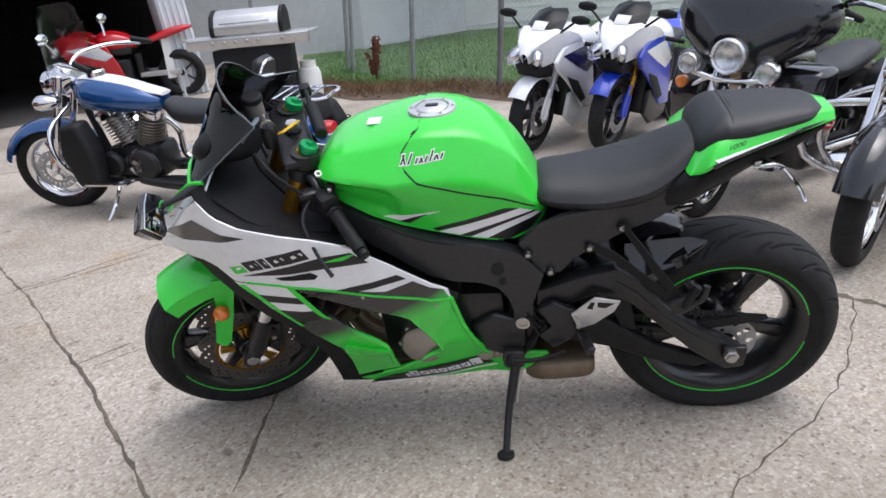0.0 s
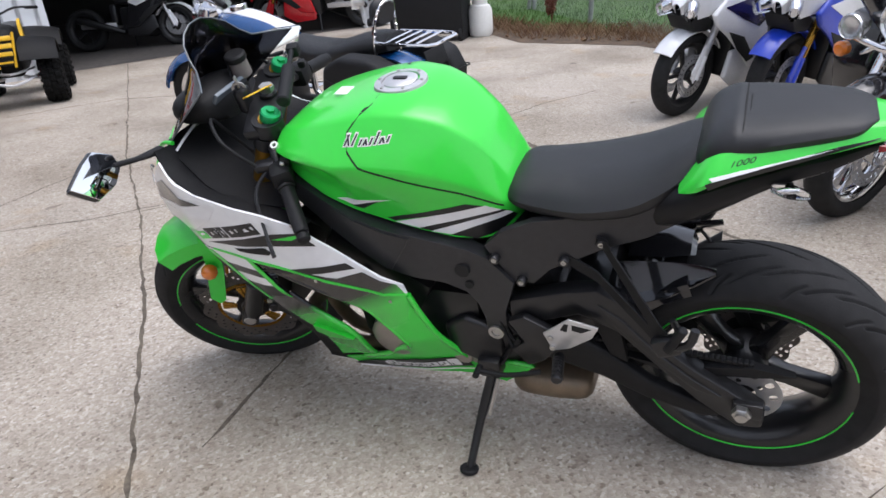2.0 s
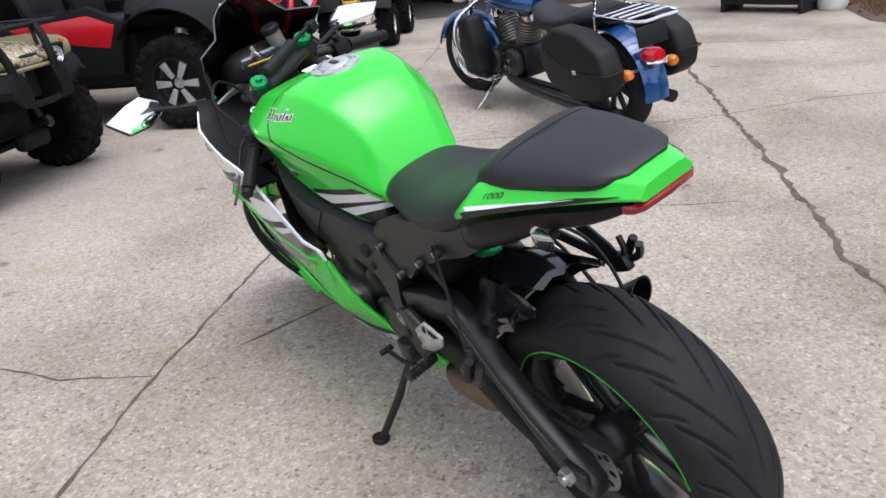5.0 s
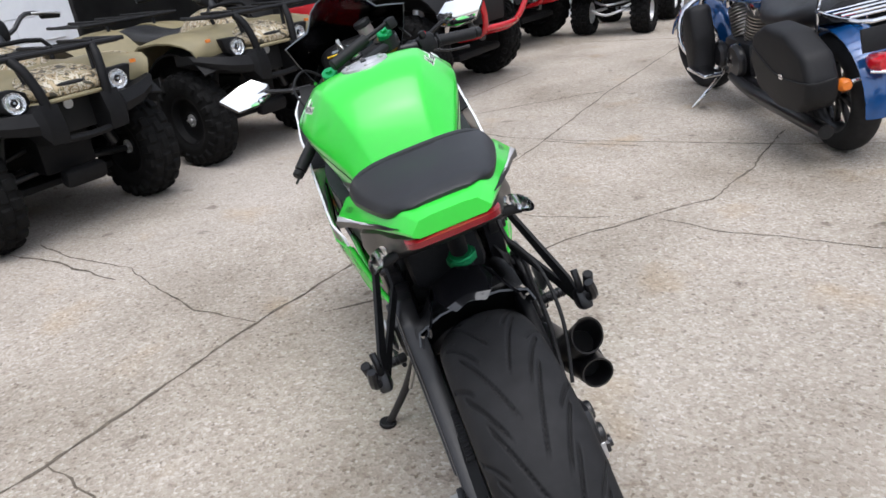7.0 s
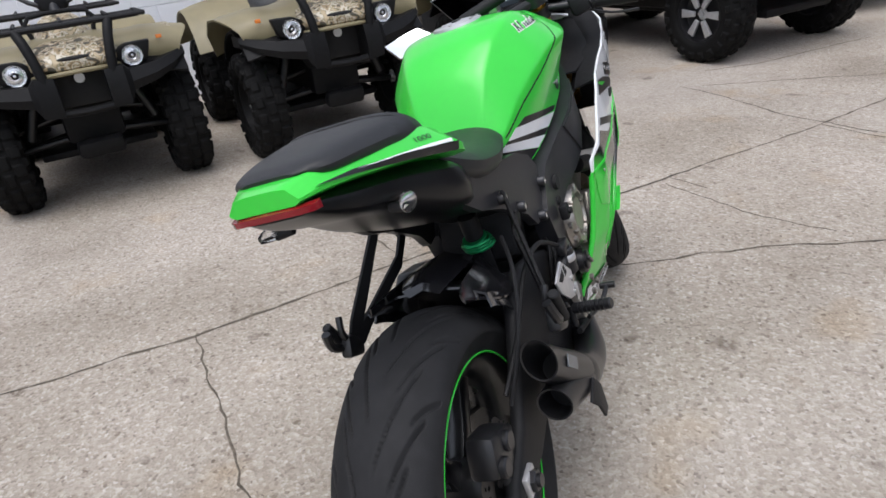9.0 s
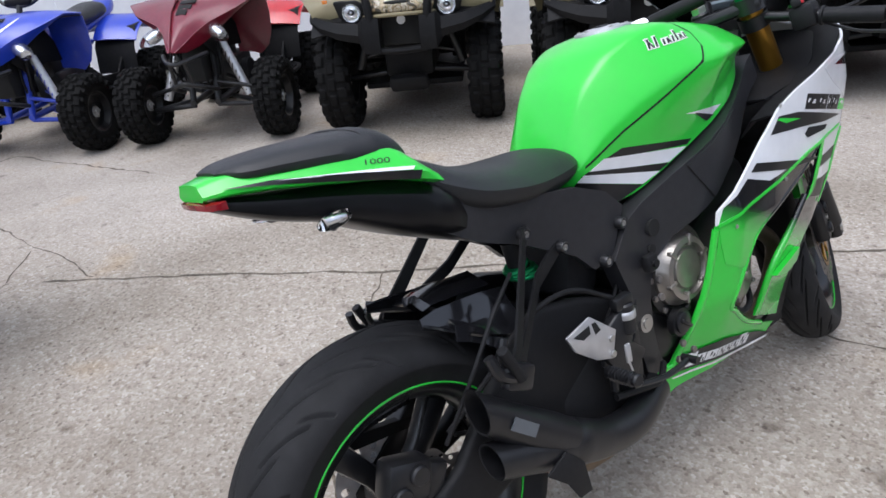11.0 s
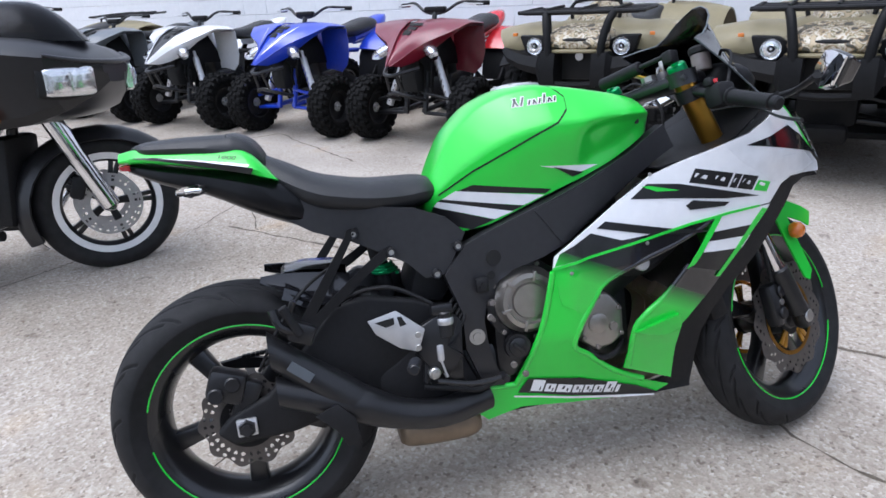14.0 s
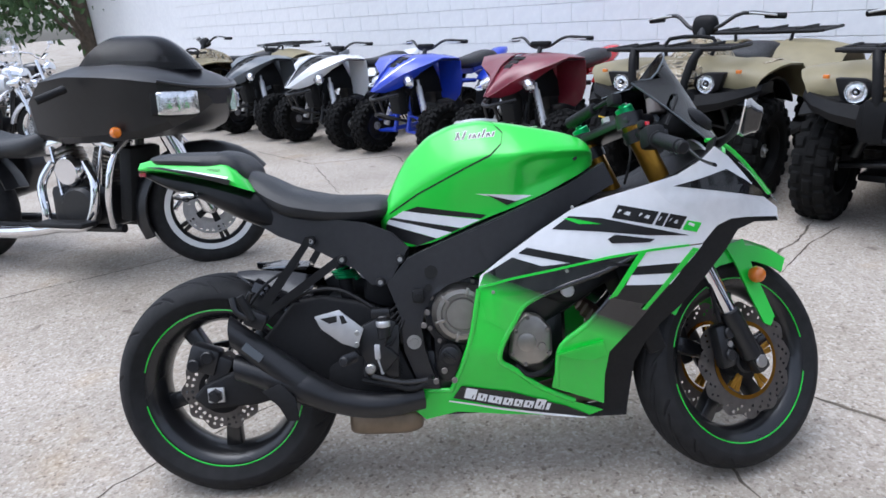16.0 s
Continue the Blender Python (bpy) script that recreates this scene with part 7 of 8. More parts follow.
qd = copy_thing(qa, at_front(3.0, -5.25, 42))
sport_quad(at_front(-.525, -1.47) @ Matrix.Scale(.93, 4), "maroon sport quad with black tyres parked by the wall", MAROON, SATIN, SATIN, REDPAINT)
sport_quad(at_front(.35, -2.37) @ Matrix.Scale(.93, 4), "racing blue sport quad with blue suspension arms", RACEBLUE, WHITE, RACEBLUE, None, 1.0, True)
sport_quad(at_front(1.22, -3.28) @ Matrix.Scale(.93, 4), "white and black sport quad parked by the wall", WHITE, SATIN, SATIN, None, 1.7)
sport_quad(at_front(2.08, -4.2) @ Matrix.Scale(.93, 4), "slate grey sport quad parked by the wall", GREYPLASTIC, SATIN, SATIN, None, 1.4)


def side_by_side(m, label, paint):
    u = thing("side_by_side", label, "off-road buggy", m, "parked side-by-sides")
    for x, yh in ((0, .60), (-1.95, .60)):
        for s in (1, -1):
            w = quad_wheel(u, (x, s * yh, .34), .345, .125, SATIN, DUSTRUBBER, 20, 4, .19)
            for k in range(6):
                part("spoke", moved(prism([(.05, -.018), (.17, -.03), (.17, .03), (.05, .018)], s * .07, s * .092, .005), pose(0, 0, 0, 0, k * 60, 0)), ALU, w, "silver-faced spoke")
    for s in (1, -1):
        part("front_fender", fender(.0, s * .34, s * .72, .46, .48, 20, 150, .05), MOULDED, u)
        part("rear_fender", fender(-1.95, s * .36, s * .72, .46, .50, 25, 150, .05), MOULDED, u)
        part("side_panel", prism([(-.45, .42), (-.35, .80), (-.60, .92), (-1.45, .86), (-1.5, .42)], s * .56 if s > 0 else -.62, s * .62 if s > 0 else -.56, .015), MOULDED, u, "black door panel")
        part("door_flash", prism([(-.50, .62), (-.42, .78), (-.62, .86), (-1.3, .80), (-1.1, .70)], s * .619 if s > 0 else -.625, s * .625 if s > 0 else -.619, .002), paint, u)
        part("roof_post", tube([(-.35, s * .55, .95), (-.75, s * .55, 1.55), (-.95, s * .54, 1.85)], .024, 10, 3), MOULDED, u)
        part("roof_post", tube([(-1.75, s * .56, .9), (-1.65, s * .55, 1.5), (-1.55, s * .54, 1.85)], .024, 10, 3), MOULDED, u)
        part("roof_rail", tube([(-.95, s * .54, 1.85), (-1.55, s * .54, 1.85)], .024, 10, 1), MOULDED, u)
        part("front_arm", join(cyl(.02, (.05, s * .22, .38), (0, s * .52, .34), 10), cyl(.02, (-.2, s * .22, .38), (0, s * .52, .34), 10)), SATIN, u)
        part("coil_shock", join(cyl(.045, (.0, s * .44, .40), (-.08, s * .32, .88), 14), *[lathe([(.045, 0), (.056, .008), (.045, .016)], 14, (-.01 - .009 * k, s * (.425 - .013 * k), .45 + .05 * k), (80, 0, 0)) for k in range(8)]), ALU, u, "coil-over shock")
        part("bumper_bar", tube([(.20, s * .18, .42), (.50, s * .26, .50), (.57, s * .42, .78), (.44, s * .46, .86)], .024, 10, 4), paint, u, "painted tubular bumper")
        headlamp(u, (.34, s * .36, .80), .05)
    for z, y in ((.52, .27), (.80, .42)):
        part("bumper_bar", tube([(.52, -y, z), (.58, 0, z), (.52, y, z)], .024, 10, 3), paint, u)
    part("hood_scoop", body([(-.20, .16, .94, 1.02, 3, .1), (.0, .18, .92, 1.0, 3, .1), (.18, .12, .88, .93, 3, .1)], 16, 3), MOULDED, u)
    part("windscreen_panel", moved(box(.01, .90, .40, (0, 0, 0), .003), pose(-.50, 0, 1.20, 0, -32, 0)), SMOKE, u)
    part("hood", body([(-.40, .50, .70, .98, 3, .1), (-.10, .46, .66, .96, 3, .15), (.22, .38, .62, .88, 3, .2), (.40, .26, .62, .80, 3, .2)], 24, 3), MOULDED, u, "black sloping hood")
    part("grille", box(.06, .46, .20, (.40, 0, .64), .02), DARKGAP, u)
    part("skid_plate", box(2.5, .7, .06, (-.95, 0, .30), .02), MOULDED, u)
    part("tub", box(1.5, 1.0, .40, (-1.1, 0, .52), .05), MOULDED, u)
    for s in (1, -1):
        part("seat", join(box(.46, .42, .14, (-1.0, s * .27, .72), .05), box(.14, .42, .62, (-1.26, s * .27, 1.02), .06, (0, -12, 0))), VINYL, u)
    part("cargo_bed", box(.8, 1.15, .30, (-2.0, 0, .90), .04), MOULDED, u)
    part("roof", box(.75, 1.12, .04, (-1.25, 0, 1.88), .015), MOULDED, u)
    return u


u1 = side_by_side(at_front(-4.22, 3.38, 42, .06), "black and red side-by-side buggy with tubular bumper", REDPAINT)
u2 = copy_thing(u1, at_front(-5.85, 4.72, 38, .2))


def youth_quad(m):
    q = thing("youth_quad", "small black quad with yellow grille and silver bumper", "quad bike", m)
    for s in (1, -1):
        quad_wheel(q, (0, s * .34, .235), .24, .10, ALU, DUSTRUBBER, 20, 3, .11)
        quad_wheel(q, (-1.0, s * .36, .235), .24, .115, ALU, DUSTRUBBER, 20, 3, .11)
        part("front_fender", fender(0, s * .12, s * .45, .32, .34, 25, 150, .05), MOULDED, q)
        part("rear_fender", fender(-1.0, s * .12, s * .46, .32, .36, 30, 150, .05), MOULDED, q)
        part("side_flash", prism([(-.2, .50), (-.3, .75), (-.42, .80), (-.40, .5)], s * .13 if s > 0 else -.16, s * .16 if s > 0 else -.13, .006), YELLOW, q)
        part("grip", cyl(.016, (-.28, s * .25, .90), (-.31, s * .36, .89), 10), MOULDED, q)
        part("front_arm", cyl(.016, (0, s * .08, .28), (0, s * .28, .24), 8), ALU, q)
    part("nose", body([(-.05, .16, .50, .78, 3, .1), (.10, .15, .46, .76, 3, .2), (.20, .12, .42, .70, 3, .2), (.25, .09, .42, .60, 3, .2)], 18, 3), MOULDED, q)
    for k in range(4):
        part("grille_bar", box(.03, .20 - .02 * k, .045, (.235 + .006 * (1.5 - abs(k - 1.5)), 0, .67 - .07 * k), .01, (0, -12, 0)), YELLOW, q)
    part("grille_frame", join(cyl(.012, (.22, .12, .72), (.25, .07, .40), 8), cyl(.012, (.22, -.12, .72), (.25, -.07, .40), 8)), YELLOW, q)
    part("bumper", join(tube([(.05, -.24, .30), (.26, -.16, .28), (.30, 0, .24), (.26, .16, .28), (.05, .24, .30)], .014, 8, 4), tube([(.05, -.20, .36), (.27, 0, .34), (.05, .20, .36)], .012, 8, 3)), ALU, q, "silver tubular bumper")
    part("seat", body([(-1.15, .10, .66, .74, 3, .1), (-.8, .13, .62, .74, 3, .1), (-.45, .10, .62, .74, 3, .1), (-.35, .05, .66, .74, 3, 0)], 16, 3), VINYL, q)
    part("chassis", box(1.0, .2, .2, (-.5, 0, .38), .03), MOULDED, q)
    part("handlebar", join(tube([(-.31, -.36, .89), (-.25, -.16, .91), (-.22, 0, .86), (-.25, .16, .91), (-.31, .36, .89)], .011, 8, 3), cyl(.02, (-.12, 0, .72), (-.22, 0, .87), 8)), SATIN, q)
    return q


youth_quad(pose(-5.70, 5.67, 0, 0, 0, -45))

# ---- parked motorcycles; x forward, origin under the front axle ----
def road_wheel(parent, at, R, half, rim_r, rim_mat, spoke_mat, spoke_n, pair=False, turn=0, disc_r=.0, line=None):
    w = new("wheel")
    w.parent = parent
    w.matrix_basis = pose(*at, 0, 0, turn)
    moto_tyre(R, half, rim_r, "tyre", RUBBER, w, Matrix(), None, 96, 20)
    part("rim", rim_body(rim_r, half * .72, 48), rim_mat, w)
    part("hub", lathe([(0, .06), (.03, .06), (.04, .04), (.04, -.04), (.03, -.06), (0, -.06)], 20), spoke_mat, w)
    for k in range(spoke_n):
        offs = (-4.5, 4.5) if pair else (0,)
        for o in offs:
            part("spoke", moved(prism([(.03, -.012), (rim_r - .02, -.010), (rim_r - .02, .010), (.03, .012)], -.014, .014, .003), pose(0, 0, 0, 0, 360 * k / spoke_n + o, 0)), spoke_mat, w)
    if line:
        for s in (1, -1):
            part("rim_line", lathe([(rim_r - .026, -.004), (rim_r + .004, .001), (rim_r + .004, .006), (rim_r - .026, .002)], 60, (0, s * half * .74, 0), (0, 0, 0 if s > 0 else 180), True), line, w, "polished rim edge")
    if disc_r:
        for s in (1, -1):
            part("brake_disc", disc(disc_r * .58, disc_r, .005, 0, ((disc_r * .78, 24, .006), (disc_r * .9, 24, .005)), 120, s * .072), ALU, w)
    return w


def cruiser(m, name, label, paint, wb=1.62, steer=0.0, nose="", bags=True, chrome=True, rackbar=False, cast=False, white_flash=False, tail=True):
    c = thing(name, label, "motorcycle", m, "parked cruisers")
    bright = CHROME if chrome else SATIN
    T = Matrix.Translation((-.28, 0, 0)) @ Matrix.Rotation(radians(steer), 4, "Z") @ Matrix.Translation((.28, 0, 0))

    def fp(nm, bm, mat, parent=None, lab=""):
        return part(nm, moved(bm, T), mat, parent or c, lab)

    R = .325
    road_wheel(c, tuple(T @ V(0, 0, R)), R, .062, .235, SATIN if cast else bright, SATIN if cast else bright, 5 if cast else 10, cast, steer, .145, POLISHED if cast else None)
    road_wheel(c, (-wb, 0, .315), .315, .07, .21, SATIN, SATIN, 9)
    for s in (1, -1):
        fp("fork_leg", join(cyl(.044 if cast else .032, (.0, s * .10, R), (-.10, s * .10, .56), 16), cyl(.043 if cast else .024, (-.10, s * .10, .56), (-.27, s * .10, .98), 16)), bright, lab="bright fork leg")
        fp("axle_cap", cyl(.024, (0, s * .09, R), (0, s * .135, R), 14, bevel=.004), bright)
        fp("reflector", box(.018, .008, .09, (-.045, s * .132, .44), .003, (0, -18, 0)), ORANGE)
        if nose != "shark":
            fp("handlebar", tube([(-.28, s * .03, 1.0), (-.30, s * .14, 1.07), (-.44, s * .30, 1.09), (-.62, s * .40, 1.06)], .0135, 10, 4), bright)
            fp("mirror", join(tube([(-.44, s * .30, 1.15), (-.42, s * .34, 1.24)], .006, 8, 1), moved(body([(-.05, .01, -.02, .02, 2, 0), (0, .02, -.035, .035, 2, 0), (.05, .01, -.02, .02, 2, 0)], 14, 3), pose(-.42, s * .36, 1.26, 0, 0, 90))), bright)
        fp("grip", cyl(.019, (-.57, s * .375, 1.10 - .12 * (nose == "shark")), (-.69, s * .43, 1.05 - .12 * (nose == "shark")), 12, bevel=.004), MATTE)
        if bags:
            y0, y1 = (.175, .325) if s > 0 else (-.325, -.175)
            bag = part("side_bag", prism([(-wb - x, z) for x, z in ((.35, .40), (.37, .50), (.31, .63), (.12, .72), (-.10, .735), (-.24, .67), (-.28, .52), (-.20, .38), (.04, .315), (.26, .335))], y0, y1, .035, 4), MATTE if not cast else CHARCOAL, c, "black hard side bag")
            part("lid_seam", tube([(-wb - .375, s * .20, .515), (-wb - .37, s * .322, .51), (-wb - .05, s * .3275, .50), (-wb + .22, s * .3265, .60)], .0045, 6, 4), DARKGAP, bag)
            part("bag_latch", box(.04, .008, .03, (-wb - .10, s * .328, .50), .004), bright, bag)
        part("floor_board", box(.34, .12, .025, (-.62, s * .30, .30), .01), MATTE if cast else bright, c)
        part("muffler", tube([(-.75, s * .17, .26), (-1.1, s * .18, .22), (-wb - .27, s * .20, .215)], [.030, .038, .038], 14, 3), SATIN if white_flash else bright, c, "long muffler")
        part("muffler_end", cyl(.031, (-wb - .268, s * .2002, .215), (-wb - .273, s * .2004, .215), 16), DARKGAP, c)
        part("engine_guard", tube([(-.26, s * .06, .78), (-.25, s * .28, .66), (-.28, s * .33, .45), (-.36, s * .24, .28)], .016, 10, 4), bright, c)
    a0, a1, dp = (35, 205, .05) if cast else (18, 168, .06)
    fp("front_fender", join(fender(0, .0, .092, R, .365, a0, a1, dp), fender(0, .0, -.092, R, .365, a0, a1, dp)), paint, lab="deep painted front fender")
    part("rear_fender", join(fender(-wb, .0, .08, .315, .375, 20, 186, .01), fender(-wb, .0, -.08, .315, .375, 20, 186, .01)), paint, c, "painted rear fender")
    tk = part("fuel_tank", body([(-.98, .06, .72, .80, 2.4, .1), (-.86, .12, .70, .86, 2.5, .1), (-.66, .16, .70, .92, 2.4, .1), (-.46, .15, .72, .95, 2.4, .1), (-.34, .08, .76, .93, 2.3, .1)], 24, 4), paint, c, "painted teardrop tank")
    if white_flash:
        part("tank_console", body([(-1.0, .05, .80, .825, 3, .1), (-.84, .062, .83, .875, 3, .1), (-.62, .066, .90, .940, 3, .1), (-.42, .06, .93, .965, 3, .1), (-.36, .03, .92, .94, 3, .1)], 14, 3), WHITE, tk, "white tank stripe")
        part("gauge", lathe([(0, .03), (.05, .03), (.06, .02), (.06, -.01)], 24, (-.50, 0, .96), (90, 0, 0)), CHROME, tk)
    part("seat", body([(-wb - .10, .10, .70, .80, 3, .1), (-wb + .10, .14, .66, .80, 3, .15), (-wb + .36, .15, .62, .74, 3, .15), (-wb + .58, .14, .62, .75, 3, .15), (-wb + .70, .08, .68, .78, 3, .1)], 22, 3), VINYL, c, "black two-up seat")
    part("engine_case", join(box(.42, .24, .24, (-.68, 0, .36), .05), cyl(.12, (-.62, -.14, .36), (-.62, -.20, .36), 24, bevel=.02), cyl(.11, (-.80, .13, .36), (-.80, .18, .36), 24, bevel=.02), cyl(.09, (-.55, .13, .37), (-.55, .19, .37), 24, bevel=.02)), SATIN, c, "V-twin engine case")
    for a, x in ((-22, -.60), (22, -.76)):
        prof = [(0, 0), (.055, 0)] + [q for k in range(9) for q in ((.055, .012 + k * .022), (.088, .014 + k * .022), (.088, .022 + k * .022), (.055, .024 + k * .022))] + [(.05, .215), (0, .215)]
        part("cylinder", moved(lathe(prof, 28, (0, 0, 0), (90, 0, 0)), pose(x, 0, .46, 0, -a, 0)), GREYCAST, c, "finned cylinder", 25)
    for x, a in ((-.60, 22), (-.76, -22)):
        for s in (1, -1):
            part("rocker_cover", moved(box(.15, .075, .07, (0, s * .045, .25), .02), pose(x, 0, .46, 0, a, 0)), bright, c, "rounded rocker cover")
            part("push_rod_tube", cyl(.011, (x + .03 * (1 if a > 0 else -1), -.10 - .02 * s, .42), (x + .25 * math.sin(radians(a)), -.085, .68), 10), CHROME, c)
    cam_cover = part("cam_cover", lathe([(0, .03), (.05, .03), (.075, .018), (.085, 0), (.085, -.03)], 28, (-.66, -.15, .375), (0, 0, 180)), bright, c, "bright cam cover")
    bolt_set("cover_bolt", [(-.66 + .07 * math.cos(k * 1.257), -.165, .375 + .07 * math.sin(k * 1.257)) for k in range(5)], .007, .01, -1, STEEL, cam_cover)
    part("side_cover", lathe([(0, .03), (.06, .03), (.085, .015), (.095, -.03)], 28, (-.74, .15, .37)), bright, c, "bright primary cover")
    part("air_cleaner", lathe([(0, .05), (.07, .05), (.085, .03), (.085, 0)], 24, (-.66, -.15, .56), (0, 0, 180)), bright, c)
    part("frame", join(cyl(.024, (-.30, 0, .86), (-.42, 0, .26), 12), cyl(.024, (-.42, .1, .24), (-wb + .2, .12, .24), 12), cyl(.024, (-.42, -.1, .24), (-wb + .2, -.12, .24), 12), cyl(.03, (-.30, 0, .86), (-wb + .3, 0, .64), 12)), SATIN, c)
    part("exhaust_header", tube([(-.58, -.14, .60), (-.50, -.18, .48), (-.56, -.20, .28), (-.78, -.18, .25)], .024, 12, 5), bright, c)
    part("exhaust_header", tube([(-.80, -.14, .60), (-.86, -.18, .48), (-.84, -.20, .30), (-.95, -.18, .25)], .024, 12, 5), bright, c)
    sd = part("kick_stand", tube([(-.55, .14, .26), (-.58, .30, .12), (-.56, .38, .035)], .013, 8, 3), bright, c)
    if tail:
        part("tail_lamp", moved(body([(-.05, .04, -.035, .035, 2.5, 0), (0, .06, -.045, .045, 2.5, 0), (.05, .05, -.04, .04, 2.5, 0)], 16, 3), pose(-wb - .37, 0, .54)), BRIGHTRED, c, "red tail lamp")
        for s in (1, -1):
            part("turn_signal", moved(lathe([(0, .03), (.02, .028), (.032, .01), (.032, -.02), (0, -.03)], 18), pose(-wb - .34, s * .15, .46, 0, 0, 90)), ORANGE, c, "amber turn signal")
            part("signal_arm", cyl(.010, (-wb - .32, 0, .48), (-wb - .33, s * .14, .46), 8), bright, c)
        part("lamp_trim", tube([(-wb - .40, -.07, .515), (-wb - .43, 0, .505), (-wb - .40, .07, .515)], .008, 8, 3), bright, c)
    if rackbar:
        part("plate_holder", box(.012, .19, .11, (-wb - .37, 0, .655), .004, (0, 12, 0)), MATTE, c)
        part("luggage_rack", join(tube([(-wb - .05, -.13, .77), (-wb - .42, -.13, .76), (-wb - .45, 0, .76), (-wb - .42, .13, .76), (-wb - .05, .13, .77), (-wb - .03, 0, .775), (-wb - .05, -.13, .77)], .010, 8, 3), *[cyl(.007, (-wb - .12 - k * .075, -.13, .77), (-wb - .12 - k * .075, .13, .77), 8) for k in range(4)]), CHROME, c, "chrome luggage rack")
        part("sissy_bar", join(tube([(-wb - .02, -.12, .62), (-wb - .03, -.10, .84), (-wb - .07, -.055, .97), (-wb - .07, .055, .97), (-wb - .03, .10, .84), (-wb - .02, .12, .62)], .010, 8, 4)), CHROME, c)
        part("back_pad", body([(-.05, .10, -.09, .09, 3, 0), (0, .13, -.12, .12, 3, 0), (.05, .10, -.09, .09, 3, 0)], 16, 3), VINYL, c, "black back rest pad").matrix_basis = pose(-wb - .03, 0, .925, 0, -12, 0) @ Matrix.Scale(.74, 4)
    if nose == "screen":
        for y, z, r in ((0, .92, .09), (.17, .83, .055), (-.17, .83, .055)):
            fp("headlamp", moved(lathe([(0, .05), (r * .6, .045), (r * .95, .02), (r, 0), (r * .9, -.05), (r * .5, -.10), (0, -.12)], 24), pose(-.14, y, z, 0, 0, -90)), CHROME, lab="chrome headlamp")
        s0 = loft([[(-.20 - .10 * (z - .9) - .10 * abs(u) ** 2, u * w, z) for u in np.linspace(-1, 1, 9)] for z, w in ((.86, .24), (1.0, .27), (1.2, .27), (1.36, .22), (1.42, .12))], closed=False, caps=False)
        bmesh.ops.solidify(s0, geom=s0.faces[:], thickness=.004)
        fp("windshield", s0, CLEAR, lab="clear windshield")
        for s in (1, -1):
            part("leg_shield", prism([(-.36, .26), (-.30, .50), (-.36, .70), (-.50, .72), (-.56, .50), (-.52, .26)], s * .18 if s > 0 else -.33, s * .33 if s > 0 else -.18, .04, 3), MATTE, c, "black leg shield")
        fp("nacelle", body([(-.34, .09, .90, 1.02, 2.4, .1), (-.24, .11, .84, 1.04, 2.4, .1), (-.15, .09, .84, 1.0, 2.4, .1)], 18, 3), CHROME)
    elif nose == "batwing":
        for y, z, r in ((0, .90, .095), (.215, .84, .058), (-.215, .84, .058)):
            h = fp("headlamp", moved(lathe([(0, .01), (r * .7, .014), (r * .9, .03), (r, .02), (r, -.02), (r * .7, -.07), (0, -.09)], 28), pose(-.06, y, z, 0, 0, -90)), LAMPSILVER, lab="round chrome headlamp")
            fp("lens", moved(lathe([(0, .035), (r * .6, .03), (r * .9, .018)], 28), pose(-.06, y, z, 0, 0, -90)), CLEAR, h)
        for s in (1, -1):
            part("leg_shield", prism([(-.30, .30), (-.22, .60), (-.28, .84), (-.48, .86), (-.56, .55), (-.50, .28)], s * .20 if s > 0 else -.44, s * .44 if s > 0 else -.20, .04, 3), GLOSSBLACK, c, "glossy black leg shield")
        fp("lamp_bar", tube([(-.08, -.24, .80), (-.05, 0, .77), (-.08, .24, .80)], .016, 10, 4), CHROME)
        fp("fairing", body([(-.09, .12, .81, 1.00, 3, .1), (-.13, .20, .81, 1.10, 2.8, .1), (-.20, .34, .86, 1.22, 2.8, .1), (-.30, .43, .90, 1.28, 2.8, .1), (-.40, .42, .94, 1.27, 2.8, .1), (-.46, .34, .98, 1.2, 2.8, .1)], 28, 3), paint, lab="black wing fairing")
        for s in (1, -1):
            fp("turn_signal", moved(lathe([(0, .03), (.022, .026), (.035, .01), (.035, -.02), (0, -.03)], 18), pose(-.07, s * .25, .73, 0, 0, -90)), ORANGE, lab="amber turn signal")
        s0 = loft([[(-.24 - .5 * (z - 1.2) - .10 * abs(u) ** 2, u * w, z) for u in np.linspace(-1, 1, 9)] for z, w in ((1.2, .30), (1.28, .27), (1.36, .18))], closed=False, caps=False)
        bmesh.ops.solidify(s0, geom=s0.faces[:], thickness=.004)
        fp("windshield", s0, SMOKE)
    elif nose == "shark":
        hoop = []
        for x, zt, wb_, zb_, wl, zl in ((.145, .962, .10, .950, .07, .885), (.105, .988, .21, .968, .15, .835), (.02, 1.035, .305, .992, .25, .778), (-.10, 1.080, .365, 1.012, .315, .738), (-.24, 1.108, .405, 1.026, .345, .725), (-.40, 1.112, .425, 1.034, .360, .716), (-.56, 1.070, .415, 1.015, .360, .716), (-.70, .955, .36, .925, .335, .735), (-.79, .865, .28, .845, .275, .770)):
            half = [(wb_ * .45, zt - .004), (wb_ * .80, zt * .6 + zb_ * .4), (wb_, zb_), (wb_ * .985, zb_ - .022), (wl * .55 + wb_ * .45, (zb_ + zl) / 2), (wl, zl + .035), (wl * .86, zl), (wl * .4, zl - .004)]
            hoop.append([(x + .05, y, z) for y, z in half] + [(x + .05, -y, z) for y, z in half[::-1]])
        fr = part("fairing", loft(hoop), CHARCOAL, c, "satin black shark-nose fairing with sharp brow", 20)
        part("brow", tube([(.07, -.30, 1.00), (.15, -.20, .975), (.190, 0, .965), (.15, .20, .975), (.07, .30, 1.00)], [.012, .016, .018, .016, .012], 10, 4, .7), CHARCOAL, fr)
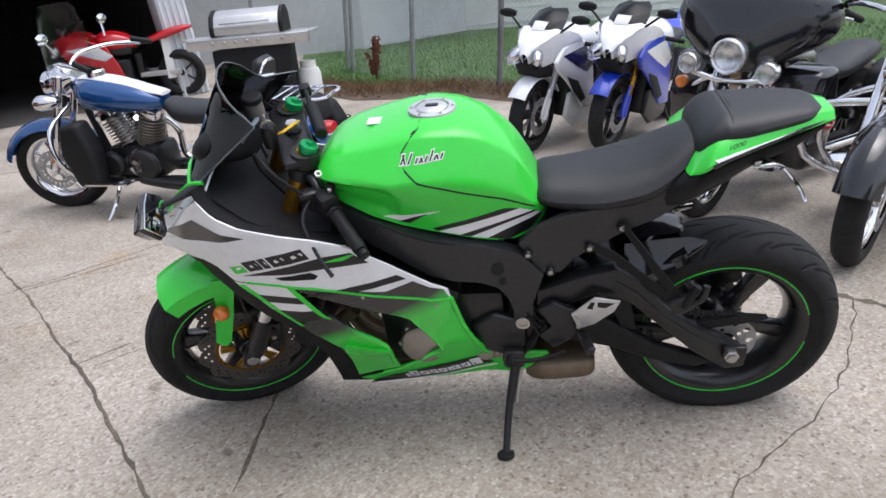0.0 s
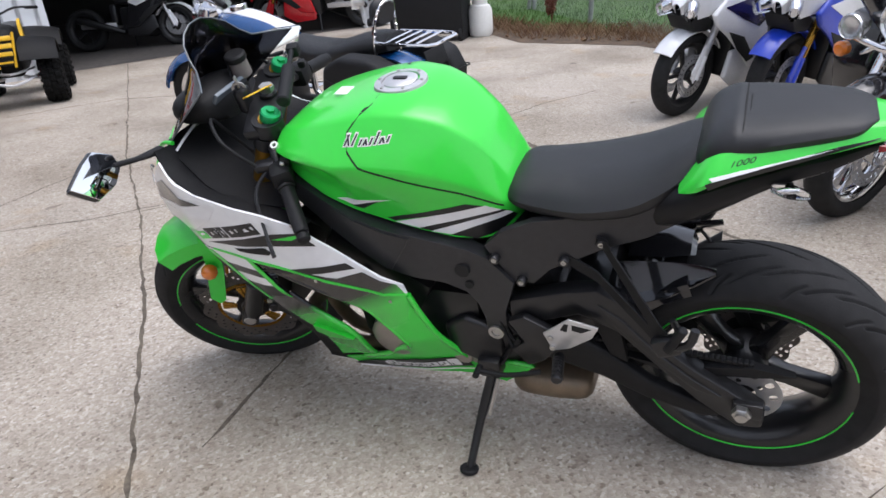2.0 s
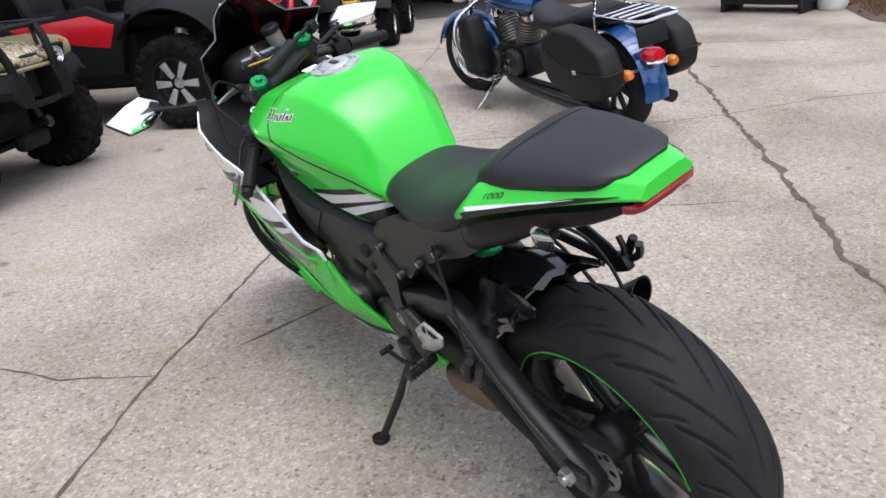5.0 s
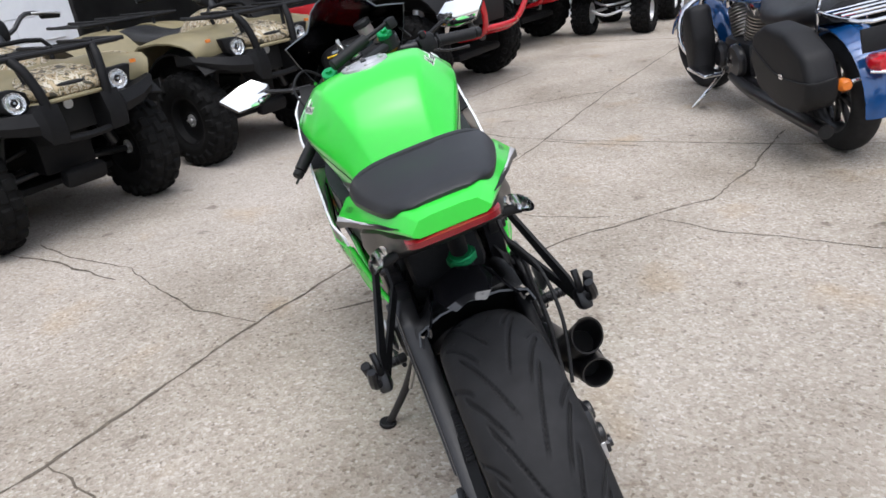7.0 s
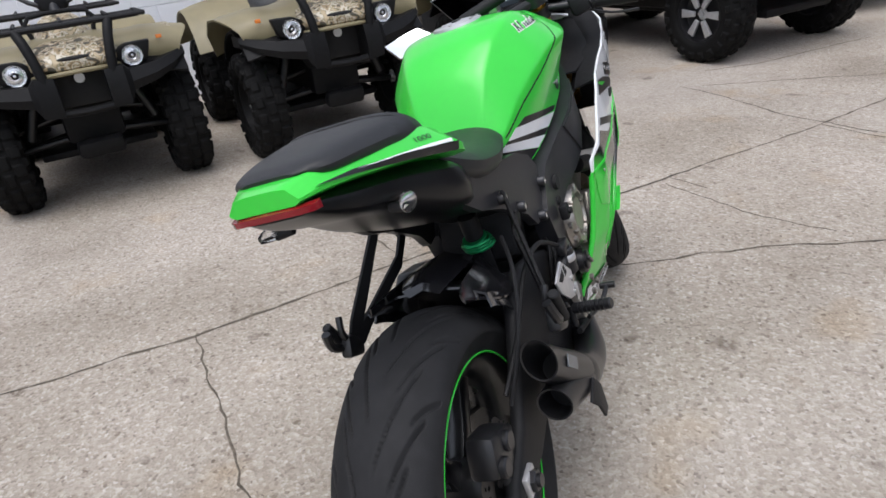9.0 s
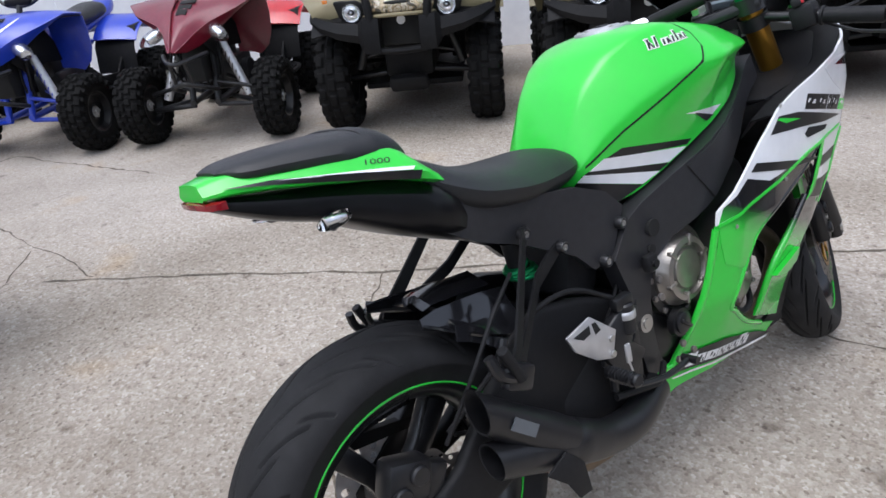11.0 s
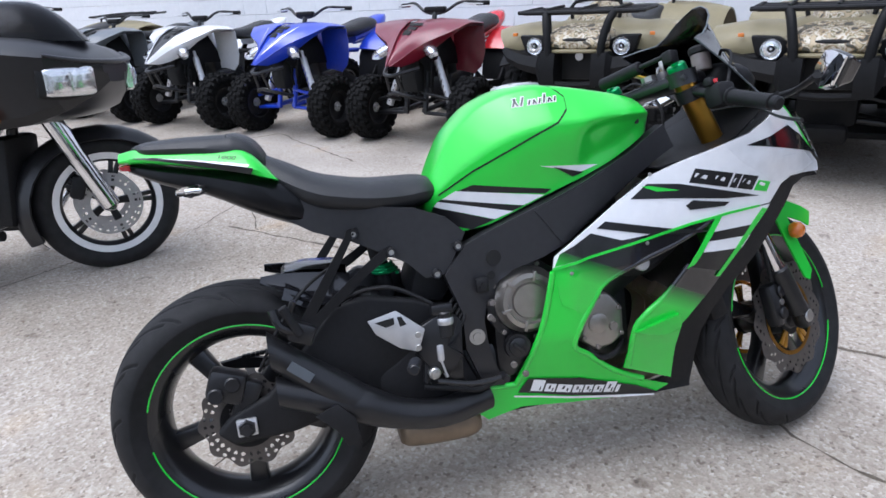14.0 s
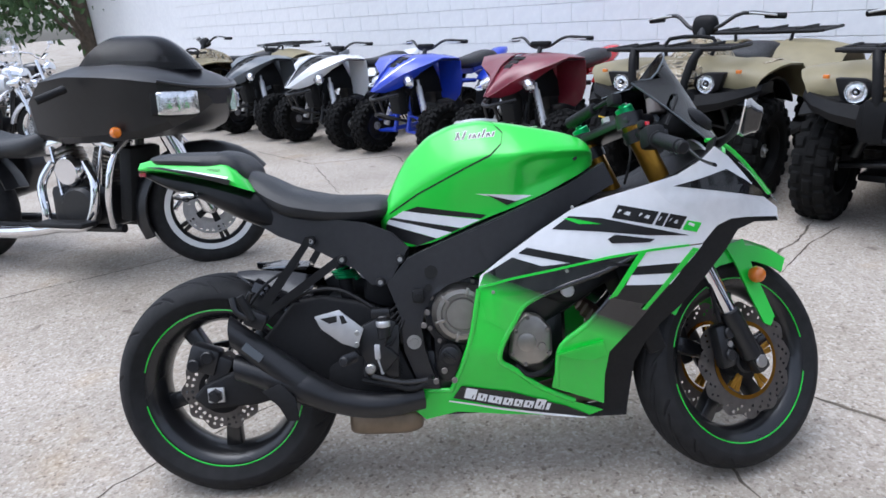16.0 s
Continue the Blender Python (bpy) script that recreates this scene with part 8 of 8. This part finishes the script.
        for s in (1, -1):
            part("headlamp_recess", moved(body([(-.10, .02, -.06, .05, 3, 0), (0, .04, -.075, .065, 3, 0), (.10, .03, -.06, .06, 3, 0)], 18, 3), pose(.085, s * .225, .900, 0, 0, s * -52)), DARKGAP, fr)
            hl = part("headlamp", moved(body([(-.088, .012, -.05, .042, 4, 0), (-.06, .022, -.056, .05, 4, 0), (.06, .026, -.058, .052, 4, 0), (.09, .014, -.05, .046, 4, 0)], 22, 3), pose(.112, s * .222, .900, 0, 0, s * -52) @ Matrix.Scale(1.08, 4)), LAMPSILVER, fr, "clear dual headlamp")
            for a, b in ((-.041, -.002), (.041, -.002)):
                part("bowl", moved(body([(-.034, .006, -.034, .032, 4, 0), (-.030, .013, -.040, .037, 4, 0), (.030, .013, -.040, .037, 4, 0), (.034, .006, -.034, .032, 4, 0)], 16, 2), pose(.112, s * .222, .900, 0, 0, s * -52) @ pose(a, s * .024, b, 0, 0, 0 if s > 0 else 180)), LAMPSILVER, hl)
                part("lamp_bar", box(.050, .006, .008, (0, 0, 0), .002), CHROME, hl).matrix_local = pose(.112, s * .222, .900, 0, 0, s * -52) @ pose(a, s * .040, b, 0, 0, 0)
            part("turn_signal", moved(lathe([(0, .03), (.018, .026), (.027, .01), (.027, -.02), (0, -.03)], 16), pose(-.14, s * .37, .770, 0, 0, -90 + s * 40)), ORANGE, c)
        s0 = loft([[(.06 + (.03 - .42 * u * u) * (1 - t) + (-.22 - .10 * u * u) * t, u * (.335 - .25 * t ** 1.2), (1.055 + .03 * u * u) + (.175 - .03 * u * u) * math.sin(t * math.pi / 2)) for u in np.linspace(-1, 1, 15)] for t in np.linspace(0, 1, 8)], closed=False, caps=False)
        bmesh.ops.solidify(s0, geom=s0.faces[:], thickness=.004)
        part("windshield", s0, SMOKE, c, "short smoked windshield")
        part("oil_cooler", join(box(.08, .24, .40, (-.36, 0, .48), .02, (0, 8, 0)), box(.30, .26, .10, (-.52, 0, .76), .03)), MATTE, c)
        part("antenna", tube([(-wb - .30, .10, .75), (-wb - .42, .10, 1.9)], .004, 6, 1), SATIN, c)
        for s in (1, -1):
            fp("brake_caliper", box(.06, .04, .10, (-.12, s * .09, .42), .012, (0, 20, 0)), MATTE)
    else:
        fp("headlamp", moved(lathe([(0, .05), (.06, .045), (.09, .02), (.095, 0), (.08, -.06), (0, -.12)], 24), pose(-.12, 0, .86, 0, 0, -90)), CHROME, lab="chrome headlamp")
        part("leg_guard", tube([(-.24, -.06, .70), (-.20, -.36, .62), (-.26, -.38, .36), (-.36, -.12, .26)], .018, 10, 4), bright, c)
    return c


cruiser(pose(-2.70, 4.93, 0, -7, 0, 165) @ Matrix.Diagonal((.98, 1, .94, 1)), "blue_cruiser", "deep blue cruiser with white tank stripe, black bags and chrome rack", BLUEPAINT, 1.72, 14, "screen", True, True, True, False, True)
cruiser(pose(1.42, 0.26, 0, -6, 0, 160) @ Matrix.Scale(1.0, 4), "black_bagger", "satin black bagger motorcycle with shark-nose fairing and chrome engine", CHARCOAL, 1.60, 36, "shark", True, True, False, True)
cruiser(pose(1.26, 3.80, 0, -7, 0, 218) @ Matrix.Scale(.90, 4), "black_tourer", "black touring motorcycle with three chrome headlamps and wing fairing", GLOSSBLACK, 1.62, 10, "batwing", True, True, False, False, tail=False)
cruiser(pose(1.68, 3.07, 0, -7, 0, 222) @ Matrix.Scale(.9, 4), "black_cruiser", "black cruiser with bright fork legs parked on concrete", GLOSSBLACK, 1.62, 8, "", True, True, tail=False)
cruiser(pose(4.3, -3.9, 0, -7, 0, 165) @ Matrix.Scale(.95, 4), "white_cruiser", "white and chrome cruiser parked behind the bagger", WHITE, 1.62, 10, "screen", True, True)
cruiser(pose(5.4, -6.6, 0, -7, 0, 150) @ Matrix.Scale(.95, 4), "dark_cruiser", "black cruiser with chrome parts parked by the wall", GLOSSBLACK, 1.62, 10, "", True, True)


def parked_sportbike(m, label, paint, second, third, forkmat, group="parked sport bikes", flash=None):
    c = thing("sport_bike", label, "motorcycle", m, group)
    road_wheel(c, (0, 0, .30), .30, .060, .225, SATIN, SATIN, 5, False, 0, .15)
    road_wheel(c, (-1.40, 0, .315), .315, .09, .225, SATIN, SATIN, 5)
    for s in (1, -1):
        part("fork_leg", join(cyl(.030, (0.0, s * .10, .28), (-.06, s * .10, .44), 14)), forkmat if forkmat is WHITE else second, c)
        part("fork_tube", cyl(.025, (-.06, s * .10, .44), (-.26, s * .10, .86), 14), GOLD if forkmat is GOLD else ALU, c, "gold fork tube" if forkmat is GOLD else "silver fork tube")
        part("nose_side", loft([[(x, s * w0, z0), (x - .02, s * (w0 + w1) * .55, (z0 + z1) / 2), (x - .05, s * w1, z1)] for x, w0, z0, w1, z1 in ((.20, .02, .80, .02, .70), (.14, .10, .88, .10, .70), (.02, .17, .94, .16, .74), (-.12, .195, .96, .19, .80), (-.30, .19, .92, .20, .84))], closed=False, caps=False), paint, c, "painted nose panel")
        part("side_fairing", prism([(.06, .74), (-.06, .84), (-.30, .90), (-.55, .80), (-.66, .52), (-.72, .28), (-.50, .30), (-.34, .44), (-.16, .57), (.0, .66)], s * .165 if s > 0 else -.205, s * .205 if s > 0 else -.165, .02, 3), second, c, "painted side fairing")
        part("lower_fairing", prism([(-.26, .46), (-.36, .46), (-.52, .32), (-.72, .29), (-.70, .19), (-.40, .16), (-.22, .27)], s * .15 if s > 0 else -.19, s * .19 if s > 0 else -.15, .018, 3), third, c)
        part("side_flash", prism([(-.04, .78), (-.42, .82), (-.62, .66), (-.50, .60), (-.30, .67)], s * .204 if s > 0 else -.208, s * .208 if s > 0 else -.204, .001), flash or WHITE, c)
        part("side_vent", prism([(-.14, .61), (-.34, .55), (-.52, .38), (-.44, .36), (-.28, .47)], s * .203 if s > 0 else -.209, s * .209 if s > 0 else -.203, .001), DARKGAP, c)
        hl = part("headlamp", moved(body([(-.08, .02, -.02, .03, 2.5, 0), (0, .035, -.04, .045, 2.5, 0), (.07, .02, -.035, .02, 2.5, 0)], 16, 3), pose(.15, s * .078, .785, 0, 18, s * 32) @ Matrix.Scale(1.45, 4)), CLEAR, c, "clear slanted headlamp")
        part("reflector", moved(body([(-.06, .015, -.015, .02, 2.5, 0), (0, .022, -.03, .03, 2.5, 0), (.05, .012, -.025, .012, 2.5, 0)], 14, 3), pose(.145, s * .078, .785, 0, 18, s * 32) @ Matrix.Scale(1.45, 4)), CHROME, hl)
        part("mirror", join(tube([(-.02, s * .17, .95), (-.04, s * .28, 1.04)], .009, 8, 1), moved(body([(-.07, .012, -.02, .02, 2, 0), (0, .022, -.035, .035, 2, 0), (.07, .012, -.02, .02, 2, 0)], 14, 3), pose(-.05, s * .31, 1.05, 0, 0, 90))), MATTE, c)
        part("grip", cyl(.018, (-.36, s * .22, .84), (-.44, s * .34, .82), 12), MATTE, c)
        part("fork_guard", prism([(.03, .26), (.06, .34), (-.04, .52), (-.09, .50), (-.03, .34)], s * .105 if s > 0 else -.118, s * .118 if s > 0 else -.105, .004), WHITE if forkmat is WHITE else second, c)
    part("front_fender", join(fender(0, 0, .075, .30, .335, 35, 150, .02), fender(0, 0, -.075, .30, .335, 35, 150, .02)), WHITE if forkmat is WHITE else second, c, "front fender")
    part("nose_top", loft([[(x, y * w, z + .02 * (1 - y * y)) for y in np.linspace(-1, 1, 7)] for x, w, z in ((.21, .03, .78), (.15, .09, .86), (.04, .14, .93), (-.06, .17, .96))], closed=False, caps=False), paint, c)
    part("chin", prism([(.18, .72), (.10, .62), (-.06, .60), (-.10, .68), (.10, .76)], -.10, .10, .02), DARKGAP, c)
    s0 = loft([[(x - .10 * abs(u) ** 2, u * w, z) for u in np.linspace(-1, 1, 9)] for x, z, w in ((.03, .945, .15), (-.04, 1.01, .15), (-.12, 1.07, .13), (-.20, 1.10, .07))], closed=False, caps=False)
    bmesh.ops.solidify(s0, geom=s0.faces[:], thickness=.003)
    ws = part("windscreen", s0, SMOKE, c, "smoked windscreen")
    part("price_tag", box(.004, .11, .09, (.0, 0, .985), .001, (0, -48, 0)), PAPER, ws, "white paper tag")
    part("fuel_tank", body([(-.92, .08, .72, .80, 2.5, .1), (-.80, .14, .70, .90, 2.6, .15), (-.62, .18, .70, .96, 2.6, .15), (-.46, .16, .74, .94, 2.6, .15), (-.40, .08, .78, .88, 2.4, .1)], 22, 3), paint, c, "painted tank")
    part("seat", body([(-1.32, .09, .80, .86, 3, .1), (-1.15, .12, .78, .85, 3, .1), (-.95, .12, .74, .80, 3, .1), (-.86, .07, .74, .80, 3, .1)], 18, 3), VINYL, c)
    part("tail", body([(-1.66, .04, .90, .94, 3, .1), (-1.45, .10, .84, .94, 3, .1), (-1.2, .13, .78, .88, 3, .1), (-1.05, .12, .74, .82, 3, .1)], 18, 3), second, c)
    part("engine", box(.5, .30, .36, (-.55, 0, .42), .05), SATIN, c)
    part("frame", join(box(.6, .30, .10, (-.55, 0, .70), .03), box(.10, .26, .30, (-.90, 0, .50), .03)), SATIN, c)
    part("swing_arm", join(box(.55, .05, .07, (-1.15, .11, .36), .015), box(.55, .05, .07, (-1.15, -.11, .36), .015)), ALU, c)
    part("muffler", tube([(-.75, -.16, .24), (-1.1, -.20, .36), (-1.4, -.22, .46)], [.03, .055, .05], 14, 3), SATIN, c)
    part("side_stand", tube([(-.75, .14, .28), (-.78, .25, .04)], .012, 8, 1), SATIN, c)
    return c


parked_sportbike(pose(0.53, 5.45, 0, -8, 0, 236) @ Matrix.Scale(.93, 4), "white, silver and dark violet sport bike parked on its stand", WHITE, WHITE, SILVER, WHITE, flash=NAVY)
parked_sportbike(pose(1.08, 5.32, 0, -8, 0, 236) @ Matrix.Scale(.93, 4), "white and racing blue sport bike with gold fork", WHITE, RACEBLUE, SATIN, GOLD)
# things in the garage's dark mouth
parked_sportbike(pose(-5.75, 10.55, 0.006, -8, 0, 190) @ Matrix.Scale(1.08, 4), "red sport bike inside the dark garage", REDPAINT, REDPAINT, REDPAINT, GOLD, "bikes in the garage")
cruiser(pose(-8.6, 11.2, 0, -7, 0, 300), "stored_cruiser", "black cruiser with chrome parts inside the dark garage", GLOSSBLACK, 1.62, 10, "", True, True)
parked_sportbike(pose(-6.9, 9.6, 0, -8, 0, 20) @ Matrix.Scale(1.0, 4), "black sport bike inside the dark garage", GLOSSBLACK, GLOSSBLACK, SATIN, WHITE, "bikes in the garage")

# ---- gas grill with its bottle ----
STAINLESS = material("stainless_panel", (.60, .60, .60), .35, .75, vary=.1)
grill = thing("gas_grill", "stainless gas grill with black cart and row of knobs", "grill", pose(-2.62, 9.25, 0, 0, 0, 4))
part("cart", box(.95, .50, .62, (0, 0, .40), .02), MATTE, grill, "black grill cart")
part("leg", box(.05, .50, .10, (-.44, 0, .05), .008), MATTE, grill)
part("leg", box(.05, .50, .10, (.44, 0, .05), .008), MATTE, grill)
part("control_panel", box(1.50, .10, .13, (0, -.27, .80), .015, (12, 0, 0)), STAINLESS, grill, "stainless control panel")
for k in range(6):
    part("knob", cyl(.026, (-.42 + k * .14 + (.16 if k == 5 else 0), -.325, .80), (-.42 + k * .14 + (.16 if k == 5 else 0), -.355, .795), 18, bevel=.006), STEEL, grill)
part("side_shelf", box(.42, .52, .03, (-.60, .0, .855), .01), STAINLESS, grill)
part("side_shelf", box(.42, .52, .03, (.60, .0, .855), .01), STAINLESS, grill)
hood = part("hood", moved(prism([(-.26, 0), (-.27, .10), (-.20, .22), (-.05, .29), (.12, .29), (.24, .20), (.26, 0)], -.40, .40, .015, 3), pose(0, 0, .88, 0, 0, 90)), STAINLESS, grill, "rounded stainless hood")
part("hood_end", moved(prism([(-.27, -.01), (-.28, .10), (-.21, .23), (-.05, .30), (.12, .30), (.25, .21), (.27, -.01)], -.45, -.40, .01, 2), pose(0, 0, .88, 0, 0, 90)), MATTE, hood)
part("hood_end", moved(prism([(-.27, -.01), (-.28, .10), (-.21, .23), (-.05, .30), (.12, .30), (.25, .21), (.27, -.01)], .40, .45, .01, 2), pose(0, 0, .88, 0, 0, 90)), MATTE, hood)
part("handle", join(cyl(.012, (-.30, -.33, 1.02), (.30, -.33, 1.02), 12), cyl(.01, (-.28, -.33, 1.02), (-.28, -.27, 1.02), 8), cyl(.01, (.28, -.33, 1.02), (.28, -.27, 1.02), 8)), STEEL, hood)
part("wheel", moved(lathe([(0, .02), (.07, .02), (.08, .01), (.08, -.01), (.07, -.02), (0, -.02)], 24), pose(.44, -.22, .08, 0, 0, 90)), MATTE, grill)
bottle = thing("gas_bottle", "white steel propane bottle standing beside the grill", "gas bottle", pose(-2.02, 9.45, 0))
part("body", lathe([(0, 0), (.13, 0), (.15, .03), (.155, .10), (.155, .30), (.13, .37), (.08, .40), (.04, .41), (0, .41)], 36, (0, 0, 0), (90, 0, 0)), PAPER, bottle)
part("collar", lathe([(.095, .39), (.10, .39), (.10, .47), (.095, .47)], 30, (0, 0, 0), (90, 0, 0), True), PAPER, bottle)
part("valve", join(cyl(.018, (0, 0, .41), (0, 0, .46), 12), cyl(.012, (0, 0, .44), (.05, 0, .44), 10)), GOLD, bottle)
